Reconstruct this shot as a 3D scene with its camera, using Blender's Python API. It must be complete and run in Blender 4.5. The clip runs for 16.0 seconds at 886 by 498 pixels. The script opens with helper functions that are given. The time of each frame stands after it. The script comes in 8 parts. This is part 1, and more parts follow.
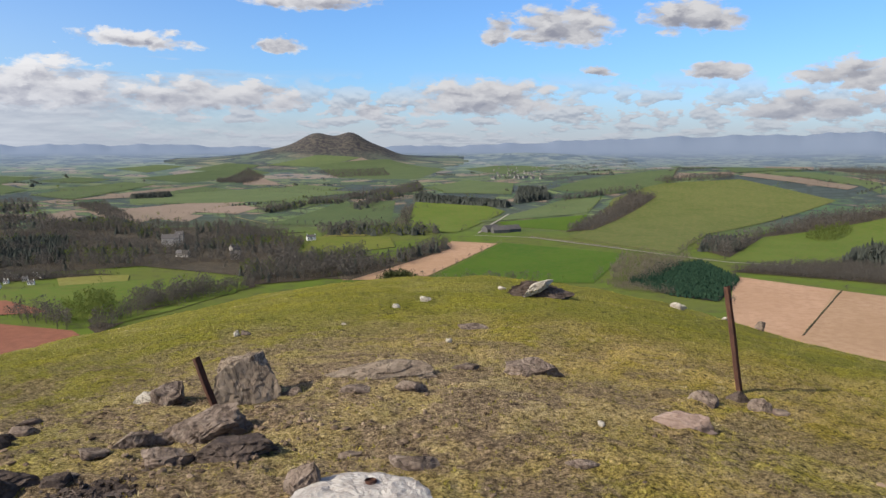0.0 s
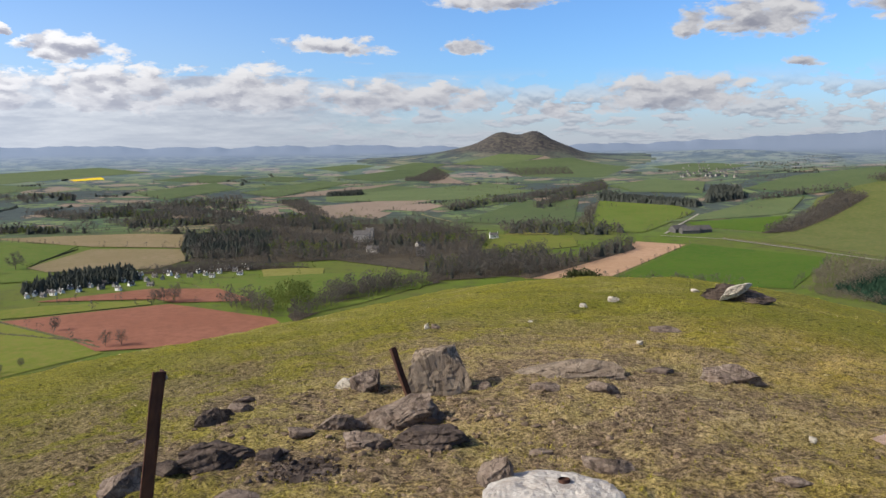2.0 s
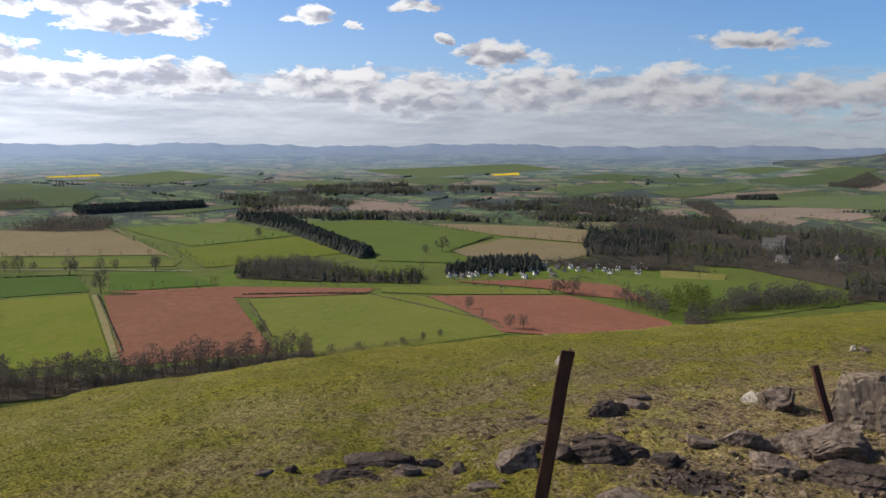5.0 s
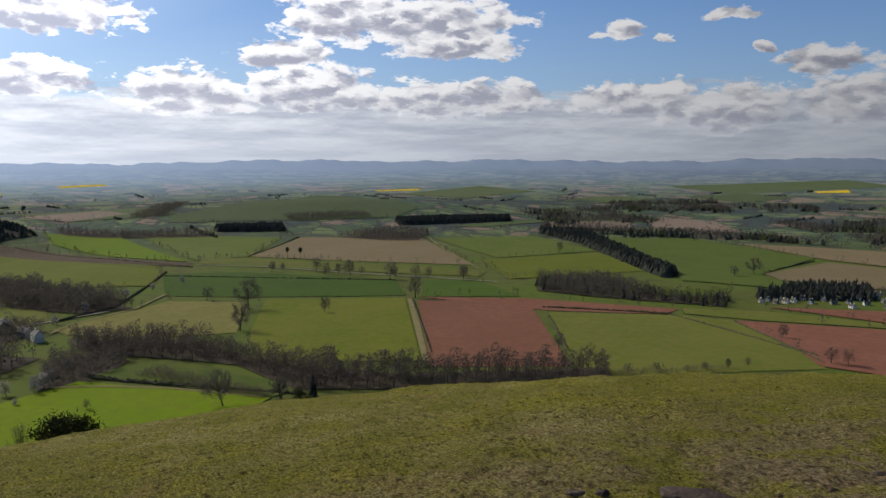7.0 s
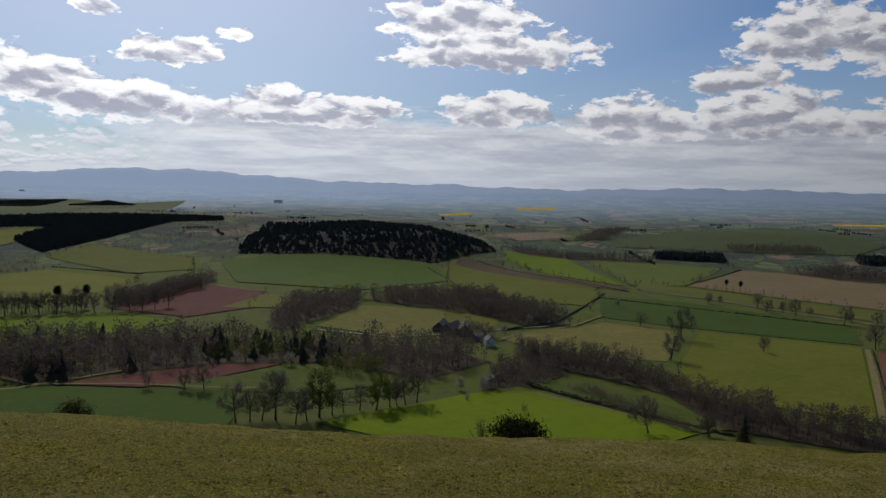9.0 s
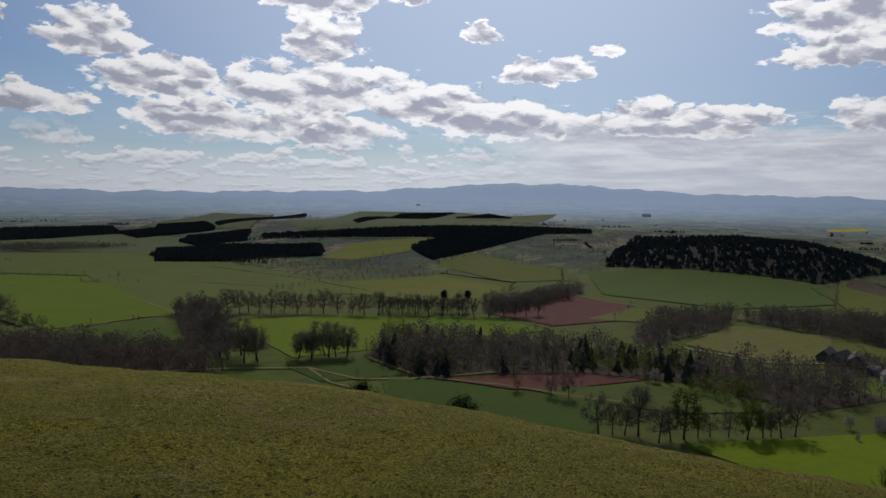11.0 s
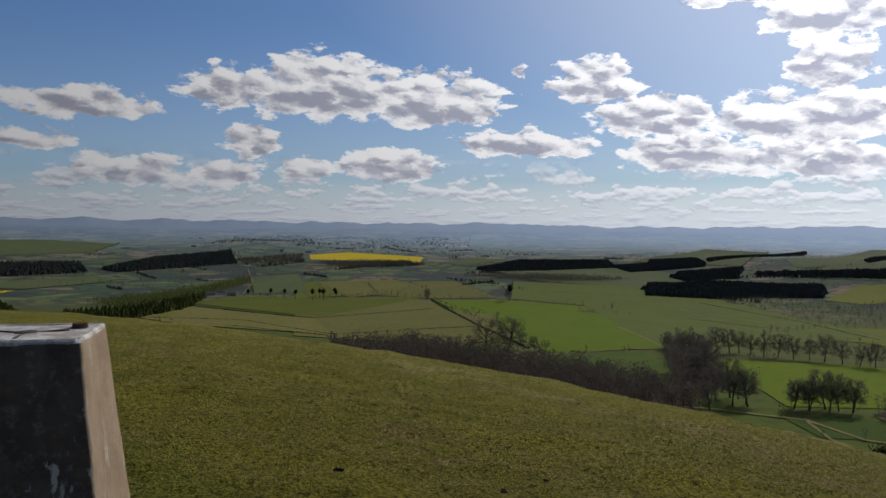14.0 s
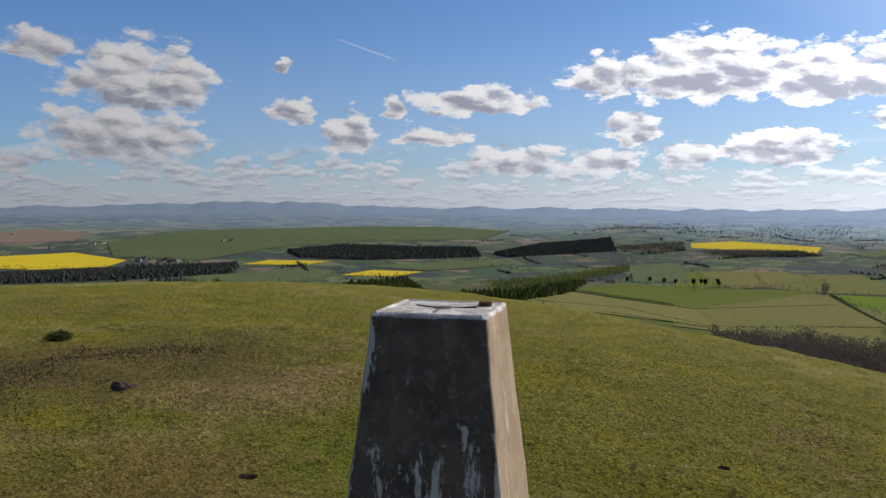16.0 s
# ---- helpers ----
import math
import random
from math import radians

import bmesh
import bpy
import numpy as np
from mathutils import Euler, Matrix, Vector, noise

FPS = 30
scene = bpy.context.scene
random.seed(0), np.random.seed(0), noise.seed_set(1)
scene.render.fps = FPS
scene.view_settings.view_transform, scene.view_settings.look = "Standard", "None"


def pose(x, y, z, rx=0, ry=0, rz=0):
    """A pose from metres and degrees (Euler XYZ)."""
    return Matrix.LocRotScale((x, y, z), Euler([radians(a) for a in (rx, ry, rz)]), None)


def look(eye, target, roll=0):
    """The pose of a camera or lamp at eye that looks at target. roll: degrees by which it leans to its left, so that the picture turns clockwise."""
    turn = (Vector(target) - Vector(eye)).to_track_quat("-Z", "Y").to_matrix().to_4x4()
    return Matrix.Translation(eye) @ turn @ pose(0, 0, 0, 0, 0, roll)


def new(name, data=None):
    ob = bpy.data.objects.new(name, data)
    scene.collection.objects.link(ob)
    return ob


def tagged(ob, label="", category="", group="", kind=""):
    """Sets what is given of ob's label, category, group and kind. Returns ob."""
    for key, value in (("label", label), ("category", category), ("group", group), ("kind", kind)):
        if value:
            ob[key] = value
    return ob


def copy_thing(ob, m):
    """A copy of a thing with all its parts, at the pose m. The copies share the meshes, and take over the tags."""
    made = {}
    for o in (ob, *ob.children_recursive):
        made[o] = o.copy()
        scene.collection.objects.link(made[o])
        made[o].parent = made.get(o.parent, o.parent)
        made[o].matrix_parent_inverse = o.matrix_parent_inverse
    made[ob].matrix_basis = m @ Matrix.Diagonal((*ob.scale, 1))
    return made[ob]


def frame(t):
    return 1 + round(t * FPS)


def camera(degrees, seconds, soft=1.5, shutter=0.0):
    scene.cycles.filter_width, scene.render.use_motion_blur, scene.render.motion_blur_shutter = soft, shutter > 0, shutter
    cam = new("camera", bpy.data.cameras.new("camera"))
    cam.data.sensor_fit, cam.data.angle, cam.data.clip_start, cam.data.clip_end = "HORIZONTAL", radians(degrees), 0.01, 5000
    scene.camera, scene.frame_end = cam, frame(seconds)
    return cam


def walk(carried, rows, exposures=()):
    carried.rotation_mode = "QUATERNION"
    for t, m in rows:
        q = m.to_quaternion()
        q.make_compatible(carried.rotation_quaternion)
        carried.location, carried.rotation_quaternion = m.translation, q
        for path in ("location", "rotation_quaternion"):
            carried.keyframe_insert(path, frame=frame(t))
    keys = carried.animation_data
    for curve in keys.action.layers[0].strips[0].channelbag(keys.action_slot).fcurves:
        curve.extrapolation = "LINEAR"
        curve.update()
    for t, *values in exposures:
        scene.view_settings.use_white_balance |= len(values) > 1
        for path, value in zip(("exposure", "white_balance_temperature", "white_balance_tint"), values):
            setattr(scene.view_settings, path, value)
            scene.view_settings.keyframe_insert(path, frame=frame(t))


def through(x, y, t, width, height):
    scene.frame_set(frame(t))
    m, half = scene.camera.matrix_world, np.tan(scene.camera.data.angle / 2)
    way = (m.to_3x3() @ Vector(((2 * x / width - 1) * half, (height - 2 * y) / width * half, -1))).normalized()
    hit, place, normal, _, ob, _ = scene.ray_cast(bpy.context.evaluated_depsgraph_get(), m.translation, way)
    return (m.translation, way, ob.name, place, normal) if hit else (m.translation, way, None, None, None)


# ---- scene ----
cam = camera(58.93, 16.0)
PATH = [
    (0, pose(0.023, 0.320, 1.595, 82.66, 0, 0.00) @ pose(0, 0, 0, 0, 0, 0.09)),
    (0.5, pose(0.008, 0.316, 1.586, 82.53, 0, 1.99) @ pose(0, 0, 0, 0, 0, -0.04)),
    (1, pose(-0.016, 0.309, 1.589, 82.53, 0, 6.39) @ pose(0, 0, 0, 0, 0, -0.42)),
    (1.5, pose(-0.033, 0.318, 1.586, 82.70, 0, 10.27) @ pose(0, 0, 0, 0, 0, -0.42)),
    (2, pose(-0.050, 0.326, 1.583, 82.61, 0, 13.34) @ pose(0, 0, 0, 0, 0, -0.57)),
    (2.5, pose(-0.059, 0.330, 1.579, 82.78, 0, 16.59) @ pose(0, 0, 0, 0, 0, -0.45)),
    (3, pose(-0.062, 0.322, 1.579, 82.83, 0, 20.38) @ pose(0, 0, 0, 0, 0, -0.09)),
    (3.5, pose(-0.077, 0.339, 1.568, 82.89, 0, 26.03) @ pose(0, 0, 0, 0, 0, -0.01)),
    (4, pose(-0.099, 0.365, 1.556, 82.83, 0, 32.86) @ pose(0, 0, 0, 0, 0, -0.08)),
    (4.2, pose(-0.109, 0.380, 1.547, 82.72, 0, 35.15) @ pose(0, 0, 0, 0, 0, -0.09)),
    (6.3, pose(-0.358, 0.600, 1.462, 83.37, 0, 54.12) @ pose(0, 0, 0, 0, 0, 0.41)),
    (6.5, pose(-0.370, 0.587, 1.463, 83.51, 0, 56.82) @ pose(0, 0, 0, 0, 0, 0.23)),
    (7, pose(-0.386, 0.484, 1.476, 83.76, 0, 64.01) @ pose(0, 0, 0, 0, 0, -0.08)),
    (7.5, pose(-0.395, 0.391, 1.487, 84.17, 0, 70.49) @ pose(0, 0, 0, 0, 0, -0.05)),
    (8, pose(-0.403, 0.298, 1.496, 84.47, 0, 77.92) @ pose(0, 0, 0, 0, 0, 0.07)),
    (8.2, pose(-0.405, 0.257, 1.499, 84.84, 0, 81.83) @ pose(0, 0, 0, 0, 0, 0.10)),
    (8.5, pose(-0.406, 0.196, 1.503, 85.30, 0, 88.01) @ pose(0, 0, 0, 0, 0, 0.50)),
    (9, pose(-0.399, 0.119, 1.508, 85.46, 0, 95.32) @ pose(0, 0, 0, 0, 0, 1.19)),
    (9.5, pose(-0.389, 0.057, 1.511, 85.50, 0, 101.23) @ pose(0, 0, 0, 0, 0, 1.18)),
    (10, pose(-0.371, -0.011, 1.514, 85.71, 0, 108.74) @ pose(0, 0, 0, 0, 0, 1.01)),
    (10.2, pose(-0.363, -0.035, 1.515, 85.73, 0, 111.67) @ pose(0, 0, 0, 0, 0, 0.97)),
    (12.3, pose(-0.258, -0.218, 1.516, 87.24, 0, 135.06) @ pose(0, 0, 0, 0, 0, 0.30)),
    (12.5, pose(-0.246, -0.232, 1.516, 87.49, 0, 137.06) @ pose(0, 0, 0, 0, 0, 0.24)),
    (13, pose(-0.212, -0.265, 1.515, 87.98, 0, 142.59) @ pose(0, 0, 0, 0, 0, 0.30)),
    (13.5, pose(-0.168, -0.298, 1.512, 88.15, 0, 149.32) @ pose(0, 0, 0, 0, 0, 0.55)),
    (14, pose(-0.118, -0.327, 1.508, 88.22, 0, 156.53) @ pose(0, 0, 0, 0, 0, 0.63)),
    (14.5, pose(-0.107, -0.366, 1.503, 87.94, 0, 163.09) @ pose(0, 0, 0, 0, 0, 0.80)),
    (15, pose(-0.108, -0.385, 1.499, 87.59, 0, 169.11) @ pose(0, 0, 0, 0, 0, 0.48)),
    (15.5, pose(-0.088, -0.342, 1.504, 87.18, 0, 176.12) @ pose(0, 0, 0, 0, 0, 0.29)),
    (16, pose(-0.085, -0.319, 1.505, 87.13, 0, 183.74) @ pose(0, 0, 0, 0, 0, 0.22)),
]
EXPOSURES = [(0, 0.13), (3.5, 0.0), (4.2, -0.1), (7, -0.85), (8.2, -1.25), (9, -1.55), (10.2, -1.7), (12.5, -1.65), (14, -1.36), (15, -0.86), (16, -0.62)]
walk(cam, PATH, EXPOSURES)

# ---- light: a sunny spring day with drifting cumulus ----
SUN_BEARING, SUN_ELEVATION = 117.0, 36.0
world = bpy.data.worlds.new("sky")
scene.world = world
world.use_nodes = True
wn, wl = world.node_tree.nodes, world.node_tree.links
wn.clear()


def wire(socket, value):
    if isinstance(value, bpy.types.NodeSocket):
        socket.id_data.links.new(value, socket)
    else:
        socket.default_value = value


def calc(tree, op, a, b=0.0, c=0.0, clamp=False):
    n = tree.nodes.new("ShaderNodeMath")
    n.operation, n.use_clamp = op, clamp
    for s, v in zip(n.inputs, (a, b, c)):
        wire(s, v)
    return n.outputs[0]


def ramp(tree, fac, low, high, a=0.0, b=1.0):
    n = tree.nodes.new("ShaderNodeMapRange")
    n.interpolation_type = "SMOOTHSTEP"
    for k, v in (("Value", fac), ("From Min", low), ("From Max", high), ("To Min", a), ("To Max", b)):
        wire(n.inputs[k], v)
    return n.outputs[0]


def mixed(tree, fac, a, b):
    n = tree.nodes.new("ShaderNodeMix")
    n.data_type = "RGBA"
    wire(n.inputs[0], fac)
    for s, v in ((n.inputs[6], a), (n.inputs[7], b)):
        wire(s, v if isinstance(v, bpy.types.NodeSocket) else (*v, 1))
    return n.outputs[2]


def grain(tree, vector, scale, detail=5, rough=0.55, distort=0.0):
    n = tree.nodes.new("ShaderNodeTexNoise")
    if vector is not None:
        wire(n.inputs["Vector"], vector)
    for k, v in (("Scale", scale), ("Detail", detail), ("Roughness", rough), ("Distortion", distort)):
        n.inputs[k].default_value = v
    return n.outputs["Fac"]


wt = world.node_tree
coord = wn.new("ShaderNodeTexCoord").outputs["Generated"]
split = wn.new("ShaderNodeSeparateXYZ")
wire(split.inputs[0], coord)
dx, dy, dz = split.outputs
# u: degrees anticlockwise from the bearing 90; v: degrees over the horizon
u_deg = calc(wt, "MULTIPLY", calc(wt, "ARCTAN2", calc(wt, "MULTIPLY", dy, -1), calc(wt, "MULTIPLY", dx, -1)), 57.2958)
v_deg = calc(wt, "MULTIPLY", calc(wt, "ARCSINE", dz), 57.2958)
join = wn.new("ShaderNodeCombineXYZ")
wire(join.inputs[0], calc(wt, "MULTIPLY", u_deg, 0.1))
wire(join.inputs[1], calc(wt, "MULTIPLY", v_deg, 0.23))
puff_at = join.outputs[0]
# drifted outlines: the clouds' own places are shaken by wide and narrow noise
def moved(vector, by):
    n = wn.new("ShaderNodeVectorMath")
    n.operation = "ADD"
    wire(n.inputs[0], vector)
    wire(n.inputs[1], by)
    return n.outputs[0]


shake_u = grain(wt, puff_at, 3.4, 6, 0.6)
shake_v = grain(wt, moved(puff_at, (7.3, 2.9, 4.1)), 4.0, 6, 0.6)
u_cloud = calc(wt, "MULTIPLY_ADD", calc(wt, "SUBTRACT", shake_u, 0.5), 3.4, u_deg)
v_cloud = calc(wt, "MULTIPLY_ADD", calc(wt, "SUBTRACT", shake_v, 0.5), 1.7, v_deg)
nearest = None
hang = None


def cloud(bearing, base, wide, tall):
    """One flat-based cumulus: bearing of its middle, height of its base over the horizon, half width and full height, in degrees."""
    global nearest, hang
    du = calc(wt, "MULTIPLY_ADD", u_cloud, 1.0 / wide, (90.0 - bearing) / wide)
    dv = calc(wt, "MULTIPLY_ADD", v_cloud, 1.0 / tall, -base / tall)
    e = calc(wt, "MULTIPLY_ADD", dv, 1.5, -0.45)
    e = calc(wt, "MAXIMUM", e, calc(wt, "MULTIPLY", e, -1.7))
    q = calc(wt, "MULTIPLY_ADD", du, du, calc(wt, "MULTIPLY", e, e))
    if nearest is None:
        nearest, hang = q, dv
        return
    closer = calc(wt, "LESS_THAN", q, nearest)
    hang = calc(wt, "MULTIPLY_ADD", closer, calc(wt, "SUBTRACT", dv, hang), hang)
    nearest = calc(wt, "MINIMUM", nearest, q)


cloud(9.1, 9.6, 4.9, 1.4)
cloud(11.3, 6.7, 1.9, 1.0)
cloud(-3.6, 7.3, 1.5, 1.9)
cloud(-8.4, 7.3, 4.0, 2.8)
cloud(-17.3, 7.9, 3.4, 2.2)
cloud(-11.2, 5.0, 1.4, 0.8)
cloud(-3.1, 2.3, 6.5, 2.9)
cloud(5.3, 2.1, 1.8, 1.2)
cloud(-19.1, 4.7, 2.3, 1.2)
cloud(-27.4, 3.8, 3.8, 2.3)
cloud(-24.9, 1.9, 6.7, 2.2)
cloud(44.3, 9.4, 1.8, 1.0)
cloud(42.2, 7.4, 0.6, 0.6)
cloud(38.3, 6.0, 3.7, 1.6)
cloud(16.6, 2.5, 8.4, 2.6)
cloud(21.0, 6.5, 4.1, 1.3)
cloud(44.4, 2.4, 6.0, 3.3)
cloud(35.4, 2.5, 5.9, 3.9)
cloud(27.0, 2.5, 5.7, 3.5)
cloud(70.4, 8.7, 5.3, 3.8)
cloud(64.2, 8.7, 6.3, 3.1)
cloud(62.7, 7.3, 5.1, 2.3)
cloud(75.2, 6.7, 3.7, 2.1)
cloud(81.8, 3.7, 5.1, 2.9)
cloud(73.0, 3.8, 6.3, 3.4)
cloud(64.6, 3.4, 5.3, 2.6)
cloud(59.9, 3.6, 4.6, 2.4)
cloud(49.8, 3.5, 5.7, 2.4)
cloud(51.4, 8.7, 1.8, 1.2)
cloud(48.8, 8.2, 0.7, 0.6)
cloud(119.4, 10.9, 1.4, 1.4)
cloud(114.5, 8.1, 3.8, 1.8)
cloud(110.3, 9.8, 1.3, 0.9)
cloud(94.6, 10.6, 5.6, 3.1)
cloud(92.1, 8.4, 7.7, 3.1)
cloud(117.6, 4.2, 6.0, 3.1)
cloud(107.2, 5.0, 3.3, 2.1)
cloud(105.9, 4.3, 7.6, 1.9)
cloud(101.7, 5.0, 3.3, 1.5)
cloud(91.5, 4.4, 4.7, 2.6)
cloud(157.1, 7.3, 5.1, 3.9)
cloud(160.7, 3.3, 4.1, 2.3)
cloud(150.8, 5.0, 4.9, 2.1)
cloud(150.8, 10.5, 0.7, 1.2)
cloud(145.8, 8.9, 3.4, 3.1)
cloud(141.6, 6.5, 4.5, 3.0)
cloud(131.1, 5.8, 7.5, 3.9)
cloud(139.3, 4.1, 4.7, 2.8)
cloud(131.5, 3.6, 6.2, 2.4)
cloud(122.2, 5.1, 5.0, 3.2)
cloud(137.2, 15.0, 3.3, 1.3)
cloud(130.7, 12.5, 4.7, 3.2)
cloud(124.4, 13.4, 2.1, 2.2)
cloud(130.6, 9.4, 3.1, 3.6)
cloud(119.5, 10.9, 1.3, 1.3)
cloud(211.2, 9.5, 2.4, 2.1)
cloud(204.8, 6.4, 5.7, 5.4)
cloud(206.2, 3.3, 6.0, 4.4)
cloud(212.7, 2.3, 1.0, 1.3)
cloud(194.5, 6.0, 1.7, 2.4)
cloud(195.0, 9.6, 0.7, 1.2)
cloud(190.6, 4.1, 2.0, 3.4)
cloud(187.5, 6.5, 1.1, 1.9)
cloud(181.4, 6.9, 4.8, 2.4)
cloud(184.6, 4.6, 3.1, 1.7)
cloud(178.7, 2.5, 4.3, 2.4)
cloud(172.1, 2.6, 2.8, 2.3)
cloud(170.2, 4.9, 2.3, 2.3)
cloud(172.3, 8.1, 3.2, 2.8)
cloud(165.4, 7.8, 6.3, 4.5)
cloud(160.7, 3.2, 4.1, 2.3)
cloud(166.6, 3.3, 2.1, 1.6)


def heads(vector, scale):
    """Distance from the middles of rounded cloud heads, small ones upon large ones."""
    total, first = 0.0, None
    for size, share in ((1.0, 0.60), (2.3, 0.26), (5.1, 0.14)):
        n = wn.new("ShaderNodeTexVoronoi")
        n.voronoi_dimensions, n.feature = "2D", "SMOOTH_F1"
        wire(n.inputs["Vector"], vector)
        n.inputs["Scale"].default_value = scale * size
        n.inputs["Smoothness"].default_value = 0.3
        total = calc(wt, "MULTIPLY_ADD", n.outputs["Distance"], share, total)
        first = first or n.outputs["Distance"]
    return total, first


# nearness to the sun
toward = wn.new("ShaderNodeVectorMath")
toward.operation = "DOT_PRODUCT"
wire(toward.inputs[0], coord)
_a, _b = radians(SUN_BEARING), radians(SUN_ELEVATION)
toward.inputs[1].default_value = (-math.sin(_a) * math.cos(_b), math.cos(_a) * math.cos(_b), math.sin(_b))
sunward = toward.outputs["Value"]
# rounded heads, lit from above and from the sun's side
fuzz = grain(wt, puff_at, 9.0, 6, 0.62)
bent = wn.new("ShaderNodeCombineXYZ")
wire(bent.inputs[0], calc(wt, "MULTIPLY_ADD", calc(wt, "SUBTRACT", fuzz, 0.5), 0.16, calc(wt, "MULTIPLY", u_cloud, 0.1)))
wire(bent.inputs[1], calc(wt, "MULTIPLY_ADD", calc(wt, "SUBTRACT", shake_u, 0.5), 0.3, calc(wt, "MULTIPLY", v_deg, 0.17)))
lean = wn.new("ShaderNodeCombineXYZ")
wire(lean.inputs[0], ramp(wt, u_deg, -33.0, 87.0, 0.035, -0.035))
lean.inputs[1].default_value = 0.075
(bulk, big), (bulk_up, big_up) = heads(bent.outputs[0], 5.0), heads(moved(bent.outputs[0], lean.outputs[0]), 5.0)
wisp = calc(wt, "SUBTRACT", grain(wt, puff_at, 5.0, 10, 0.66, 0.1), 0.5)
dense = calc(wt, "SUBTRACT", 1.0, nearest)
dense = calc(wt, "ADD", dense, calc(wt, "ADD", calc(wt, "MULTIPLY", calc(wt, "SUBTRACT", 0.50, bulk), 1.5), calc(wt, "MULTIPLY", wisp, 1.7)))
mask = ramp(wt, dense, 0.0, ramp(wt, sunward, 0.0, 0.7, 0.75, 0.42))
thick = ramp(wt, dense, 0.15, 1.15)
relief = calc(wt, "ADD", calc(wt, "SUBTRACT", bulk_up, bulk), calc(wt, "MULTIPLY", calc(wt, "SUBTRACT", big_up, big), 0.5))
high = ramp(wt, calc(wt, "MULTIPLY_ADD", wisp, 0.9, hang), 0.05, 0.85)
shade = calc(wt, "MULTIPLY", thick, calc(wt, "SUBTRACT", 1.0, high))
lit = calc(wt, "MULTIPLY_ADD", relief, ramp(wt, sunward, -0.2, 0.75, 0.7, 1.35), ramp(wt, sunward, -0.2, 0.75, 0.80, 0.88))
lit = calc(wt, "SUBTRACT", lit, calc(wt, "MULTIPLY", shade, ramp(wt, sunward, -0.2, 0.75, 0.48, 0.70)))
lit = calc(wt, "SUBTRACT", lit, calc(wt, "MULTIPLY", thick, ramp(wt, sunward, 0.3, 0.8, 0.0, 0.16)))
lit = ramp(wt, lit, 0.0, 1.0)
# rows of small cumulus, crowding together towards the horizon
depth = calc(wt, "LOGARITHM", calc(wt, "MAXIMUM", calc(wt, "ADD", v_deg, 1.3), 0.1), 2.71828)
row = wn.new("ShaderNodeCombineXYZ")
wire(row.inputs[0], calc(wt, "MULTIPLY", u_deg, 0.26))
wire(row.inputs[1], calc(wt, "MULTIPLY", depth, 2.7))
row.inputs[2].default_value = 5.5


def heaped(vector):
    return calc(wt, "MULTIPLY_ADD", calc(wt, "SUBTRACT", 0.46, heads(vector, 1.5)[0]), 0.42, grain(wt, vector, 1.3, 6, 0.58))


heap, heap_up = heaped(row.outputs[0]), heaped(moved(row.outputs[0], (0.0, 0.15, 0.0)))
# long grey layers low over the southern sky, small heaps elsewhere
layers = calc(wt, "MULTIPLY", ramp(wt, u_deg, -86.0, -62.0), ramp(wt, u_deg, 34.0, 22.0))
low_down = ramp(wt, v_deg, 5.8, 2.6)
deck_at = wn.new("ShaderNodeCombineXYZ")
wire(deck_at.inputs[0], calc(wt, "MULTIPLY", u_deg, 0.075))
wire(deck_at.inputs[1], calc(wt, "MULTIPLY", v_deg, 0.62))
deck_at.inputs[2].default_value = 2.2
deck = grain(wt, deck_at.outputs[0], 1.7, 7, 0.6, 0.25)
deck_mask = calc(wt, "MULTIPLY", layers, ramp(wt, calc(wt, "MULTIPLY_ADD", calc(wt, "SUBTRACT", deck, 0.5), 5.0, v_deg), 5.6, 4.2))
row_mask = calc(wt, "MULTIPLY", ramp(wt, heap, 0.46, 0.55), low_down)
row_lit = calc(wt, "MULTIPLY_ADD", ramp(wt, calc(wt, "SUBTRACT", heap, heap_up), -0.14, 0.12), calc(wt, "MULTIPLY_ADD", layers, -0.25, 0.8), calc(wt, "MULTIPLY_ADD", layers, -0.02, 0.16))
row_lit = calc(wt, "ADD", calc(wt, "MULTIPLY", row_lit, calc(wt, "SUBTRACT", 1.0, deck_mask)), calc(wt, "MULTIPLY", deck_mask, calc(wt, "MULTIPLY_ADD", row_lit, 0.25, ramp(wt, deck, 0.36, 0.66, 0.12, 0.62))))
row_mask = calc(wt, "MAXIMUM", row_mask, deck_mask)
keep = calc(wt, "MULTIPLY", row_mask, calc(wt, "MULTIPLY_ADD", mask, -0.75, 1.0))
lit = calc(wt, "ADD", calc(wt, "MULTIPLY", lit, calc(wt, "SUBTRACT", 1.0, keep)), calc(wt, "MULTIPLY", keep, row_lit))
# a condensation trail
trail = calc(wt, "ABSOLUTE", calc(wt, "SUBTRACT", v_deg, calc(wt, "MULTIPLY_ADD", u_deg, 0.3204, -20.49)))
trail = calc(wt, "MULTIPLY", ramp(wt, trail, 0.10, 0.03), calc(wt, "MULTIPLY", ramp(wt, u_deg, 96.9, 97.6), ramp(wt, u_deg, 101.9, 100.8)))
mask = calc(wt, "MAXIMUM", calc(wt, "MAXIMUM", mask, calc(wt, "MULTIPLY", row_mask, 0.9)), calc(wt, "MULTIPLY", trail, 0.35))
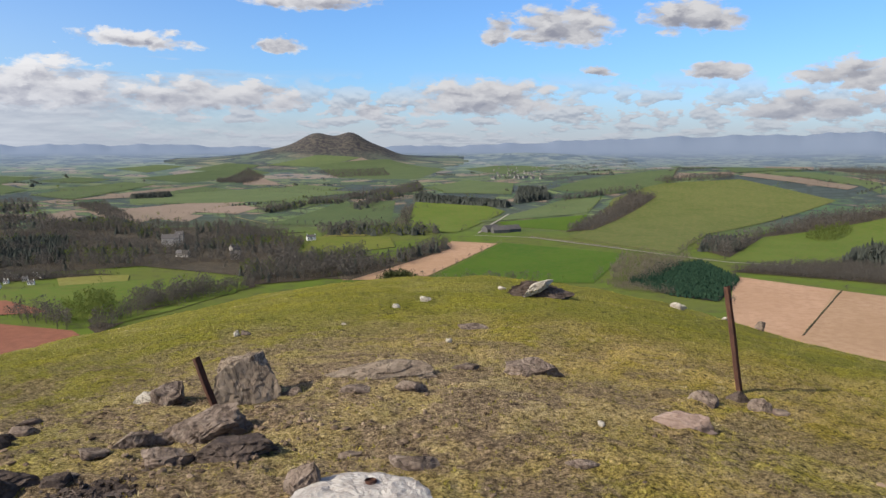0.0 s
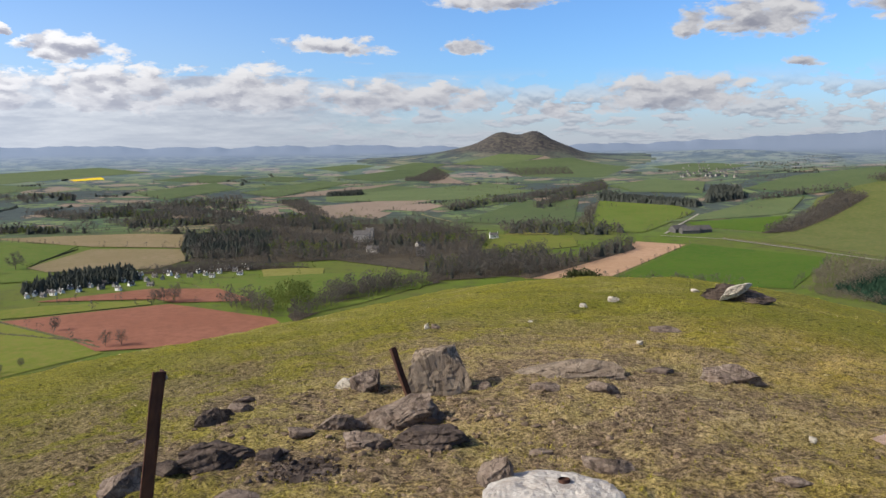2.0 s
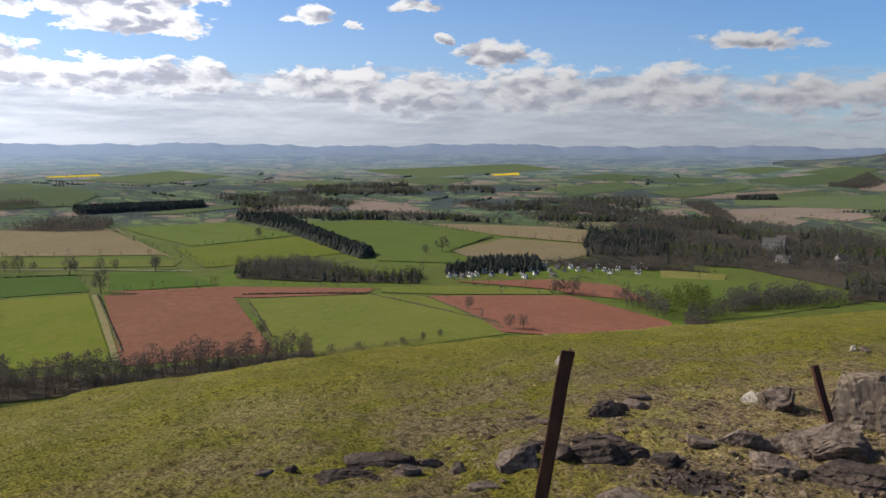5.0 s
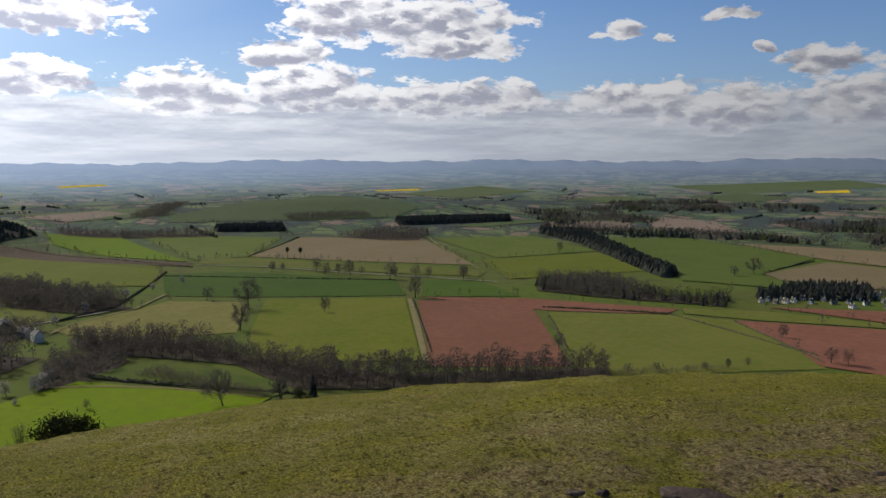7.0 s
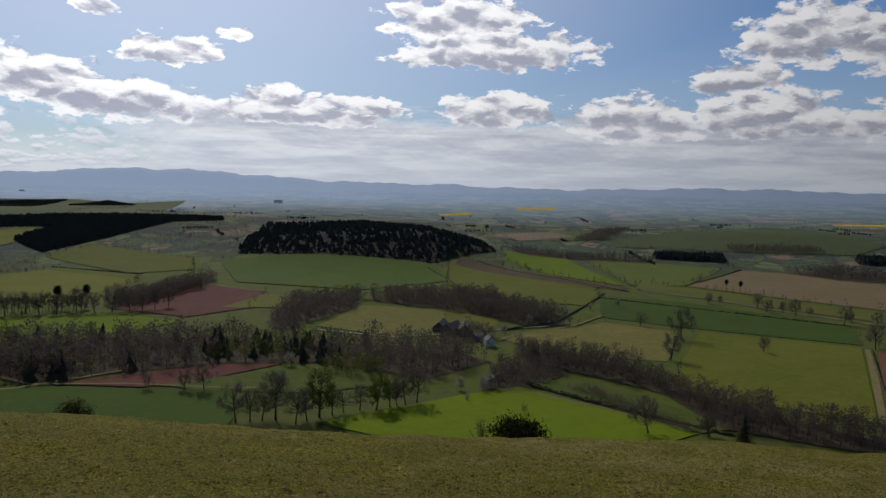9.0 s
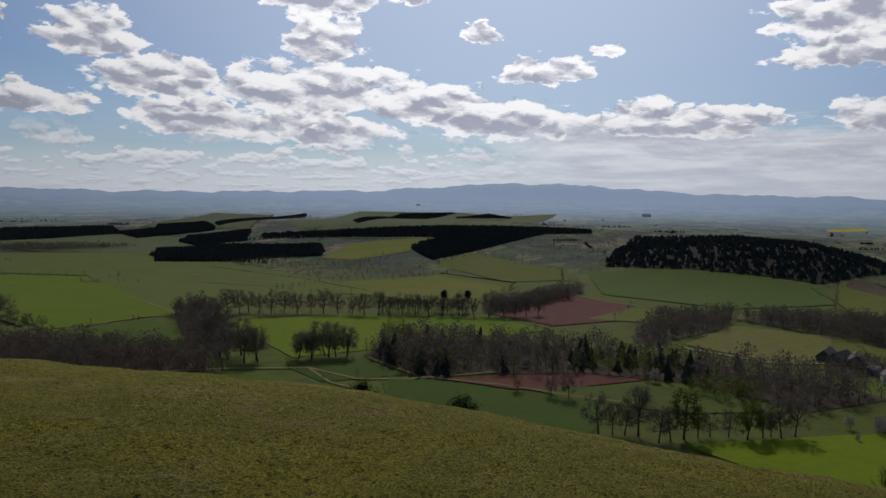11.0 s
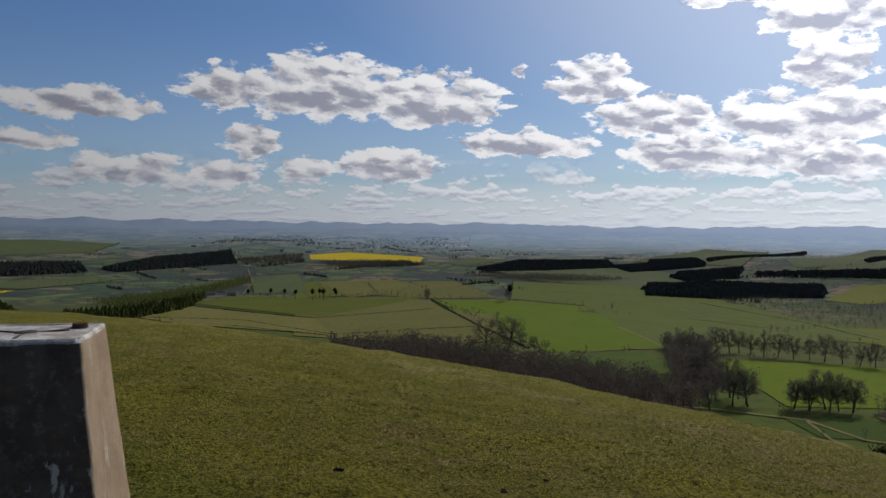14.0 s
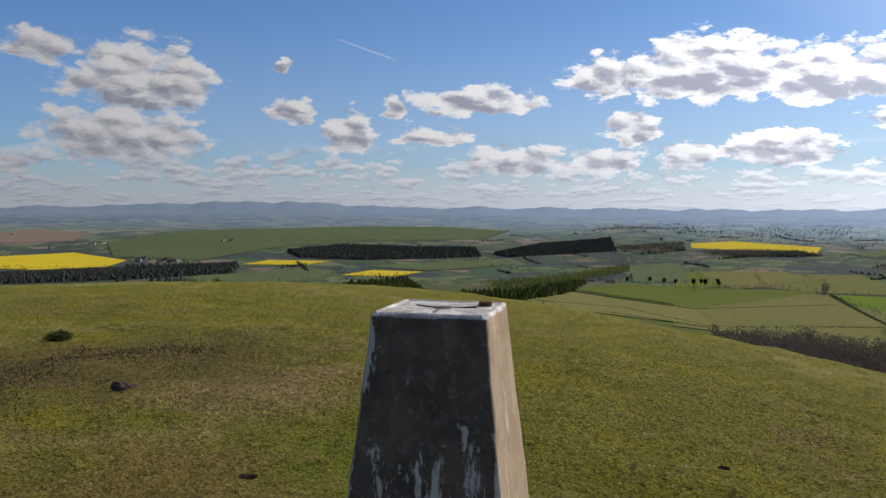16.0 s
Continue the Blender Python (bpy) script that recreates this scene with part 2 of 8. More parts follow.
# thin veil, whiter towards the sun, and a pale bank low over the horizon
haze_bank = ramp(wt, v_deg, 5.2, -0.6)
body = ramp(wt, mask, 0.0, 0.5)
lit = calc(wt, "MULTIPLY_ADD", calc(wt, "SUBTRACT", lit, 0.85), body, 0.85)
mask = calc(wt, "MAXIMUM", mask, calc(wt, "MAXIMUM", ramp(wt, sunward, 0.62, 0.97, 0.02, 0.36), calc(wt, "MULTIPLY", ramp(wt, v_deg, 15.0, 2.0, 0.04, 0.24), ramp(wt, sunward, -0.3, 0.2))))
cloud_col = mixed(wt, lit, (0.40, 0.42, 0.52), (1.02, 1.02, 1.05))
cloud_col = mixed(wt, calc(wt, "MULTIPLY", haze_bank, 0.6), cloud_col, (0.64, 0.71, 0.85))
# clouds pass more light the nearer they stand to the sun
glow = calc(wt, "MULTIPLY_ADD", calc(wt, "EXPONENT", calc(wt, "MULTIPLY_ADD", sunward, 3.1, -2.74)), 2.45, 0.57)
sky = wn.new("ShaderNodeTexSky")
sky.sky_type, sky.sun_disc = "NISHITA", False
sky.sun_elevation, sky.sun_rotation = radians(SUN_ELEVATION), radians(-SUN_BEARING)
sky.altitude, sky.air_density, sky.dust_density, sky.ozone_density = 300, 1.0, 0.9, 5.0
bg_sky, bg_cloud = wn.new("ShaderNodeBackground"), wn.new("ShaderNodeBackground")
tint = wn.new("ShaderNodeMix")
tint.data_type, tint.blend_type = "RGBA", "MULTIPLY"
tint.inputs[0].default_value = 1.0
wire(tint.inputs[6], sky.outputs[0])
tint.inputs[7].default_value = (0.72, 0.97, 1.24, 1)
wire(bg_sky.inputs[0], tint.outputs[2])
wire(bg_sky.inputs[1], ramp(wt, v_deg, 16.0, 50.0, 0.135, 0.045))
wire(bg_cloud.inputs[0], cloud_col)
wire(bg_cloud.inputs[1], glow)
veil = calc(wt, "MAXIMUM", mask, calc(wt, "MULTIPLY", haze_bank, 0.9))
mix_w, out_w = wn.new("ShaderNodeMixShader"), wn.new("ShaderNodeOutputWorld")
wire(mix_w.inputs[0], veil)
wl.new(bg_sky.outputs[0], mix_w.inputs[1])
wl.new(bg_cloud.outputs[0], mix_w.inputs[2])
wl.new(mix_w.outputs[0], out_w.inputs[0])

sun = new("sun", bpy.data.lights.new("sun", "SUN"))
sun.data.energy, sun.data.angle, sun.data.color = 5.0, radians(0.53), (1.0, 0.93, 0.80)
_sb, _se = radians(SUN_BEARING), radians(SUN_ELEVATION)
sun.matrix_world = look((-math.sin(_sb) * math.cos(_se) * 50, math.cos(_sb) * math.cos(_se) * 50, math.sin(_se) * 50), (0, 0, 0))


# ---- materials ----
def surface(name, cols, scale=1.0, fine=8.0, rough=0.9, bump=0.0, bump_scale=20.0, spread=(0.35, 0.65), tint=0.0, metal=0.0, stretch=None, detail=6, cracks=0.0):
    """Three colours, mottled at a wide and a fine size, with fine relief; tint varies pieces from one another."""
    m = bpy.data.materials.new(name)
    m.use_nodes = True
    t = m.node_tree
    b = t.nodes["Principled BSDF"]
    at = t.nodes.new("ShaderNodeTexCoord").outputs["Object"]
    if stretch:
        mp = t.nodes.new("ShaderNodeMapping")
        wire(mp.inputs["Vector"], at)
        mp.inputs["Scale"].default_value = stretch
        at = mp.outputs[0]
    wide = ramp(t, grain(t, at, scale, detail, 0.6, 0.3), *spread)
    small = ramp(t, grain(t, at, fine, detail, 0.6), 0.3, 0.7)
    col = mixed(t, small, mixed(t, wide, cols[0], cols[1]), mixed(t, wide, cols[-1], cols[0]))
    if tint:
        rnd = t.nodes.new("ShaderNodeObjectInfo").outputs["Random"]
        hs = t.nodes.new("ShaderNodeHueSaturation")
        wire(hs.inputs["Color"], col)
        wire(hs.inputs["Value"], calc(t, "MULTIPLY_ADD", rnd, 2 * tint, 1 - tint))
        col = hs.outputs[0]
    if cracks:
        line = ramp(t, calc(t, "ABSOLUTE", calc(t, "SUBTRACT", grain(t, at, cracks, 5, 0.6, 0.8), 0.5)), 0.003, 0.022)
        col = mixed(t, calc(t, "MULTIPLY", calc(t, "SUBTRACT", 1.0, line), 0.55), col, (0.040, 0.028, 0.020))
    wire(b.inputs["Base Color"], col)
    wire(b.inputs["Roughness"], rough)
    wire(b.inputs["Metallic"], metal)
    b.inputs["Specular IOR Level"].default_value = 0.1
    if bump:
        bn = t.nodes.new("ShaderNodeBump")
        bn.inputs["Strength"].default_value = 0.6
        bn.inputs["Distance"].default_value = bump
        wire(bn.inputs["Height"], grain(t, at, bump_scale, 8, 0.65))
        wire(b.inputs["Normal"], bn.outputs[0])
    return m


def ground_material():
    """Turf on the hill, rough pasture in the valley, dark moor and woodland in the distance, with haze painted into the
    far colours.
    """
    m = bpy.data.materials.new("hill_turf")
    m.use_nodes = True
    t = m.node_tree
    b = t.nodes["Principled BSDF"]
    at = t.nodes.new("ShaderNodeTexCoord").outputs["Object"]
    flat = t.nodes.new("ShaderNodeVectorMath")
    flat.operation = "MULTIPLY"
    wire(flat.inputs[0], at)
    flat.inputs[1].default_value = (1, 1, 0)
    plan = flat.outputs[0]
    away = t.nodes.new("ShaderNodeVectorMath")
    away.operation = "LENGTH"
    wire(away.inputs[0], plan)
    r = away.outputs["Value"]
    # hill turf
    n_wide = grain(t, plan, 0.22, 6, 0.6, 0.4)
    n_mid = grain(t, plan, 1.6, 6, 0.65, 0.3)
    n_fine = grain(t, plan, 16, 6, 0.72)
    n_tuft = grain(t, plan, 5.5, 6, 0.7, 0.4)
    green = mixed(t, ramp(t, n_mid, 0.38, 0.62), (0.335, 0.250, 0.040), (0.510, 0.360, 0.110))
    straw = mixed(t, ramp(t, n_fine, 0.35, 0.65), (0.47, 0.34, 0.15), (0.82, 0.66, 0.38))
    dry = calc(t, "MAXIMUM", calc(t, "MULTIPLY", ramp(t, n_wide, 0.48, 0.66), ramp(t, n_mid, 0.35, 0.6)), ramp(t, n_tuft, 0.56, 0.70))
    top_c = t.nodes.new("ShaderNodeVectorMath")
    top_c.operation = "DISTANCE"
    wire(top_c.inputs[0], plan)
    top_c.inputs[1].default_value = (1.2, 5.5, 0)
    summit = ramp(t, calc(t, "MULTIPLY_ADD", n_wide, 3.0, top_c.outputs["Value"]), 6.8, 3.2)
    green = mixed(t, calc(t, "MULTIPLY", calc(t, "SUBTRACT", 1.0, summit), 0.80), green, (0.172, 0.180, 0.018))
    turf = mixed(t, calc(t, "MULTIPLY", dry, calc(t, "MULTIPLY_ADD", summit, 0.48, 0.24)), green, straw)
    dark = calc(t, "MAXIMUM", calc(t, "MULTIPLY", ramp(t, n_fine, 0.49, 0.36), 0.85), calc(t, "MULTIPLY", ramp(t, n_tuft, 0.44, 0.32), 0.7))
    moss = calc(t, "MULTIPLY", ramp(t, grain(t, plan, 0.7, 7, 0.7, 0.6), 0.50, 0.60), 0.55)
    turf = mixed(t, moss, turf, mixed(t, ramp(t, n_fine, 0.3, 0.7), (0.200, 0.190, 0.012), (0.370, 0.320, 0.030)))
    turf = mixed(t, dark, turf, (0.042, 0.036, 0.010))
    bare = calc(t, "MULTIPLY", ramp(t, grain(t, plan, 0.45, 8, 0.72, 0.8), 0.57, 0.65), ramp(t, r, 40, 15))
    turf = mixed(t, calc(t, "MULTIPLY", bare, 0.5), turf, mixed(t, ramp(t, n_fine, 0.35, 0.65), (0.15, 0.09, 0.035), (0.36, 0.25, 0.11)))
    # worn, stony ground round the posts and the outcrop
    worn_c = t.nodes.new("ShaderNodeVectorMath")
    worn_c.operation = "DISTANCE"
    wire(worn_c.inputs[0], plan)
    worn_c.inputs[1].default_value = (-0.9, 5.0, 0)
    worn = calc(t, "MULTIPLY", ramp(t, worn_c.outputs["Value"], 6.2, 1.5), ramp(t, grain(t, plan, 1.5, 7, 0.74, 0.5), 0.43, 0.55))
    patch_c = t.nodes.new("ShaderNodeVectorMath")
    patch_c.operation = "DISTANCE"
    wire(patch_c.inputs[0], plan)
    patch_c.inputs[1].default_value = (1.9, -6.9, 0)
    pale_patch = ramp(t, calc(t, "MULTIPLY_ADD", grain(t, plan, 1.8, 7, 0.75, 0.5), 4.0, patch_c.outputs["Value"]), 3.6, 2.2)
    turf = mixed(t, calc(t, "MULTIPLY", pale_patch, 0.85), turf, mixed(t, ramp(t, n_fine, 0.35, 0.65), (0.20, 0.125, 0.052), (0.44, 0.31, 0.15)))
    for spot, size, share, pair in (((3.9, -8.3, 0), 2.6, 0.75, ((0.085, 0.062, 0.026), (0.200, 0.150, 0.060))), ((0.75, -5.3, 0), 1.9, 0.6, ((0.120, 0.150, 0.012), (0.220, 0.235, 0.030))), ((1.9, -4.4, 0), 1.2, 0.7, ((0.180, 0.120, 0.030), (0.330, 0.225, 0.085))), ((-0.6, 5.6, 0), 2.6, 0.55, ((0.190, 0.125, 0.065), (0.560, 0.430, 0.250)))):
        spot_c = t.nodes.new("ShaderNodeVectorMath")
        spot_c.operation = "DISTANCE"
        wire(spot_c.inputs[0], plan)
        spot_c.inputs[1].default_value = spot
        patch = ramp(t, calc(t, "MULTIPLY_ADD", calc(t, "SUBTRACT", grain(t, plan, 1.5, 7, 0.75, 0.5), 0.5), 4.5, spot_c.outputs["Value"]), size, size * 0.35)
        turf = mixed(t, calc(t, "MULTIPLY", patch, share), turf, mixed(t, ramp(t, n_fine, 0.35, 0.65), *pair))
    earth = mixed(t, ramp(t, n_fine, 0.35, 0.65), (0.085, 0.056, 0.036), (0.380, 0.270, 0.170))
    turf = mixed(t, calc(t, "MULTIPLY", worn, 0.9), turf, earth)
    grit = ramp(t, grain(t, plan, 48, 5, 0.8), 0.36, 0.64, 0.30, 1.65)
    hv = t.nodes.new("ShaderNodeHueSaturation")
    wire(hv.inputs["Color"], turf)
    wire(hv.inputs["Value"], calc(t, "ADD", calc(t, "MULTIPLY", grit, ramp(t, r, 22, 6)), calc(t, "SUBTRACT", 1.0, ramp(t, r, 22, 6))))
    turf = hv.outputs[0]
    # valley: rough grass and scrub between the fields
    v_wide = grain(t, plan, 0.006, 6, 0.6, 0.6)
    v_mid = grain(t, plan, 0.05, 6, 0.65)
    scrub = mixed(t, ramp(t, v_wide, 0.4, 0.6), (0.108, 0.122, 0.026), (0.098, 0.136, 0.018))
    scrub = mixed(t, calc(t, "MULTIPLY", ramp(t, v_mid, 0.48, 0.66), 0.6), scrub, (0.072, 0.070, 0.034))
    col = mixed(t, ramp(t, r, 260, 480), turf, scrub)
    # distance: small fields with hedges, woods and moor, blued farther out by painted haze
    mp = t.nodes.new("ShaderNodeMapping")
    wire(mp.inputs["Vector"], plan)
    mp.inputs["Rotation"].default_value = (0, 0, 0.5)
    mp.inputs["Scale"].default_value = (1.0, 1.6, 1.0)
    cells, lines = t.nodes.new("ShaderNodeTexVoronoi"), t.nodes.new("ShaderNodeTexVoronoi")
    lines.feature = "DISTANCE_TO_EDGE"
    for c in (cells, lines):
        c.inputs["Scale"].default_value = 0.0105
        c.inputs["Randomness"].default_value = 0.85
        wire(c.inputs["Vector"], mp.outputs[0])
    sepc = t.nodes.new("ShaderNodeSeparateColor")
    wire(sepc.inputs[0], cells.outputs["Color"])
    far_a = mixed(t, ramp(t, sepc.outputs[0], 0.30, 0.7), (0.075, 0.118, 0.058), (0.155, 0.195, 0.080))
    far_a = mixed(t, ramp(t, sepc.outputs[1], 0.80, 0.82), far_a, (0.24, 0.175, 0.125))
    far_a = mixed(t, ramp(t, grain(t, plan, 0.004, 7, 0.65, 0.6), 0.49, 0.55), far_a, (0.064, 0.080, 0.074))
    far_a = mixed(t, calc(t, "MULTIPLY", ramp(t, lines.outputs["Distance"], 0.075, 0.035), 0.8), far_a, (0.052, 0.062, 0.056))
    clumps = ramp(t, grain(t, mp.outputs[0], 0.026, 6, 0.75, 0.5), 0.53, 0.58)
    far_a = mixed(t, calc(t, "MULTIPLY", clumps, 0.85), far_a, (0.050, 0.060, 0.058))
    col = mixed(t, ramp(t, r, 1250, 1800), col, far_a)
    # heather on the twin-topped hill
    tops = t.nodes.new("ShaderNodeVectorMath")
    tops.operation = "DISTANCE"
    wire(tops.inputs[0], plan)
    tops.inputs[1].default_value = (-500, 3760, 0)
    heath = mixed(t, ramp(t, grain(t, plan, 0.05, 8, 0.75, 0.6), 0.42, 0.60), (0.044, 0.040, 0.042), (0.105, 0.092, 0.072))
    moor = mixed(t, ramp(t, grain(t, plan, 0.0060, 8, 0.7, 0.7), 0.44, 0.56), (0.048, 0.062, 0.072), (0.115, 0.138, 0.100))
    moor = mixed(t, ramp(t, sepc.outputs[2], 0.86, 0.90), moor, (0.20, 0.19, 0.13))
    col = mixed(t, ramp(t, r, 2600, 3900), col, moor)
    # the last ranges are pale blue, haze painted as base colour
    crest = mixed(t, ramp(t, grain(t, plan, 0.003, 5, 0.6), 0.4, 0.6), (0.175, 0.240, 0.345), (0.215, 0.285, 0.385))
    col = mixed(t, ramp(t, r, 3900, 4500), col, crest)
    col = mixed(t, ramp(t, calc(t, "MULTIPLY_ADD", grain(t, plan, 0.006, 7, 0.7), 420, tops.outputs["Value"]), 700, 420), col, heath)
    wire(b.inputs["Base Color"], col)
    b.inputs["Roughness"].default_value = 0.95
    b.inputs["Specular IOR Level"].default_value = 0.1
    bn = t.nodes.new("ShaderNodeBump")
    bn.inputs["Strength"].default_value = 1.0
    bn.inputs["Distance"].default_value = 0.09
    wire(bn.inputs["Height"], calc(t, "ADD", grain(t, plan, 14, 8, 0.75), calc(t, "MULTIPLY", n_mid, 0.8)))
    wire(b.inputs["Normal"], bn.outputs[0])
    return m


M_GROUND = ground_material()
M_STONE = surface("grey_brown_rock", [(0.165, 0.120, 0.092), (0.078, 0.056, 0.044), (0.290, 0.225, 0.175)], 4.0, 22, 0.9, 0.06, 14, cracks=3.0)
M_BOULDER = surface("weathered_tan_rock", [(0.240, 0.180, 0.128), (0.140, 0.104, 0.076), (0.340, 0.268, 0.196)], 5.0, 24, 0.9, 0.05, 16, stretch=(1, 1, 0.35), cracks=3.0)
M_PALE = surface("lichened_pale_rock", [(0.43, 0.375, 0.30), (0.26, 0.215, 0.165), (0.54, 0.485, 0.40)], 4.0, 16, 0.9, 0.03, 12, cracks=4.0)
M_DARK = surface("dark_wet_rock", [(0.085, 0.062, 0.050), (0.165, 0.124, 0.098), (0.045, 0.034, 0.028)], 4.0, 20, 0.8, 0.05, 14, cracks=3.0)
M_RUST = surface("rusted_iron", [(0.085, 0.042, 0.030), (0.052, 0.030, 0.025), (0.13, 0.062, 0.038)], 6.0, 40, 0.75, 0.004, 60, metal=0.2, stretch=(1, 1, 0.35))
M_DISC = surface("weathered_white_concrete", [(0.41, 0.365, 0.325), (0.29, 0.25, 0.215), (0.48, 0.44, 0.395)], 9.0, 40, 0.9, 0.008, 45)
M_BRASS = surface("tarnished_brass", [(0.10, 0.075, 0.05), (0.05, 0.04, 0.035), (0.20, 0.15, 0.09)], 20, 80, 0.5, 0.001, 90, metal=0.7)


# ================= the lie of the land =================
# The camera stands on a rounded hill top (0, 0, 0) some 150 m over a wide valley.
# Bearings are degrees anticlockwise from +y.
EDGE = (0.1963, 0.041, 0.0713, -0.0426, -0.0293, -0.0089, -0.0108, -0.0083, -0.0029, -0.0101, 0.0009, -0.0084, 0.0034, 0.0008, 0.003)
FLOOR = -150.0
RIM = 4850.0
# far and middle hills: bearing, distance, height, half width across, half depth
HILLS = [
    (8.9, 3800, 80, 250, 260), (9.05, 3800, 50, 64, 120), (6.65, 3800, 58, 50, 120), (4.9, 3800, 30, 70, 140), (16.5, 3500, 12, 330, 240), (-6.5, 3950, 34, 260, 160),
    (-17.0, 2500, 42, 520, 420), (-27.0, 2300, 30, 420, 420), (-6.0, 2050, 14, 260, 240), (6.0, 1900, 12, 260, 200),
    (99.5, 1650, 44, 120, 150), (95.0, 1700, 22, 90, 120), (106.0, 1720, 30, 110, 150), (74.0, 2250, 26, 260, 200), (67.0, 2250, 10, 200, 200),
    (118.0, 2300, 24, 420, 320), (128.0, 2500, 26, 380, 300), (170.0, 3100, 22, 160, 200), (196.0, 2900, 26, 420, 300),
    (207.0, 105, 2.2, 34, 30),
]
# crest of the last ranges: bearing, degrees over eye level, half width in degrees
CRESTS = [(-29, 0.95, 7), (-16, 0.55, 7), (-4, 0.2, 6), (20, 0.12, 9), (38, 0.22, 8), (58, 0.16, 9), (74, 0.2, 7), (114.5, 0.62, 6),
          (104, 0.2, 8), (122, 0.3, 5), (134, 0.05, 9), (158, 0.1, 9), (181, 0.2, 7), (194, 0.38, 4), (203, 0.42, 5)]


def bearing_of(x, y):
    return np.degrees(np.arctan2(-x, y)) % 360.0


def turned(a, b):
    return (a - b + 180.0) % 360.0 - 180.0


def lattice(x, y, seed):
    """Smooth noise between 0 and 1."""
    i, j = np.floor(x), np.floor(y)
    u, v = x - i, y - j
    u, v = u * u * (3 - 2 * u), v * v * (3 - 2 * v)

    def at(a, b):
        k = np.sin(a * 127.1 + b * 311.7 + seed * 74.7) * 43758.5453
        return k - np.floor(k)

    return (at(i, j) * (1 - u) + at(i + 1, j) * u) * (1 - v) + (at(i, j + 1) * (1 - u) + at(i + 1, j + 1) * u) * v


def height(x, y):
    """Height of the land in metres at a place or at arrays of places."""
    x, y = np.asarray(x, float), np.asarray(y, float)
    r = np.hypot(x, y) + 1e-6
    b = np.arctan2(-x, y)
    edge = EDGE[0] + sum(EDGE[2 * k - 1] * np.cos(k * b) + EDGE[2 * k] * np.sin(k * b) for k in range(1, (len(EDGE) + 1) // 2))
    m, h = 0.42, 1.55
    a = h * (m + np.sqrt(m * m - np.minimum(edge, 0.4) ** 2)) / edge ** 2
    hill = -m * (np.sqrt(a * a + r * r) - a)
    s = np.clip((r - 1400.0) / (RIM - 1400.0), 0.0, 1.05)
    low = FLOOR + 147.0 * s ** 1.5
    low = low + 2.5 * np.sin(x / 190.0 + 1.0) * np.cos(y / 230.0) * np.clip(r / 600.0, 0, 1)
    low = low + 4.0 * np.sin(x / 410.0 - 0.6) * np.sin(y / 370.0 + 0.9) * np.clip((r - 700) / 900.0, 0, 1)
    deg = np.degrees(b)
    for hb, hr, hh, wa, wr in HILLS:
        cx, cy = -math.sin(radians(hb)), math.cos(radians(hb))
        along, across = x * cx + y * cy - hr, x * cy - y * cx
        bump = hh * np.exp(-0.5 * ((along / wr) ** 2 + (across / wa) ** 2))
        if hr < 500:
            hill = hill + bump
        else:
            low = low + bump
    crest = sum(c * np.exp(-0.5 * (turned(deg, cb) / cw) ** 2) for cb, c, cw in CRESTS)
    crest = crest - 0.24 + 0.09 * np.sin(deg * 0.71) * np.sin(deg * 0.37 + 1) + 0.045 * np.sin(deg * 1.93 + 0.5 + 2 * np.sin(deg * 0.23)) + 0.03 * np.sin(deg * 4.7 + 3 * np.sin(deg * 0.51))
    u = np.clip((r - 4250.0) / (RIM - 4250.0), 0, 1)
    low = low + (np.tan(np.radians(crest)) * r + 4.0) * u * u * (3 - 2 * u)
    k = 9.0
    top = np.maximum(hill, low)
    z = top + k * np.log(np.exp((hill - top) / k) + np.exp((low - top) / k)) * np.clip((r - 60) / 100.0, 0, 1)
    # small unevenness of the turf
    fade = np.clip(1.2 - r / 140.0, 0, 1)
    z = z + fade * (0.030 * np.sin(x * 1.7 + 0.6 * np.sin(y * 1.3)) * np.sin(y * 1.5 + 0.5) + 0.018 * np.sin(x * 4.1 + y * 2.3) * np.sin(y * 3.7 - x * 1.1)
                    + 0.05 * np.sin(x * 0.45 + 1.2) * np.sin(y * 0.52))
    z = z + np.clip((r - 5.0) / 5.0, 0, 1) * fade * 0.028 * np.sin(x * 2.9 + 1.5 * np.sin(y * 1.7)) * np.sin(y * 2.6 + 1.2 * np.sin(x * 2.1))
    lump = np.clip(1.3 - r / 14.0, 0, 1)
    z = z + lump * (0.010 * np.sin(x * 19 + 2.2 * np.sin(y * 7.3)) * np.sin(y * 17 + 2.0 * np.sin(x * 6.1)) + 0.008 * np.sin(x * 31 + 2 * np.sin(y * 13 + x * 3)) * np.sin(y * 28 - 1.7 * np.sin(x * 11)))
    # tussocks and scrapes
    near = np.clip((17.0 - r) / 7.0, 0, 1)
    tuft = sum(a * (lattice(x * k + 0.3 * q, y * k - 0.7 * q, q) - 0.5) for q, (k, a) in enumerate(((2.6, 0.030), (5.6, 0.028), (11.0, 0.022), (21.0, 0.014))))
    return z + near * tuft
# ================= end of the lie of the land =================


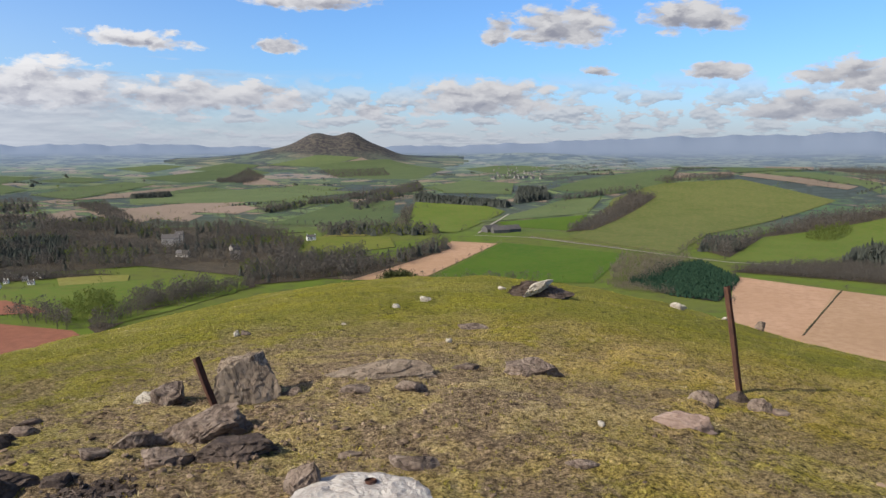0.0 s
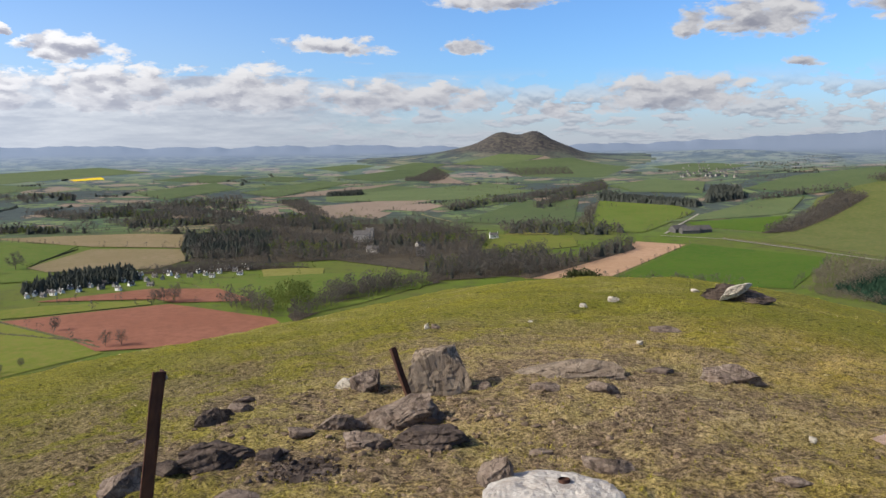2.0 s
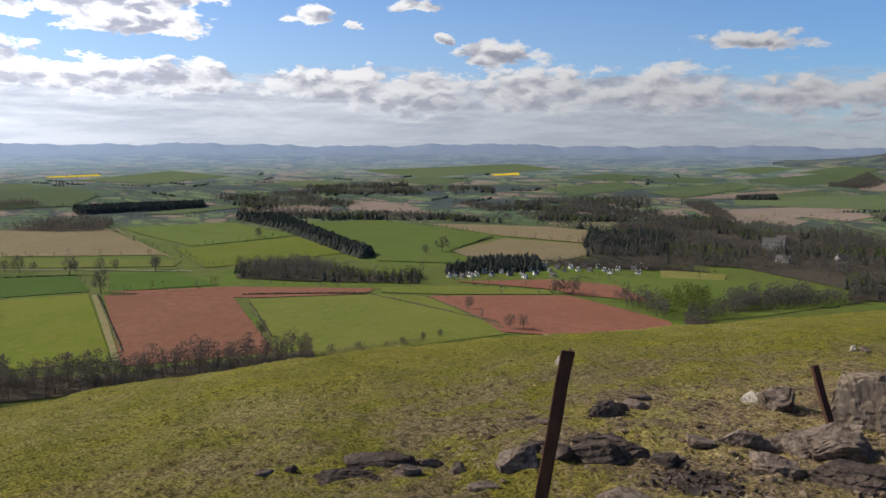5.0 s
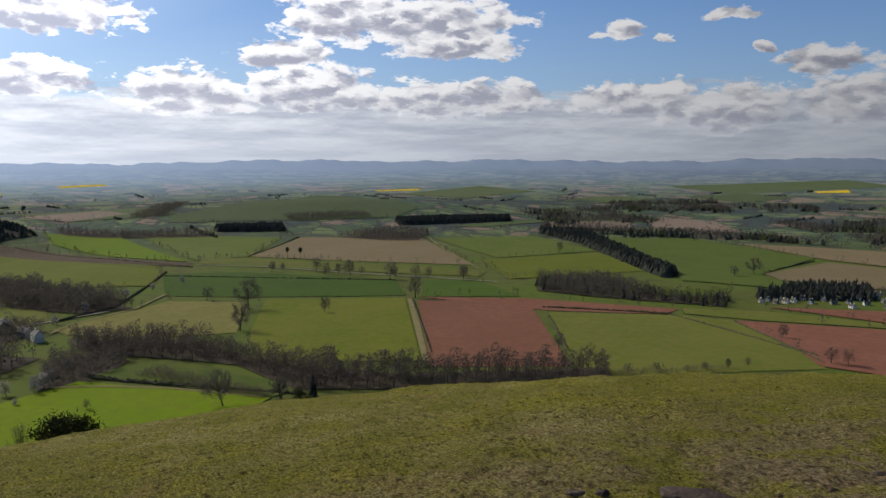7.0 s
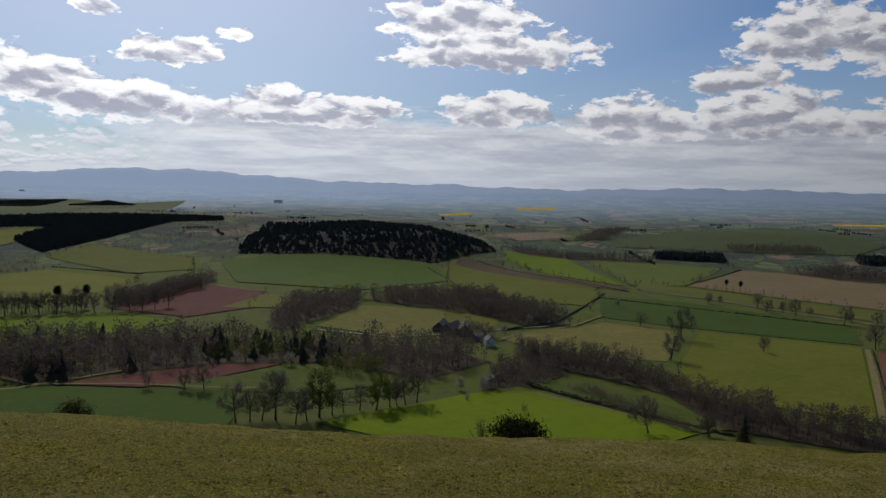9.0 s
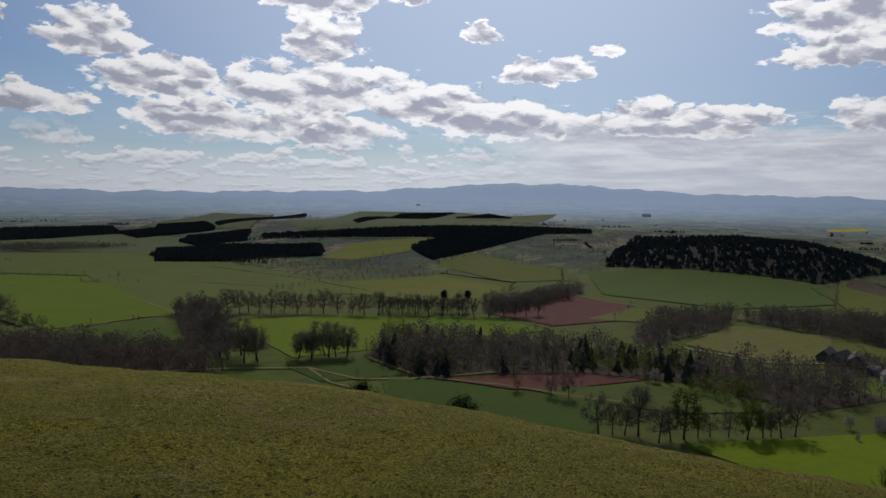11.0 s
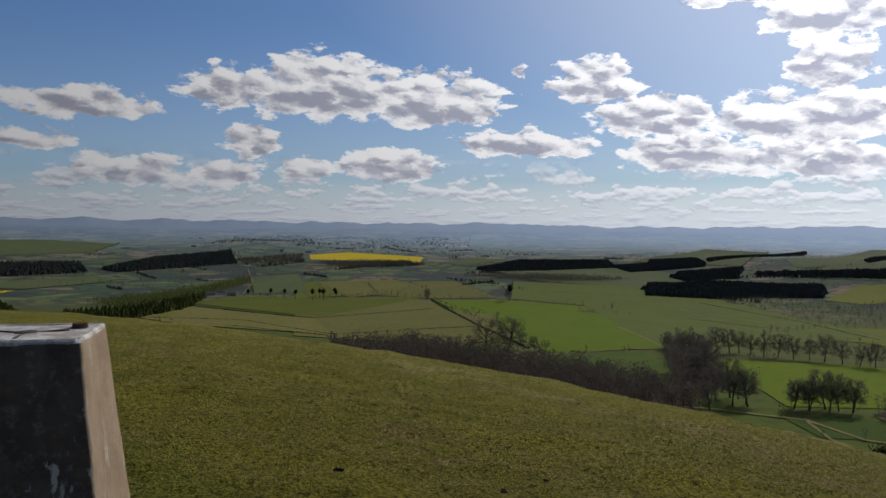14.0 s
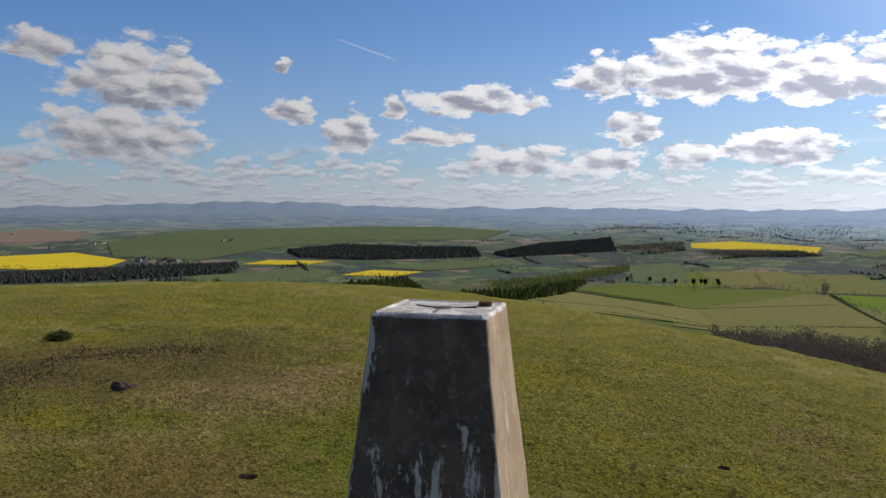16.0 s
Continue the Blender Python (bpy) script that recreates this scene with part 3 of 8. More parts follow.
# ---- the ground: one sheet from the hill top to the horizon ----
def mesh_of(name, verts, faces, material, smooth=True, normals=None):
    me = bpy.data.meshes.new(name)
    verts, faces = np.asarray(verts, np.float32), np.asarray(faces, np.int32)
    n = faces.shape[1]
    me.vertices.add(len(verts))
    me.vertices.foreach_set("co", verts.ravel())
    me.loops.add(faces.size)
    me.loops.foreach_set("vertex_index", faces.ravel())
    me.polygons.add(len(faces))
    me.polygons.foreach_set("loop_start", np.arange(0, faces.size, n, dtype=np.int32))
    me.polygons.foreach_set("use_smooth", np.full(len(faces), smooth))
    me.update(calc_edges=True)
    me.validate()
    if normals is not None and len(normals) == len(me.vertices):
        soft = me.attributes.new("custom_normal", "FLOAT_VECTOR", "POINT")
        soft.data.foreach_set("vector", np.asarray(normals, np.float32).ravel())
        me.update()
    if material:
        me.materials.append(material)
    return me


def build_ground():
    bear = np.concatenate([np.arange(-36, 60, 0.36), np.arange(60, 186, 0.7), np.arange(186, 220, 0.5), np.arange(220, 324, 2.0)])
    dist = np.concatenate([[0.004], np.geomspace(0.25, 2.3, 90), np.geomspace(2.32, 11.0, 150), np.geomspace(11.2, 5060, 315)])
    bb, rr = np.meshgrid(np.radians(bear), dist)
    x, y = -np.sin(bb) * rr, np.cos(bb) * rr
    v = np.stack([x, y, height(x, y)], -1).reshape(-1, 3)
    nr, nb = len(dist), len(bear)
    i, j = np.meshgrid(np.arange(nr - 1), np.arange(nb), indexing="ij")
    k = (j + 1) % nb
    f = np.stack([i * nb + j, i * nb + k, (i + 1) * nb + k, (i + 1) * nb + j], -1).reshape(-1, 4)
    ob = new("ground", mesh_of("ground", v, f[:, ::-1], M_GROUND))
    return tagged(ob, "grassy hill top falling to a wide green valley", "ground", kind="structure")


build_ground()


def backdrop_material():
    """Far moors and ranges, sunlit haze painted in as blue colour and glow."""
    m = bpy.data.materials.new("far_ranges")
    m.use_nodes = True
    t = m.node_tree
    b = t.nodes["Principled BSDF"]
    at = t.nodes.new("ShaderNodeTexCoord").outputs["Object"]
    sp = t.nodes.new("ShaderNodeSeparateXYZ")
    wire(sp.inputs[0], at)
    flat = t.nodes.new("ShaderNodeCombineXYZ")
    wire(flat.inputs[0], sp.outputs[0])
    wire(flat.inputs[1], sp.outputs[1])
    plan = flat.outputs[0]
    size = t.nodes.new("ShaderNodeVectorMath")
    size.operation = "LENGTH"
    wire(size.inputs[0], plan)
    r = size.outputs["Value"]
    land = mixed(t, ramp(t, grain(t, plan, 0.006, 8, 0.7, 0.7), 0.44, 0.56), (0.060, 0.075, 0.085), (0.150, 0.165, 0.130))
    plots = t.nodes.new("ShaderNodeTexVoronoi")
    plots.inputs["Scale"].default_value = 0.012
    wire(plots.inputs["Vector"], plan)
    hue = t.nodes.new("ShaderNodeSeparateColor")
    wire(hue.inputs[0], plots.outputs["Color"])
    crops = mixed(t, ramp(t, hue.outputs[0], 0.3, 0.7), (0.075, 0.100, 0.050), (0.135, 0.155, 0.070))
    crops = mixed(t, ramp(t, hue.outputs[1], 0.80, 0.82), crops, (0.220, 0.170, 0.120))
    land = mixed(t, ramp(t, r, 3300, 3900), crops, land)
    land = mixed(t, ramp(t, grain(t, plan, 0.014, 6, 0.75, 0.5), 0.52, 0.57), land, (0.040, 0.050, 0.050))
    # the farthest land turns bluish: haze put into the colour
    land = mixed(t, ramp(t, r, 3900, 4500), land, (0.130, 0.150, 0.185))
    wire(b.inputs["Base Color"], land)
    b.inputs["Roughness"].default_value = 0.95
    b.inputs["Specular IOR Level"].default_value = 0.05
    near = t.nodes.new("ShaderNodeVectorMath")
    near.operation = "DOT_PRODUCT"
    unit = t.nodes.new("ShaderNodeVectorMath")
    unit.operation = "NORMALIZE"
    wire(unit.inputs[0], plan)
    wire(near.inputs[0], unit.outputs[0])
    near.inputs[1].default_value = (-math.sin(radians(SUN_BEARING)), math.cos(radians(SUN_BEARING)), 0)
    # haze as emission, stronger with distance and towards the sun
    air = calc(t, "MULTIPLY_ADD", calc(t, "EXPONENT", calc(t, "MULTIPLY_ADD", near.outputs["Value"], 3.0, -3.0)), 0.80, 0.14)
    haze_glow = calc(t, "MULTIPLY", air, ramp(t, r, 2350, 4000, 0.03, 1.0))
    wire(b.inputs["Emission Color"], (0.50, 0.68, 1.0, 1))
    wire(b.inputs["Emission Strength"], haze_glow)
    return m


def build_backdrop():
    bear = np.arange(-40, 222, 0.35)
    dist = np.concatenate([np.arange(2450, 4250, 40.0), np.arange(4250, 5080, 25.0)])
    bb, rr = np.meshgrid(np.radians(bear), dist)
    x, y = -np.sin(bb) * rr, np.cos(bb) * rr
    rise = np.clip((rr - 2450) / 250.0, 0, 1)
    v = np.stack([x, y, height(x, y) - 0.8 + 1.5 * rise + 1.4 * np.clip((rr - 3300) / 400.0, 0, 1) + 6.0 * np.clip((rr - 4100) / 150.0, 0, 1)], -1).reshape(-1, 3)
    nr, nb = len(dist), len(bear)
    i, j = np.meshgrid(np.arange(nr - 1), np.arange(nb - 1), indexing="ij")
    f = np.stack([i * nb + j, i * nb + j + 1, (i + 1) * nb + j + 1, (i + 1) * nb + j], -1).reshape(-1, 4)
    # the twin-topped hill stands clear of the ranges behind it
    mid = v[f].mean(1)
    f = f[(np.hypot(mid[:, 0] + 590, mid[:, 1] - 3755) > 700) | (np.hypot(mid[:, 0], mid[:, 1]) > 4040)]
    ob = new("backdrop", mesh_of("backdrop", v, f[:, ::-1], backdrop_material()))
    tagged(ob, "hazy blue ranges of far hills on the horizon", "backdrop", kind="structure")


build_backdrop()


# ---- things on the hill top ----
def part(name, bm, material, parent=None, label=""):
    """Links a bmesh as one mesh object, under a thing or part if given."""
    me = bpy.data.meshes.new(name)
    bm.to_mesh(me)
    bm.free()
    me.materials.append(material)
    ob = new(name, me)
    if parent:
        ob.parent = parent
    if label:
        ob["label"] = label
    return ob


def on_ground(x, y, up=0.0):
    return Vector((x, y, float(height(x, y)) + up))


def empty(name, place, turn=0.0):
    ob = new(name)
    ob.matrix_world = pose(*place, 0, 0, turn)
    return ob


def taper_box(bm, w0, w1, z0, z1, bevel=0.0, segments=2):
    r = bmesh.ops.create_cube(bm, size=1)
    for v in r["verts"]:
        w = w1 if v.co.z > 0 else w0
        v.co = Vector((math.copysign(w / 2, v.co.x), math.copysign(w / 2, v.co.y), z1 if v.co.z > 0 else z0))
    if bevel:
        es = list({e for v in r["verts"] for e in v.link_edges})
        bmesh.ops.bevel(bm, geom=es, offset=bevel, segments=segments, affect="EDGES", profile=0.6)


def box(bm, sx, sy, sz, m=Matrix(), bevel=0.0):
    r = bmesh.ops.create_cube(bm, size=1, matrix=m @ Matrix.Diagonal((sx, sy, sz, 1)))
    if bevel:
        es = list({e for v in r["verts"] for e in v.link_edges})
        bmesh.ops.bevel(bm, geom=es, offset=bevel, segments=1, affect="EDGES")


def tube(bm, r0, r1, depth, m=Matrix(), seg=24):
    bmesh.ops.create_cone(bm, cap_ends=True, segments=seg, radius1=r0, radius2=r1, depth=depth, matrix=m)


def rock(name, label, x, y, sx, sy, sz, turn=0, sink=0.3, seed=0, material=None, detail=4, lean=0, up=0.0, block=False, tip=0, group="stones on the hill top"):
    """A broken stone: a ball cut by many flat breaks, layered along one bed and roughened."""
    rng = random.Random(seed)
    bm = bmesh.new()
    bmesh.ops.create_icosphere(bm, subdivisions=detail, radius=1.25)
    cuts = []
    for _ in range(20):
        n = Vector((rng.gauss(0, 1), rng.gauss(0, 1), rng.gauss(0.15, 0.75))).normalized()
        cuts.append((n, rng.uniform(0.52, 0.95)))
    cuts.append((Vector((rng.gauss(0, 0.25), rng.gauss(0, 0.25), 1)).normalized(), rng.uniform(0.55, 0.8)))
    if block:
        cuts = [(Vector(n).normalized(), h) for n, h in (((-1, 0.1, 0.12), 0.74), ((1, 0.15, 0.25), 0.70), ((0.05, -1, 0.22), 0.55), ((0, 1, 0.1), 0.7), ((-0.12, 0.1, 1), 0.74), ((0.75, -0.2, 0.8), 0.74), ((-0.7, -0.3, 0.8), 0.86))]
    bed = Vector((rng.gauss(0, 0.5), rng.gauss(0, 0.5), 1)).normalized()
    off = Vector((rng.uniform(-50, 50), rng.uniform(-50, 50), rng.uniform(-50, 50)))
    for v in bm.verts:
        v.co *= 1.0 + 0.22 * noise.fractal((v.co + off) * 1.3, 0.9, 2.1, 3)
        for n, h in cuts:
            k = v.co.dot(n)
            if k > h:
                v.co -= n * (k - h)
        q = v.co + off
        layer = v.co.dot(bed) * 4.2 + 1.1 * noise.noise(q * 0.9)
        step = (layer - math.floor(layer)) ** 5
        crack = max(0.0, 0.07 - abs(noise.noise(q * 1.9))) * 1.3
        v.co *= 1.0 - (0.03 if block else 0.12) * step - crack - 0.16 * (noise.turbulence(q * 1.9, 4, True) - 0.5) + 0.035 * noise.fractal(q * 7.0, 0.7, 2.1, 3)
        v.co = Vector((v.co.x * sx / 1.7, v.co.y * sy / 1.7, v.co.z * sz / 1.7))
    ob = part(name, bm, material or M_STONE)
    p = on_ground(x, y, sz * (0.5 - sink) + up)
    ob.matrix_world = pose(*p, lean, tip, turn)
    return tagged(ob, label, "rock", group)


M_PINK = surface("pinkish_rock", [(0.250, 0.172, 0.135), (0.165, 0.112, 0.090), (0.320, 0.236, 0.190)], 3.0, 16, 0.9, 0.02, 12)


def flaking_paint(name, under_a, under_b, paint, low, high, base_more=0.0):
    """Concrete with worn remains of white paint, more of it towards the foot where base_more is set."""
    m = bpy.data.materials.new(name)
    m.use_nodes = True
    t = m.node_tree
    b = t.nodes["Principled BSDF"]
    at = t.nodes.new("ShaderNodeTexCoord").outputs["Object"]
    mp = t.nodes.new("ShaderNodeMapping")
    wire(mp.inputs["Vector"], at)
    mp.inputs["Scale"].default_value = (1, 1, 0.3)
    drip = mp.outputs[0]
    col = mixed(t, ramp(t, grain(t, at, 5, 6, 0.65, 0.4), 0.35, 0.65), under_a, under_b)
    col = mixed(t, calc(t, "MULTIPLY", ramp(t, grain(t, at, 30, 6, 0.75), 0.5, 0.75), 0.26), col, paint)
    sp = t.nodes.new("ShaderNodeSeparateXYZ")
    wire(sp.inputs[0], at)
    more = calc(t, "MULTIPLY", ramp(t, sp.outputs[2], 1.0, 0.62), base_more)
    half = calc(t, "MULTIPLY_ADD", sp.outputs[2], -0.108, 0.306)
    corner = calc(t, "MINIMUM", calc(t, "ABSOLUTE", sp.outputs[0]), calc(t, "ABSOLUTE", sp.outputs[1]))
    more = calc(t, "ADD", more, calc(t, "MULTIPLY", ramp(t, calc(t, "DIVIDE", corner, half), 0.86, 0.99), 0.12))
    flake = ramp(t, calc(t, "ADD", grain(t, drip, 14, 9, 0.72, 0.3), more), low, high)
    col = mixed(t, flake, col, paint)
    wire(b.inputs["Base Color"], col)
    b.inputs["Roughness"].default_value = 0.92
    b.inputs["Specular IOR Level"].default_value = 0.2
    bn = t.nodes.new("ShaderNodeBump")
    bn.inputs["Strength"].default_value = 0.6
    bn.inputs["Distance"].default_value = 0.006
    wire(bn.inputs["Height"], calc(t, "ADD", grain(t, at, 45, 7, 0.7), flake))
    wire(b.inputs["Normal"], bn.outputs[0])
    return m


# dark weathered concrete, with the shade of the unlit sides painted in
M_SHADED_SIDES = flaking_paint("shaded_weathered_concrete", (0.080, 0.058, 0.043), (0.165, 0.120, 0.086), (0.62, 0.54, 0.45), 0.60, 0.64, 0.12)
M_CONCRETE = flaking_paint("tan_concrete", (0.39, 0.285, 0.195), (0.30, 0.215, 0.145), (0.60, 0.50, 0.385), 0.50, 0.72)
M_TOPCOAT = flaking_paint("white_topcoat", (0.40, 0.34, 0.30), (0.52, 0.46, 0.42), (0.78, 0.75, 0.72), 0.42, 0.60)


def trig_pillar():
    """A tapered survey pillar, 1.2 m high, with a metal spider let into its top."""
    base = on_ground(0.0725, -2.715)
    top = 1.203 - base.z
    th = empty("trig_pillar", base, -10.0)
    tagged(th, "tapered square concrete survey pillar with flaking paint, weathered sides darkened by painted shade", "pillar")
    bm = bmesh.new()
    taper_box(bm, 0.635, 0.348, -0.12, top, 0.016, 3)
    bmesh.ops.subdivide_edges(bm, edges=[e for e in bm.edges if e.calc_length() > 0.2], cuts=14, use_grid_fill=True)
    for v in bm.verts:
        v.co += Vector((1, 1, 0.6)) * 0.006 * noise.fractal(v.co * 9, 0.8, 2.0, 4)
    bm.normal_update()
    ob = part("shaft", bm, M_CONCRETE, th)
    ob.data.materials.append(M_SHADED_SIDES)
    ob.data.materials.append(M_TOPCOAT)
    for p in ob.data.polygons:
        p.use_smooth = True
        # sides turned from the sun get the darker copy, shade included
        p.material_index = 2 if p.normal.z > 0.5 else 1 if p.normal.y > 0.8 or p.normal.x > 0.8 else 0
    # white rim left along the top edges
    rim = bmesh.new()
    w = 0.348
    for k in range(4):
        m = Matrix.Rotation(k * math.pi / 2, 4, "Z") @ Matrix.Translation((0, w / 2 - 0.012, top - 0.006))
        box(rim, w - 0.02, 0.020, 0.020, m, 0.006)
    part("paint_rim", rim, M_TOPCOAT, th, "worn white edge")
    spider = bmesh.new()
    for k in range(3):
        m = Matrix.Rotation(radians(90 + 120 * k), 4, "Z") @ Matrix.Translation((0.07, 0, top - 0.001))
        box(spider, 0.08, 0.012, 0.006, m, 0.0015)
    tube(spider, 0.030, 0.028, 0.006, Matrix.Translation((0, 0, top + 0.001)))
    part("spider", spider, M_BRASS, th, "tarnished brass three-armed plate")
    cap = bmesh.new()
    tube(cap, 0.022, 0.020, 0.012, Matrix.Translation((-0.115, -0.10, top + 0.006)))
    part("stud", cap, M_RUST, th, "rusty round stud")


def angle_post(foot, head, wide, thick, label, turn):
    """A rusty angle-iron post with a foot set in the ground."""
    foot, head = Vector(foot), Vector(head)
    d = head - foot
    th = new("iron_post")
    th.matrix_world = Matrix.Translation(foot) @ d.to_track_quat("Z", "Y").to_matrix().to_4x4() @ Matrix.Rotation(radians(turn), 4, "Z")
    tagged(th, label, "post", "iron posts on the hill top")
    n = d.length
    for name, m in (("flange", Matrix.Translation((wide / 2, thick / 2, n / 2 - 0.15))), ("web", Matrix.Translation((thick / 2, wide / 2 + thick, n / 2 - 0.15)) @ Matrix.Rotation(math.pi / 2, 4, "Z"))):
        bm = bmesh.new()
        box(bm, wide, thick, n + 0.3, m, 0.0015)
        bmesh.ops.subdivide_edges(bm, edges=[e for e in bm.edges if e.calc_length() > 0.3], cuts=12)
        for v in bm.verts:
            v.co += Vector((noise.noise(v.co * 7), noise.noise(v.co * 7 + Vector((9, 0, 0))), 0)) * 0.004
        part(name, bm, M_RUST, th)
    return th


def stone_disc():
    """A round white concrete block flush with the turf, with a metal socket."""
    base = on_ground(-0.345, 3.70)
    th = empty("concrete_disc", base)
    tagged(th, "round white weathered concrete block set in the turf", "concrete block")
    rings, seg = 26, 90
    vs, fs = [], []
    for i in range(rings + 4):
        for k in range(seg):
            a = 2 * math.pi * k / seg
            rim = 0.325 * (1 + 0.09 * noise.fractal(Vector((math.cos(a) * 2.2, math.sin(a) * 2.2, 4)), 0.8, 2.1, 6))
            q = min(i, rings) / rings
            z = 0.036 - 0.022 * q ** 6 - (0.05 * (i - rings) if i > rings else 0)
            p = Vector((math.cos(a) * rim * (q + 0.004 * max(0, i - rings)), math.sin(a) * rim * q, z))
            p.z += 0.009 * noise.fractal(p * 14, 0.8, 2, 5) + 0.003 * noise.noise(p * 70)
            vs.append(p)
    for i in range(rings + 3):
        for k in range(seg):
            e = (k + 1) % seg
            fs.append((i * seg + k, (i + 1) * seg + k, (i + 1) * seg + e, i * seg + e))
    bm = bmesh.new()
    bv = [bm.verts.new(p) for p in vs]
    for q in fs:
        bm.faces.new([bv[i] for i in q])
    bmesh.ops.remove_doubles(bm, verts=bm.verts[:], dist=0.0004)
    part("block", bm, M_DISC, th)
    bm = bmesh.new()
    bmesh.ops.create_cone(bm, cap_ends=False, segments=20, radius1=0.030, radius2=0.028, depth=0.03, matrix=Matrix.Translation((0.03, 0.15, 0.034)))
    bmesh.ops.create_cone(bm, cap_ends=False, segments=20, radius1=0.022, radius2=0.021, depth=0.03, matrix=Matrix.Translation((0.03, 0.15, 0.034)))
    bmesh.ops.create_cone(bm, cap_ends=True, segments=20, radius1=0.026, radius2=0.026, depth=0.01, matrix=Matrix.Translation((0.03, 0.15, 0.036)))
    part("socket", bm, M_RUST, th, "rusty iron pipe socket")


trig_pillar()
angle_post((2.37, 6.39, -0.36), (2.24, 6.43, 0.51), 0.052, 0.008, "upright rusty angle-iron post set among stones", 35)
angle_post((-1.56, 5.53, -0.22), (-1.68, 5.50, 0.17), 0.046, 0.008, "short leaning rusty angle-iron post behind the outcrop", 30)
angle_post((-1.43, 2.145, -0.05), (-1.305, 2.232, 0.965), 0.034, 0.006, "dark leaning rusty angle-iron post in grass", 20)
stone_disc()

rock("boulder", "weathered grey-brown boulder standing in the turf", -1.40, 5.83, 0.45, 0.34, 0.42, 14, 0.22, 3, material=M_BOULDER, detail=5, block=True)
rock("rock_ledge", "low lichened rock ledge breaking through turf", -0.49, 6.33, 0.93, 0.47, 0.19, 5, 0.46, 4, material=M_BOULDER, detail=5)
rock("rock", "grey-brown jagged rock half sunk in turf", 0.75, 6.47, 0.52, 0.26, 0.22, -7, 0.46, 5, material=M_STONE, detail=5)
rock("rock_slab", "tilted grey-brown rock slab at the outcrop", -1.41, 5.00, 0.60, 0.36, 0.29, 17, 0.44, 6, material=M_STONE, detail=5)
rock("rock", "dark jagged rock half sunk in turf", -1.14, 4.55, 0.50, 0.28, 0.20, 16, 0.44, 7, material=M_DARK, detail=5)
rock("rock", "brown weathered stone lying in grass", -1.52, 4.46, 0.30, 0.18, 0.18, 20, 0.46, 8, material=M_STONE)
rock("rock", "brown weathered stone lying in grass", -1.82, 4.83, 0.27, 0.18, 0.19, 22, 0.46, 9, material=M_STONE)
rock("rock", "grey-brown jagged rock half sunk in turf", -1.94, 5.81, 0.26, 0.20, 0.25, 19, 0.46, 10, material=M_STONE)
rock("stone", "pale lichened stone lying on the turf", -2.13, 5.88, 0.20, 0.12, 0.12, 21, 0.3, 11, material=M_PALE)
rock("rock", "dark jagged rock half sunk in turf", -2.74, 4.90, 0.31, 0.20, 0.21, 31, 0.46, 12, material=M_DARK)
rock("rock", "brown weathered stone lying in grass", -2.76, 5.31, 0.23, 0.12, 0.10, 29, 0.46, 13, material=M_STONE)
rock("rock", "dark jagged rock half sunk in turf", -2.30, 4.08, 0.40, 0.22, 0.23, 31, 0.46, 14, material=M_DARK, detail=5)
rock("rock", "dark jagged rock half sunk in turf", -2.47, 3.95, 0.23, 0.13, 0.14, 34, 0.46, 15, material=M_DARK)
rock("rock", "dark jagged rock half sunk in turf", -2.01, 4.23, 0.20, 0.10, 0.10, 27, 0.46, 16, material=M_DARK)
rock("rock", "grey-brown jagged rock half sunk in turf", -0.64, 3.90, 0.20, 0.15, 0.25, 10, 0.46, 17, material=M_STONE)
rock("rock", "grey-brown jagged rock half sunk in turf", -0.14, 4.22, 0.28, 0.14, 0.14, 2, 0.46, 18, material=M_STONE)
rock("rock", "grey-brown jagged rock half sunk in turf", -0.61, 5.77, 0.24, 0.12, 0.09, 6, 0.46, 19, material=M_STONE)
rock("rock", "brown weathered stone lying in grass", -0.18, 5.73, 0.20, 0.12, 0.12, 2, 0.46, 20, material=M_STONE)
rock("rock", "grey-brown jagged rock half sunk in turf", 0.21, 6.60, 0.28, 0.14, 0.09, -2, 0.46, 21, material=M_STONE)
rock("rock", "grey-brown jagged rock half sunk in turf", 0.76, 4.22, 0.13, 0.08, 0.08, -11, 0.46, 22, material=M_STONE)
rock("rock", "flat pinkish rock lying in grass", 1.49, 4.97, 0.40, 0.20, 0.21, -18, 0.46, 23, material=M_PINK, detail=5)
rock("rock", "grey-brown jagged rock half sunk in turf", 2.30, 5.80, 0.19, 0.13, 0.13, -23, 0.46, 24, material=M_STONE)
rock("rock", "dark jagged rock half sunk in turf", 2.24, 6.03, 0.16, 0.12, 0.15, -21, 0.46, 25, material=M_DARK)
rock("rock", "grey-brown jagged rock half sunk in turf", 2.44, 5.77, 0.18, 0.09, 0.09, -24, 0.46, 26, material=M_STONE)
rock("rock", "brown weathered stone lying in grass", 1.92, 5.82, 0.26, 0.18, 0.19, -19, 0.46, 27, material=M_STONE)
rock("rock", "dark jagged rock half sunk in turf", 1.58, 12.37, 1.03, 0.53, 0.36, -8, 0.46, 28, material=M_DARK, detail=5)
rock("rock", "grey-brown jagged rock half sunk in turf", 5.42, 13.38, 0.20, 0.16, 0.36, -23, 0.46, 29, material=M_STONE)
rock("stone", "pale lichened stone lying on the turf", 4.62, 12.83, 0.11, 0.07, 0.08, -20, 0.3, 30, material=M_PALE)
rock("stone", "pale lichened stone lying on the turf", -0.24, 11.18, 0.15, 0.11, 0.12, 1, 0.3, 31, material=M_PALE)
rock("stone", "pale lichened stone lying on the turf", -0.60, 10.55, 0.14, 0.08, 0.09, 3, 0.3, 32, material=M_PALE)
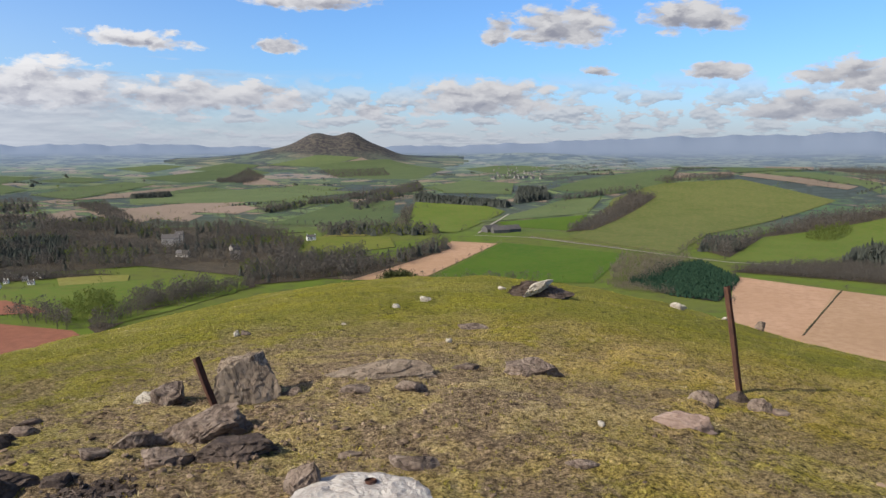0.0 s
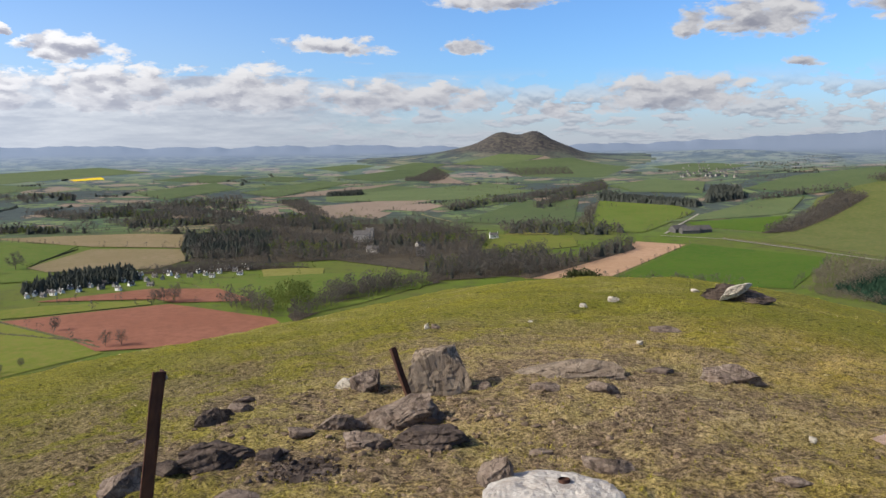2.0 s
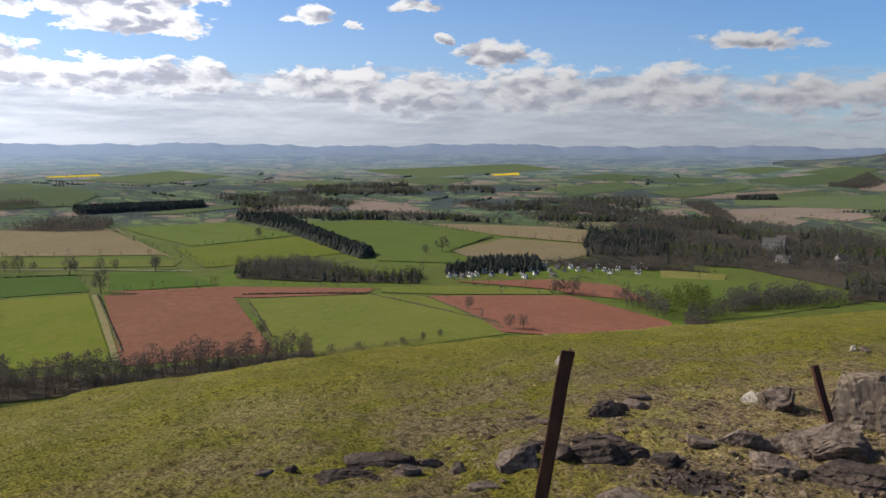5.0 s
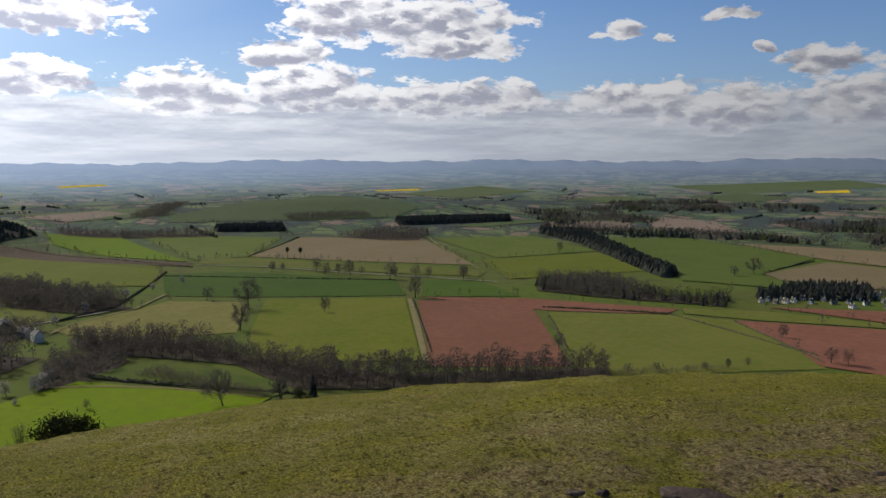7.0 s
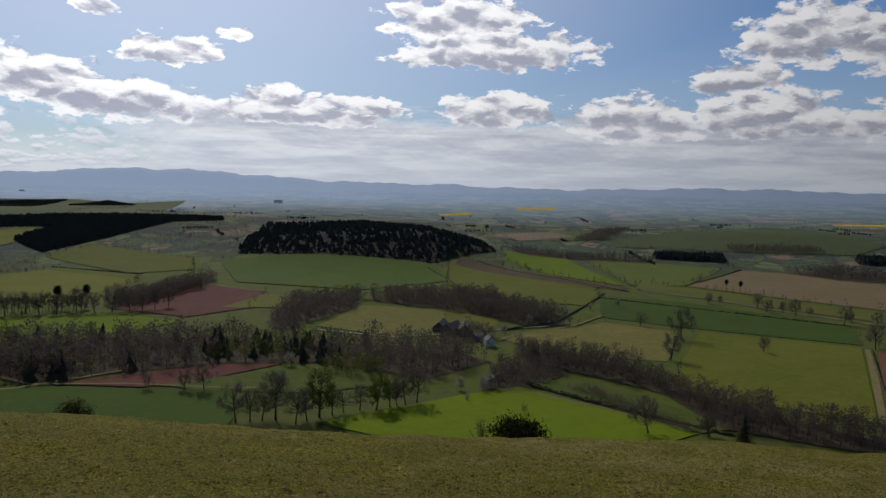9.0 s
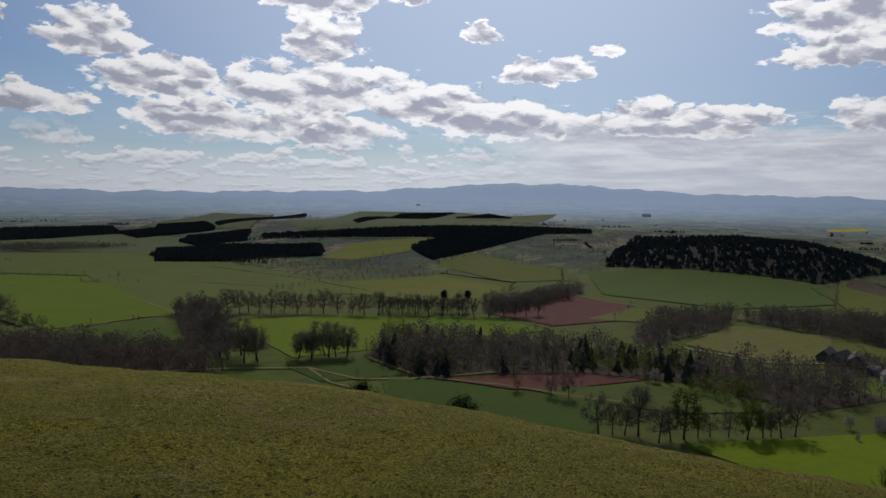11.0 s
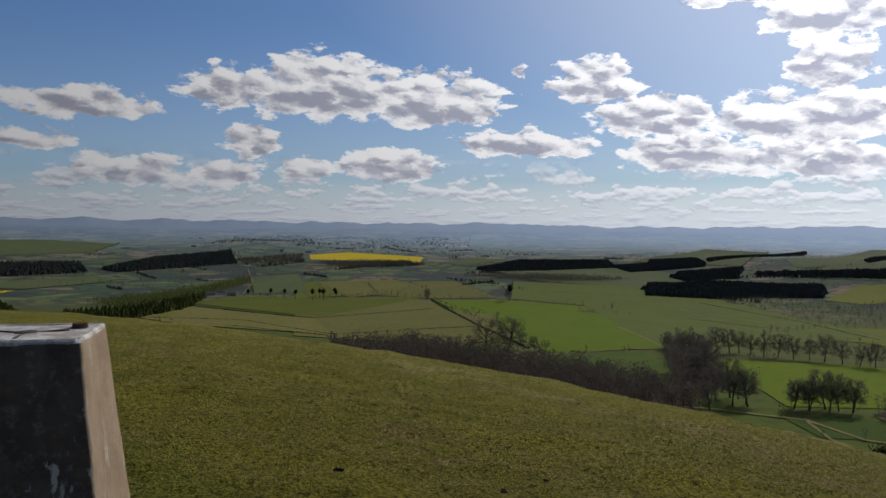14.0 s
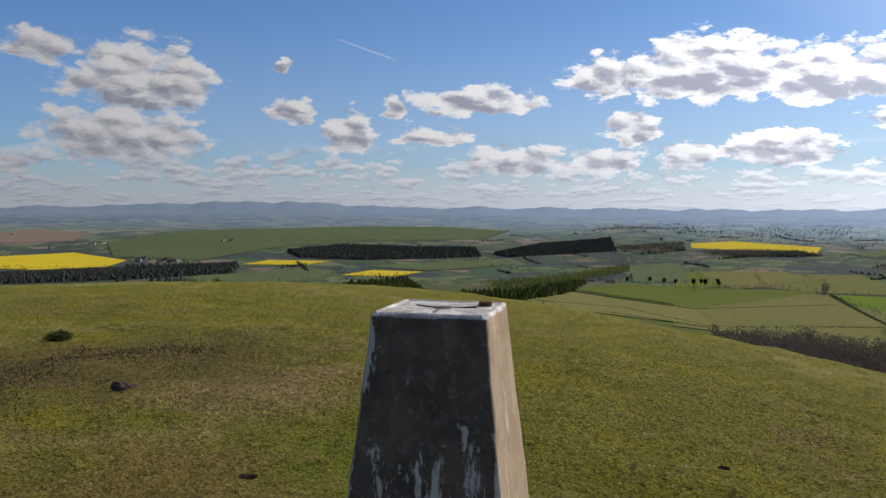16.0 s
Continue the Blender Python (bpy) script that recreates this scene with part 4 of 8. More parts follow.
rock("stone", "pale lichened stone lying on the turf", 5.11, 17.01, 0.40, 0.22, 0.22, -17, 0.3, 33, material=M_PALE, detail=5)
rock("stone", "pale lichened stone lying on the turf", 0.96, 12.74, 0.13, 0.08, 0.08, -4, 0.3, 34, material=M_PALE)
rock("stone", "pale lichened stone lying on the turf", -2.24, 8.73, 0.08, 0.06, 0.10, 15, 0.3, 35, material=M_PALE)
rock("rock", "grey-brown jagged rock half sunk in turf", -2.15, 8.77, 0.11, 0.08, 0.09, 14, 0.46, 36, material=M_STONE)
rock("stone", "pale lichened stone lying on the turf", 0.08, 7.67, 0.08, 0.05, 0.05, -1, 0.3, 37, material=M_PALE)
rock("stone", "pale lichened stone lying on the turf", -1.13, 9.26, 0.06, 0.04, 0.04, 7, 0.3, 38, material=M_PALE)
rock("stone", "pale lichened stone lying on the turf", 1.00, 4.98, 0.05, 0.04, 0.06, -12, 0.3, 39, material=M_PALE)
rock("rock", "brown weathered stone lying in grass", 0.34, 8.92, 0.37, 0.19, 0.12, -2, 0.46, 40, material=M_STONE, detail=5)
rock("rock", "brown weathered stone lying in grass", -0.49, 4.48, 0.13, 0.06, 0.06, 7, 0.46, 41, material=M_STONE)
rock("rock", "grey-brown jagged rock half sunk in turf", -1.06, 5.84, 0.17, 0.11, 0.11, 11, 0.46, 42, material=M_STONE)
rock("rock", "brown weathered stone lying in grass", -2.00, 4.66, 0.21, 0.11, 0.09, 25, 0.46, 43, material=M_STONE)
rock("rock", "dark jagged rock half sunk in turf", -3.32, 3.10, 0.45, 0.23, 0.13, 50, 0.46, 44, material=M_DARK, detail=5)
rock("rock", "brown weathered stone lying in grass", -3.05, 3.35, 0.20, 0.11, 0.11, 45, 0.46, 45, material=M_STONE)
rock("rock", "brown weathered stone lying in grass", -2.84, 3.53, 0.10, 0.08, 0.13, 41, 0.46, 46, material=M_STONE)
rock("rock", "brown weathered stone lying in grass", -2.60, 3.71, 0.27, 0.18, 0.18, 37, 0.46, 47, material=M_STONE)
rock("rock", "dark jagged rock half sunk in turf", -2.63, 3.96, 0.20, 0.11, 0.12, 35, 0.46, 48, material=M_DARK)
rock("rock", "dark jagged rock half sunk in turf", -2.35, 4.19, 0.43, 0.22, 0.19, 30, 0.46, 49, material=M_DARK, detail=5)
rock("rock", "brown weathered stone lying in grass", -2.01, 4.30, 0.20, 0.10, 0.07, 26, 0.46, 50, material=M_STONE)
rock("rock", "dark jagged rock half sunk in turf", -2.80, 5.07, 0.25, 0.16, 0.16, 30, 0.46, 51, material=M_DARK)
rock("stone", "pale lichened stone lying on the turf", -4.24, 6.61, 0.10, 0.08, 0.12, 34, 0.3, 52, material=M_PALE)
rock("rock", "dark jagged rock half sunk in turf", -3.19, 4.66, 0.12, 0.06, 0.05, 36, 0.46, 53, material=M_DARK)
rock("rock", "brown weathered stone lying in grass", -3.70, 2.87, 0.10, 0.05, 0.06, 55, 0.46, 54, material=M_STONE)
rock("rock", "brown weathered stone lying in grass", -2.57, 3.39, 0.18, 0.09, 0.07, 39, 0.46, 55, material=M_STONE)
rock("rock", "brown weathered stone lying in grass", -1.93, 3.68, 0.29, 0.15, 0.08, 29, 0.46, 56, material=M_STONE)
rock("rock", "brown weathered stone lying in grass", -1.71, 4.92, 0.22, 0.11, 0.10, 19, 0.46, 57, material=M_STONE)
rock("rock", "brown weathered stone lying in grass", -1.42, 4.47, 0.19, 0.13, 0.13, 18, 0.46, 58, material=M_STONE)
rock("rock", "dark jagged rock half sunk in turf", -3.27, 3.37, 0.40, 0.20, 0.11, 46, 0.46, 59, material=M_DARK, detail=5)
rock("rock", "brown weathered stone lying in grass", -3.10, 3.57, 0.19, 0.09, 0.09, 43, 0.46, 60, material=M_STONE)
rock("rock", "dark jagged rock half sunk in turf", -3.62, 3.00, 0.09, 0.06, 0.06, 54, 0.46, 61, material=M_DARK)
rock("rock", "brown weathered stone lying in grass", -3.04, 4.63, 0.14, 0.07, 0.07, 34, 0.46, 62, material=M_STONE)
rock("rock", "brown weathered stone lying in grass", -2.91, 5.69, 0.21, 0.11, 0.08, 27, 0.46, 63, material=M_STONE)
rock("rock", "dark jagged rock half sunk in turf", -2.39, -4.57, 0.05, 0.04, 0.04, -206, 0.46, 64, material=M_DARK)
rock("rock", "dark jagged rock half sunk in turf", -2.91, -4.94, 0.06, 0.03, 0.03, -209, 0.46, 65, material=M_DARK)
rock("rock", "dark jagged rock half sunk in turf", -1.55, -5.31, 0.08, 0.04, 0.04, -194, 0.46, 66, material=M_DARK)
rock("rock", "dark jagged rock half sunk in turf", 1.35, -4.74, 0.10, 0.05, 0.06, -162, 0.46, 67, material=M_DARK)
rock("rock", "dark jagged rock half sunk in turf", 3.16, -6.97, 0.21, 0.11, 0.10, -154, 0.46, 68, material=M_DARK)
rock("rock_slab", "pale lichened slab leaning on a dark rock at the brow", 1.50, 12.22, 0.50, 0.36, 0.15, -7, 0.1, 71, material=M_PALE, detail=4, tip=-22, up=0.11)


# ---- the valley: fields, hedges, woods and trees ----
def shrink(r):
    """The far land is drawn together; what stands on it shrinks alike."""
    s = min(max((r - 1400.0) / (RIM - 1400.0), 0.0), 1.0)
    return max(0.16, 1.0 - 0.98 * s ** 1.5)


def crop_material(name, a, b, c, rows=0.0, row_width=0.25, wide=0.012):
    """A field: two colours in wide soft patches, a third in fine grain, with drill rows along its length."""
    m = bpy.data.materials.new(name)
    m.use_nodes = True
    t = m.node_tree
    bs = t.nodes["Principled BSDF"]
    at = t.nodes.new("ShaderNodeTexCoord").outputs["Object"]
    col = mixed(t, ramp(t, grain(t, at, wide, 6, 0.6, 0.6), 0.36, 0.64), a, b)
    col = mixed(t, calc(t, "MULTIPLY", ramp(t, grain(t, at, 0.11, 7, 0.72), 0.40, 0.66), 0.85), col, c)
    if rows:
        sp = t.nodes.new("ShaderNodeSeparateXYZ")
        wire(sp.inputs[0], at)
        wob = calc(t, "MULTIPLY_ADD", grain(t, at, 0.01, 2), 14.0, sp.outputs[1])
        wave = calc(t, "SINE", calc(t, "MULTIPLY", wob, 2 * math.pi * row_width))
        patch = ramp(t, grain(t, at, 0.02, 4), 0.4, 0.7)
        col = mixed(t, calc(t, "MULTIPLY", calc(t, "MULTIPLY", ramp(t, wave, 0.1, 0.95), patch), rows), col, c)
    rnd = t.nodes.new("ShaderNodeObjectInfo").outputs["Random"]
    hs = t.nodes.new("ShaderNodeHueSaturation")
    wire(hs.inputs["Color"], col)
    wire(hs.inputs["Value"], calc(t, "MULTIPLY_ADD", rnd, 0.28, 0.84))
    hs.inputs["Saturation"].default_value = 1.04 if a[1] > a[0] else 1.0
    wire(hs.inputs["Hue"], calc(t, "MULTIPLY_ADD", rnd, -0.012, 0.511 if a[1] > a[0] else 0.506))
    wire(bs.inputs["Base Color"], hs.outputs[0])
    bs.inputs["Roughness"].default_value = 0.95
    bs.inputs["Specular IOR Level"].default_value = 0.1
    bn = t.nodes.new("ShaderNodeBump")
    bn.inputs["Strength"].default_value = 0.5
    bn.inputs["Distance"].default_value = 0.5
    wire(bn.inputs["Height"], grain(t, at, 0.25, 6, 0.7))
    wire(bs.inputs["Normal"], bn.outputs[0])
    return m


CROPS = {
    "pasture": (crop_material("pasture_grass", (0.108, 0.130, 0.020), (0.134, 0.148, 0.028), (0.160, 0.145, 0.042)), "grazed pasture with worn yellow-green grass"),
    "hillside": (crop_material("hillside_grass", (0.112, 0.132, 0.034), (0.142, 0.152, 0.046), (0.175, 0.158, 0.060), 0.4, 0.05), "sloping field of dry olive grass"),
    "olive": (crop_material("olive_grass", (0.110, 0.140, 0.012), (0.140, 0.158, 0.018), (0.162, 0.150, 0.030), 0.5, 0.09), "olive green grass field with faint wheel lines"),
    "lush": (crop_material("lush_grass", (0.086, 0.126, 0.020), (0.106, 0.142, 0.027), (0.132, 0.136, 0.036), 0.4, 0.07), "lush green meadow of fresh spring grass"),
    "bright": (crop_material("bright_grass", (0.145, 0.215, 0.008), (0.170, 0.230, 0.010), (0.140, 0.175, 0.012), 0.4, 0.06), "bright green field of young grass with wheel lines"),
    "crop": (crop_material("young_corn", (0.058, 0.106, 0.013), (0.072, 0.120, 0.015), (0.088, 0.112, 0.020), 0.3, 0.12), "dark green field of young corn"),
    # far corn: haze painted in as a bluer, duller green
    "bluecrop": (crop_material("hazed_corn", (0.080, 0.108, 0.046), (0.098, 0.126, 0.052), (0.118, 0.130, 0.058)), "green corn field in the distance, tinted bluish by painted haze"),
    "drab": (crop_material("drab_grass", (0.168, 0.168, 0.038), (0.200, 0.182, 0.052), (0.140, 0.130, 0.034)), "drab yellowish rough grazing"),
    "moor": (crop_material("moor_grass", (0.120, 0.115, 0.060), (0.085, 0.085, 0.050), (0.150, 0.130, 0.080)), "brown rough moorland"),
    "tilled": (crop_material("tilled_earth", (0.215, 0.160, 0.085), (0.245, 0.180, 0.105), (0.185, 0.150, 0.070), 0.4, 0.06), "tilled field of pale brown earth"),
    "stubble": (crop_material("sandy_earth", (0.350, 0.222, 0.130), (0.395, 0.255, 0.155), (0.305, 0.190, 0.110), 0.4, 0.07), "ploughed field of pale pinkish earth"),
    "red": (crop_material("red_earth", (0.225, 0.094, 0.056), (0.255, 0.110, 0.068), (0.190, 0.082, 0.050), 0.35, 0.08), "ploughed field of red earth"),
    "redsoil": (crop_material("dark_red_earth", (0.130, 0.050, 0.040), (0.155, 0.062, 0.048), (0.110, 0.045, 0.036), 0.35, 0.08), "ploughed field of dark red earth"),
    "soil": (crop_material("dark_earth", (0.115, 0.078, 0.050), (0.090, 0.062, 0.042), (0.140, 0.100, 0.062)), "strip of dark bare earth"),
    "track": (crop_material("farm_track", (0.270, 0.205, 0.105), (0.225, 0.185, 0.085), (0.170, 0.170, 0.055)), "sandy farm track between fields"),
    "litter": (crop_material("dead_leaves", (0.075, 0.058, 0.040), (0.055, 0.045, 0.032), (0.095, 0.078, 0.052)), "woodland floor of dead leaves"),
    # near black: shade between the spruces painted into the needle floor
    "needles": (crop_material("shaded_needles", (0.020, 0.020, 0.016), (0.017, 0.017, 0.014), (0.024, 0.023, 0.019)), "floor of fallen needles under spruce, blackened as painted shade"),
    "road": (crop_material("road_dust", (0.30, 0.27, 0.22), (0.25, 0.23, 0.19), (0.34, 0.30, 0.25)), "narrow pale country road"),
    # far ploughland, its earth colour dulled to stand for haze
    "sand": (crop_material("hazed_earth", (0.230, 0.172, 0.128), (0.260, 0.195, 0.145), (0.205, 0.155, 0.115)), "far ploughed field of sandy earth, dulled by painted haze"),
    "yellow": (crop_material("rape_flower", (0.640, 0.460, 0.016), (0.700, 0.510, 0.020), (0.500, 0.400, 0.020)), "yellow field of flowering rape"),
}
# fields far out swap to copies with haze painted into the colour
HAZED_CROPS = {"pasture": "bluecrop", "lush": "bluecrop", "crop": "bluecrop", "stubble": "sand", "tilled": "sand"}
M_HEDGE = surface("hedge_twigs", [(0.080, 0.072, 0.042), (0.086, 0.094, 0.040), (0.115, 0.100, 0.066)], 0.08, 0.6, 0.95)
HEDGED = ("pasture", "olive", "lush", "bright", "crop", "tilled", "red", "drab", "redsoil", "hillside")
laid = 0
field_plans = []


def inside(poly, x, y):
    hit = np.zeros(np.shape(x), bool)
    n = len(poly)
    for k in range(n):
        (x0, y0), (x1, y1) = poly[k], poly[(k + 1) % n]
        if y0 == y1:
            continue
        cross = (y0 > y) != (y1 > y)
        hit ^= cross & (x < (x1 - x0) * (y - y0) / (y1 - y0) + x0)
    return hit


def field(kind, *corners):
    """A field laid over the land within its corners, with a hedge along its sides."""
    global laid
    laid += 1
    cx, cy = sum(p[0] for p in corners) / len(corners), sum(p[1] for p in corners) / len(corners)
    far = math.hypot(cx, cy)
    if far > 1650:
        kind = HAZED_CROPS.get(kind, kind)
    field_plans.append(corners)
    (ax, ay), (bx, by) = max(zip(corners, corners[1:] + corners[:1]), key=lambda e: math.dist(*e))
    turn = math.atan2(by - ay, bx - ax)
    rot = Matrix.Rotation(turn, 2)
    bm = bmesh.new()
    loc = [rot.transposed() @ Vector((x - cx, y - cy)) for x, y in corners]
    bm.faces.new([bm.verts.new((p.x, p.y, 0)) for p in loc])
    span = max(max(p.x for p in loc) - min(p.x for p in loc), max(p.y for p in loc) - min(p.y for p in loc))
    step = max(10.0, span / 30.0)
    for axis in (0, 1):
        lo, hi = min(p[axis] for p in loc), max(p[axis] for p in loc)
        k = math.floor(lo / step) + 1
        while k * step < hi:
            co, no = [0, 0, 0], [0, 0, 0]
            co[axis], no[axis] = k * step, 1
            bmesh.ops.bisect_plane(bm, geom=bm.verts[:] + bm.edges[:] + bm.faces[:], plane_co=co, plane_no=no)
            k += 1
    xy = np.array([(v.co.x, v.co.y) for v in bm.verts])
    c, s = math.cos(turn), math.sin(turn)
    wx, wy = cx + c * xy[:, 0] - s * xy[:, 1], cy + s * xy[:, 0] + c * xy[:, 1]
    z0 = float(height(cx, cy))
    z = height(wx, wy) - z0 + 0.2 + 0.0004 * far + 0.01 * (laid % 40)
    for v, h in zip(bm.verts, z):
        v.co.z = h
    for f in bm.faces:
        f.smooth = True
        if f.normal.z < 0:
            f.normal_flip()
    mat, label = CROPS[kind]
    ob = part("field", bm, mat)
    ob.matrix_world = Matrix.Translation((cx, cy, z0)) @ Matrix.Rotation(turn, 4, "Z")
    tagged(ob, label, "field", "fields in the valley", "structure")
    if kind in HEDGED and far < 2600:
        hedge_along(corners, far, "drab" == kind)


def lane(kind, wide, *points):
    """A road or track laid over the land along its points."""
    vs, wide = [], 0.7 * wide
    for (x0, y0), (x1, y1) in zip(points, points[1:]):
        length = math.hypot(x1 - x0, y1 - y0)
        nx, ny = -(y1 - y0) / length * wide / 2, (x1 - x0) / length * wide / 2
        for u in np.arange(0, length, 8.0) / length:
            x, y = x0 + (x1 - x0) * u, y0 + (y1 - y0) * u
            up = 0.65 + 0.0005 * math.hypot(x, y)
            vs += [(x + nx, y + ny, float(height(x + nx, y + ny)) + up), (x - nx, y - ny, float(height(x - nx, y - ny)) + up)]
    n = len(vs) // 2 - 1
    ob = new("lane", mesh_of("lane", vs, [(2 * i, 2 * i + 1, 2 * i + 3, 2 * i + 2) for i in range(n)], CROPS[kind][0]))
    tagged(ob, CROPS[kind][1], "road", kind="structure")


def hedge_along(corners, far, low):
    """A twiggy hedge, or a low wall, round a field, with gaps."""
    rng = np.random.default_rng(laid)
    k = shrink(far)
    tall, wide = (0.6 * k, 0.4 * k) if low else (0.65 * k, 0.6 * k)
    vs, fs = [], []
    n0 = 0
    for (x0, y0), (x1, y1) in zip(corners, corners[1:] + corners[:1]):
        if rng.random() < (0.1 if low else 0.45):
            continue
        length = math.hypot(x1 - x0, y1 - y0)
        n = max(2, int(length / max(3.0, far / 300.0)))
        u = np.linspace(0, 1, n + 1)
        x, y = x0 + (x1 - x0) * u + rng.normal(0, 0.35, n + 1), y0 + (y1 - y0) * u + rng.normal(0, 0.35, n + 1)
        nx, ny = -(y1 - y0) / length, (x1 - x0) / length
        z = height(x, y)
        gap = np.repeat(rng.random(n // 6 + 2) < (0.06 if low else 0.3), 6)[: n + 1]
        h = tall * rng.uniform(0.55, 1.35, n + 1) * np.where(gap, 0.15, 1.0)
        w = wide * rng.uniform(0.7, 1.2, n + 1) / 2
        rows = [np.stack([x + nx * w * a, y + ny * w * a, z + h * b], -1) for a, b in ((1, 0), (0.8, 0.75), (0, 1), (-0.8, 0.75), (-1, 0))]
        v = np.stack(rows, 1).reshape(-1, 3)
        i = np.arange(n)
        for q in range(4):
            fs.append(np.stack([n0 + i * 5 + q, n0 + i * 5 + q + 1, n0 + (i + 1) * 5 + q + 1, n0 + (i + 1) * 5 + q], -1))
        vs.append(v)
        n0 += len(v)
    if vs:
        ob = new("hedge", mesh_of("hedge", np.vstack(vs), np.vstack(fs), M_HEDGE, False))
        tagged(ob, "low dry-stone wall round rough grazing" if low else "twiggy dark hedge round a field", "hedge", "hedges round the fields", "stuff")


def hedge_line(tall, *points):
    """One uneven, twiggy hedge along its points."""
    rng = np.random.default_rng(abs(int(points[0][0] * 3 + points[0][1])))
    vs, fs, n0 = [], [], 0
    for (x0, y0), (x1, y1) in zip(points, points[1:]):
        length = math.hypot(x1 - x0, y1 - y0)
        n = max(3, int(length / 2.2))
        u = np.linspace(0, 1, n + 1)
        x, y = x0 + (x1 - x0) * u + rng.normal(0, 0.3, n + 1), y0 + (y1 - y0) * u + rng.normal(0, 0.3, n + 1)
        nx, ny = -(y1 - y0) / length, (x1 - x0) / length
        h = tall * 1.5 * rng.uniform(0.6, 1.4, n + 1) * np.where(rng.random(n + 1) < 0.06, 0.3, 1.0)
        w = tall * rng.uniform(0.5, 1.0, n + 1)
        z = height(x, y) + 0.3
        v = np.stack([np.stack([x + nx * w * a, y + ny * w * a, z + h * b], -1) for a, b in ((1, 0), (0.8, 0.7), (0, 1), (-0.8, 0.7), (-1, 0))], 1).reshape(-1, 3)
        i = np.arange(n)
        fs += [np.stack([n0 + i * 5 + q, n0 + i * 5 + q + 1, n0 + (i + 1) * 5 + q + 1, n0 + (i + 1) * 5 + q], -1) for q in range(4)]
        vs.append(v)
        n0 += len(v)
    ob = new("hedge", mesh_of("hedge", np.vstack(vs), np.vstack(fs), M_HEDGE, False))
    tagged(ob, "twiggy dark hedge between fields", "hedge", "hedges round the fields", "stuff")


field("stubble", (-117, 894), (-26, 906), (85, 1219), (14, 1245))
field("crop", (-21, 899), (172, 884), (263, 1116), (95, 1232))
field("stubble", (230, 623), (348, 925), (423, 832), (279, 599))
field("stubble", (421, 832), (473, 772), (332, 536), (278, 600))
field("lush", (380, 1053), (536, 1329), (687, 1494), (986, 1635), (591, 970), (469, 1012))
field("hillside", (216, 1292), (395, 1823), (544, 2012), (765, 2025), (862, 1718), (739, 1609), (460, 1362), (338, 1119))
field("stubble", (784, 2086), (838, 2140), (998, 1886), (948, 1840))
field("stubble", (1371, 3573), (1603, 3411), (1069, 2266), (1346, 3319))
field("crop", (989, 3487), (1287, 3483), (1018, 2232), (795, 2149))
field("crop", (850, 2170), (1021, 2171), (1086, 1947), (993, 1778), (1009, 1895))
field("pasture", (61, 1501), (285, 1829), (373, 1842), (302, 1635))
field("crop", (105, 1509), (298, 1612), (227, 1384), (121, 1444))
field("lush", (-71, 1366), (-64, 1819), (48, 1857), (133, 1662), (26, 1362))
field("lush", (-330, 1498), (-242, 1823), (-112, 1846), (-99, 1449))
field("pasture", (-66, 2345), (83, 2534), (202, 2236), (167, 1921), (8, 1994))
field("crop", (265, 1983), (426, 2232), (706, 2369), (594, 2036), (400, 1878))
field("lush", (-416, 723), (-490, 794), (-234, 906), (-211, 841), (-253, 713), (-282, 658), (-351, 688))
field("tilled", (-843, 1644), (-829, 1756), (-707, 1521), (-777, 1504))
field("tilled", (-782, 1720), (-695, 1769), (-580, 1624), (-603, 1465))
field("stubble", (-732, 1783), (-624, 1907), (-475, 1913), (-536, 1711), (-547, 1595))
field("stubble", (-960, 2004), (-906, 2271), (-738, 2605), (-788, 2359), (-828, 2112))
field("stubble", (-721, 2849), (-698, 2954), (-529, 2589), (-656, 2575))
field("bluecrop", (-843, 2112), (-539, 2464), (-231, 2230), (-389, 1900), (-763, 1909))
field("pasture", (-1058, 2707), (-838, 3207), (-663, 3037), (-848, 2598))
field("bluecrop", (-1133, 2142), (-1074, 2515), (-933, 2360), (-1039, 2078))
field("bluecrop", (-525, 3267), (-238, 3520), (14, 3305), (-86, 2721), (-382, 2886))
field("pasture", (-206, 1138), (-213, 1310), (-89, 1304), (-72, 1180), (-148, 1109))
field("drab", (-451, 903), (-370, 914), (-350, 857), (-415, 836))
field("drab", (-203, 1310), (-191, 1431), (-149, 1428), (-128, 1321))
field("red", (-538, 572), (-433, 670), (-305, 632), (-287, 611), (-339, 524), (-388, 500), (-446, 535))
field("pasture", (-612, 574), (-553, 637), (-463, 683), (-450, 665), (-528, 592), (-588, 555))
field("red", (-575, 654), (-501, 740), (-428, 755), (-357, 702), (-433, 676), (-459, 689))
field("lush", (-499, 786), (-348, 879), (-228, 911), (-217, 807), (-288, 713), (-367, 739))
field("lush", (-1273, 969), (-1177, 1119), (-850, 1071), (-761, 856), (-664, 767), (-766, 716), (-822, 760))
field("tilled", (-759, 857), (-802, 1039), (-662, 1059), (-585, 951), (-579, 870), (-706, 828))
field("tilled", (-1068, 1126), (-846, 1235), (-760, 1238), (-670, 1072), (-822, 1065))
field("pasture", (-1731, 1147), (-1715, 1326), (-1557, 1293), (-1630, 1079))
field("stubble", (-1619, 1072), (-1556, 1277), (-1395, 1155), (-1527, 1010))
field("stubble", (-1552, 1330), (-1605, 1419), (-1442, 1446), (-1194, 1281), (-1390, 1212))
field("yellow", (-1865, 2365), (-1868, 2501), (-1785, 2407), (-1815, 2327))
field("bluecrop", (-1410, 2030), (-1363, 2411), (-1203, 2277), (-1221, 1897))
field("bluecrop", (-1100, 2119), (-1049, 2586), (-923, 2533), (-964, 2034))
field("red", (-788, 353), (-732, 461), (-474, 338), (-524, 245))
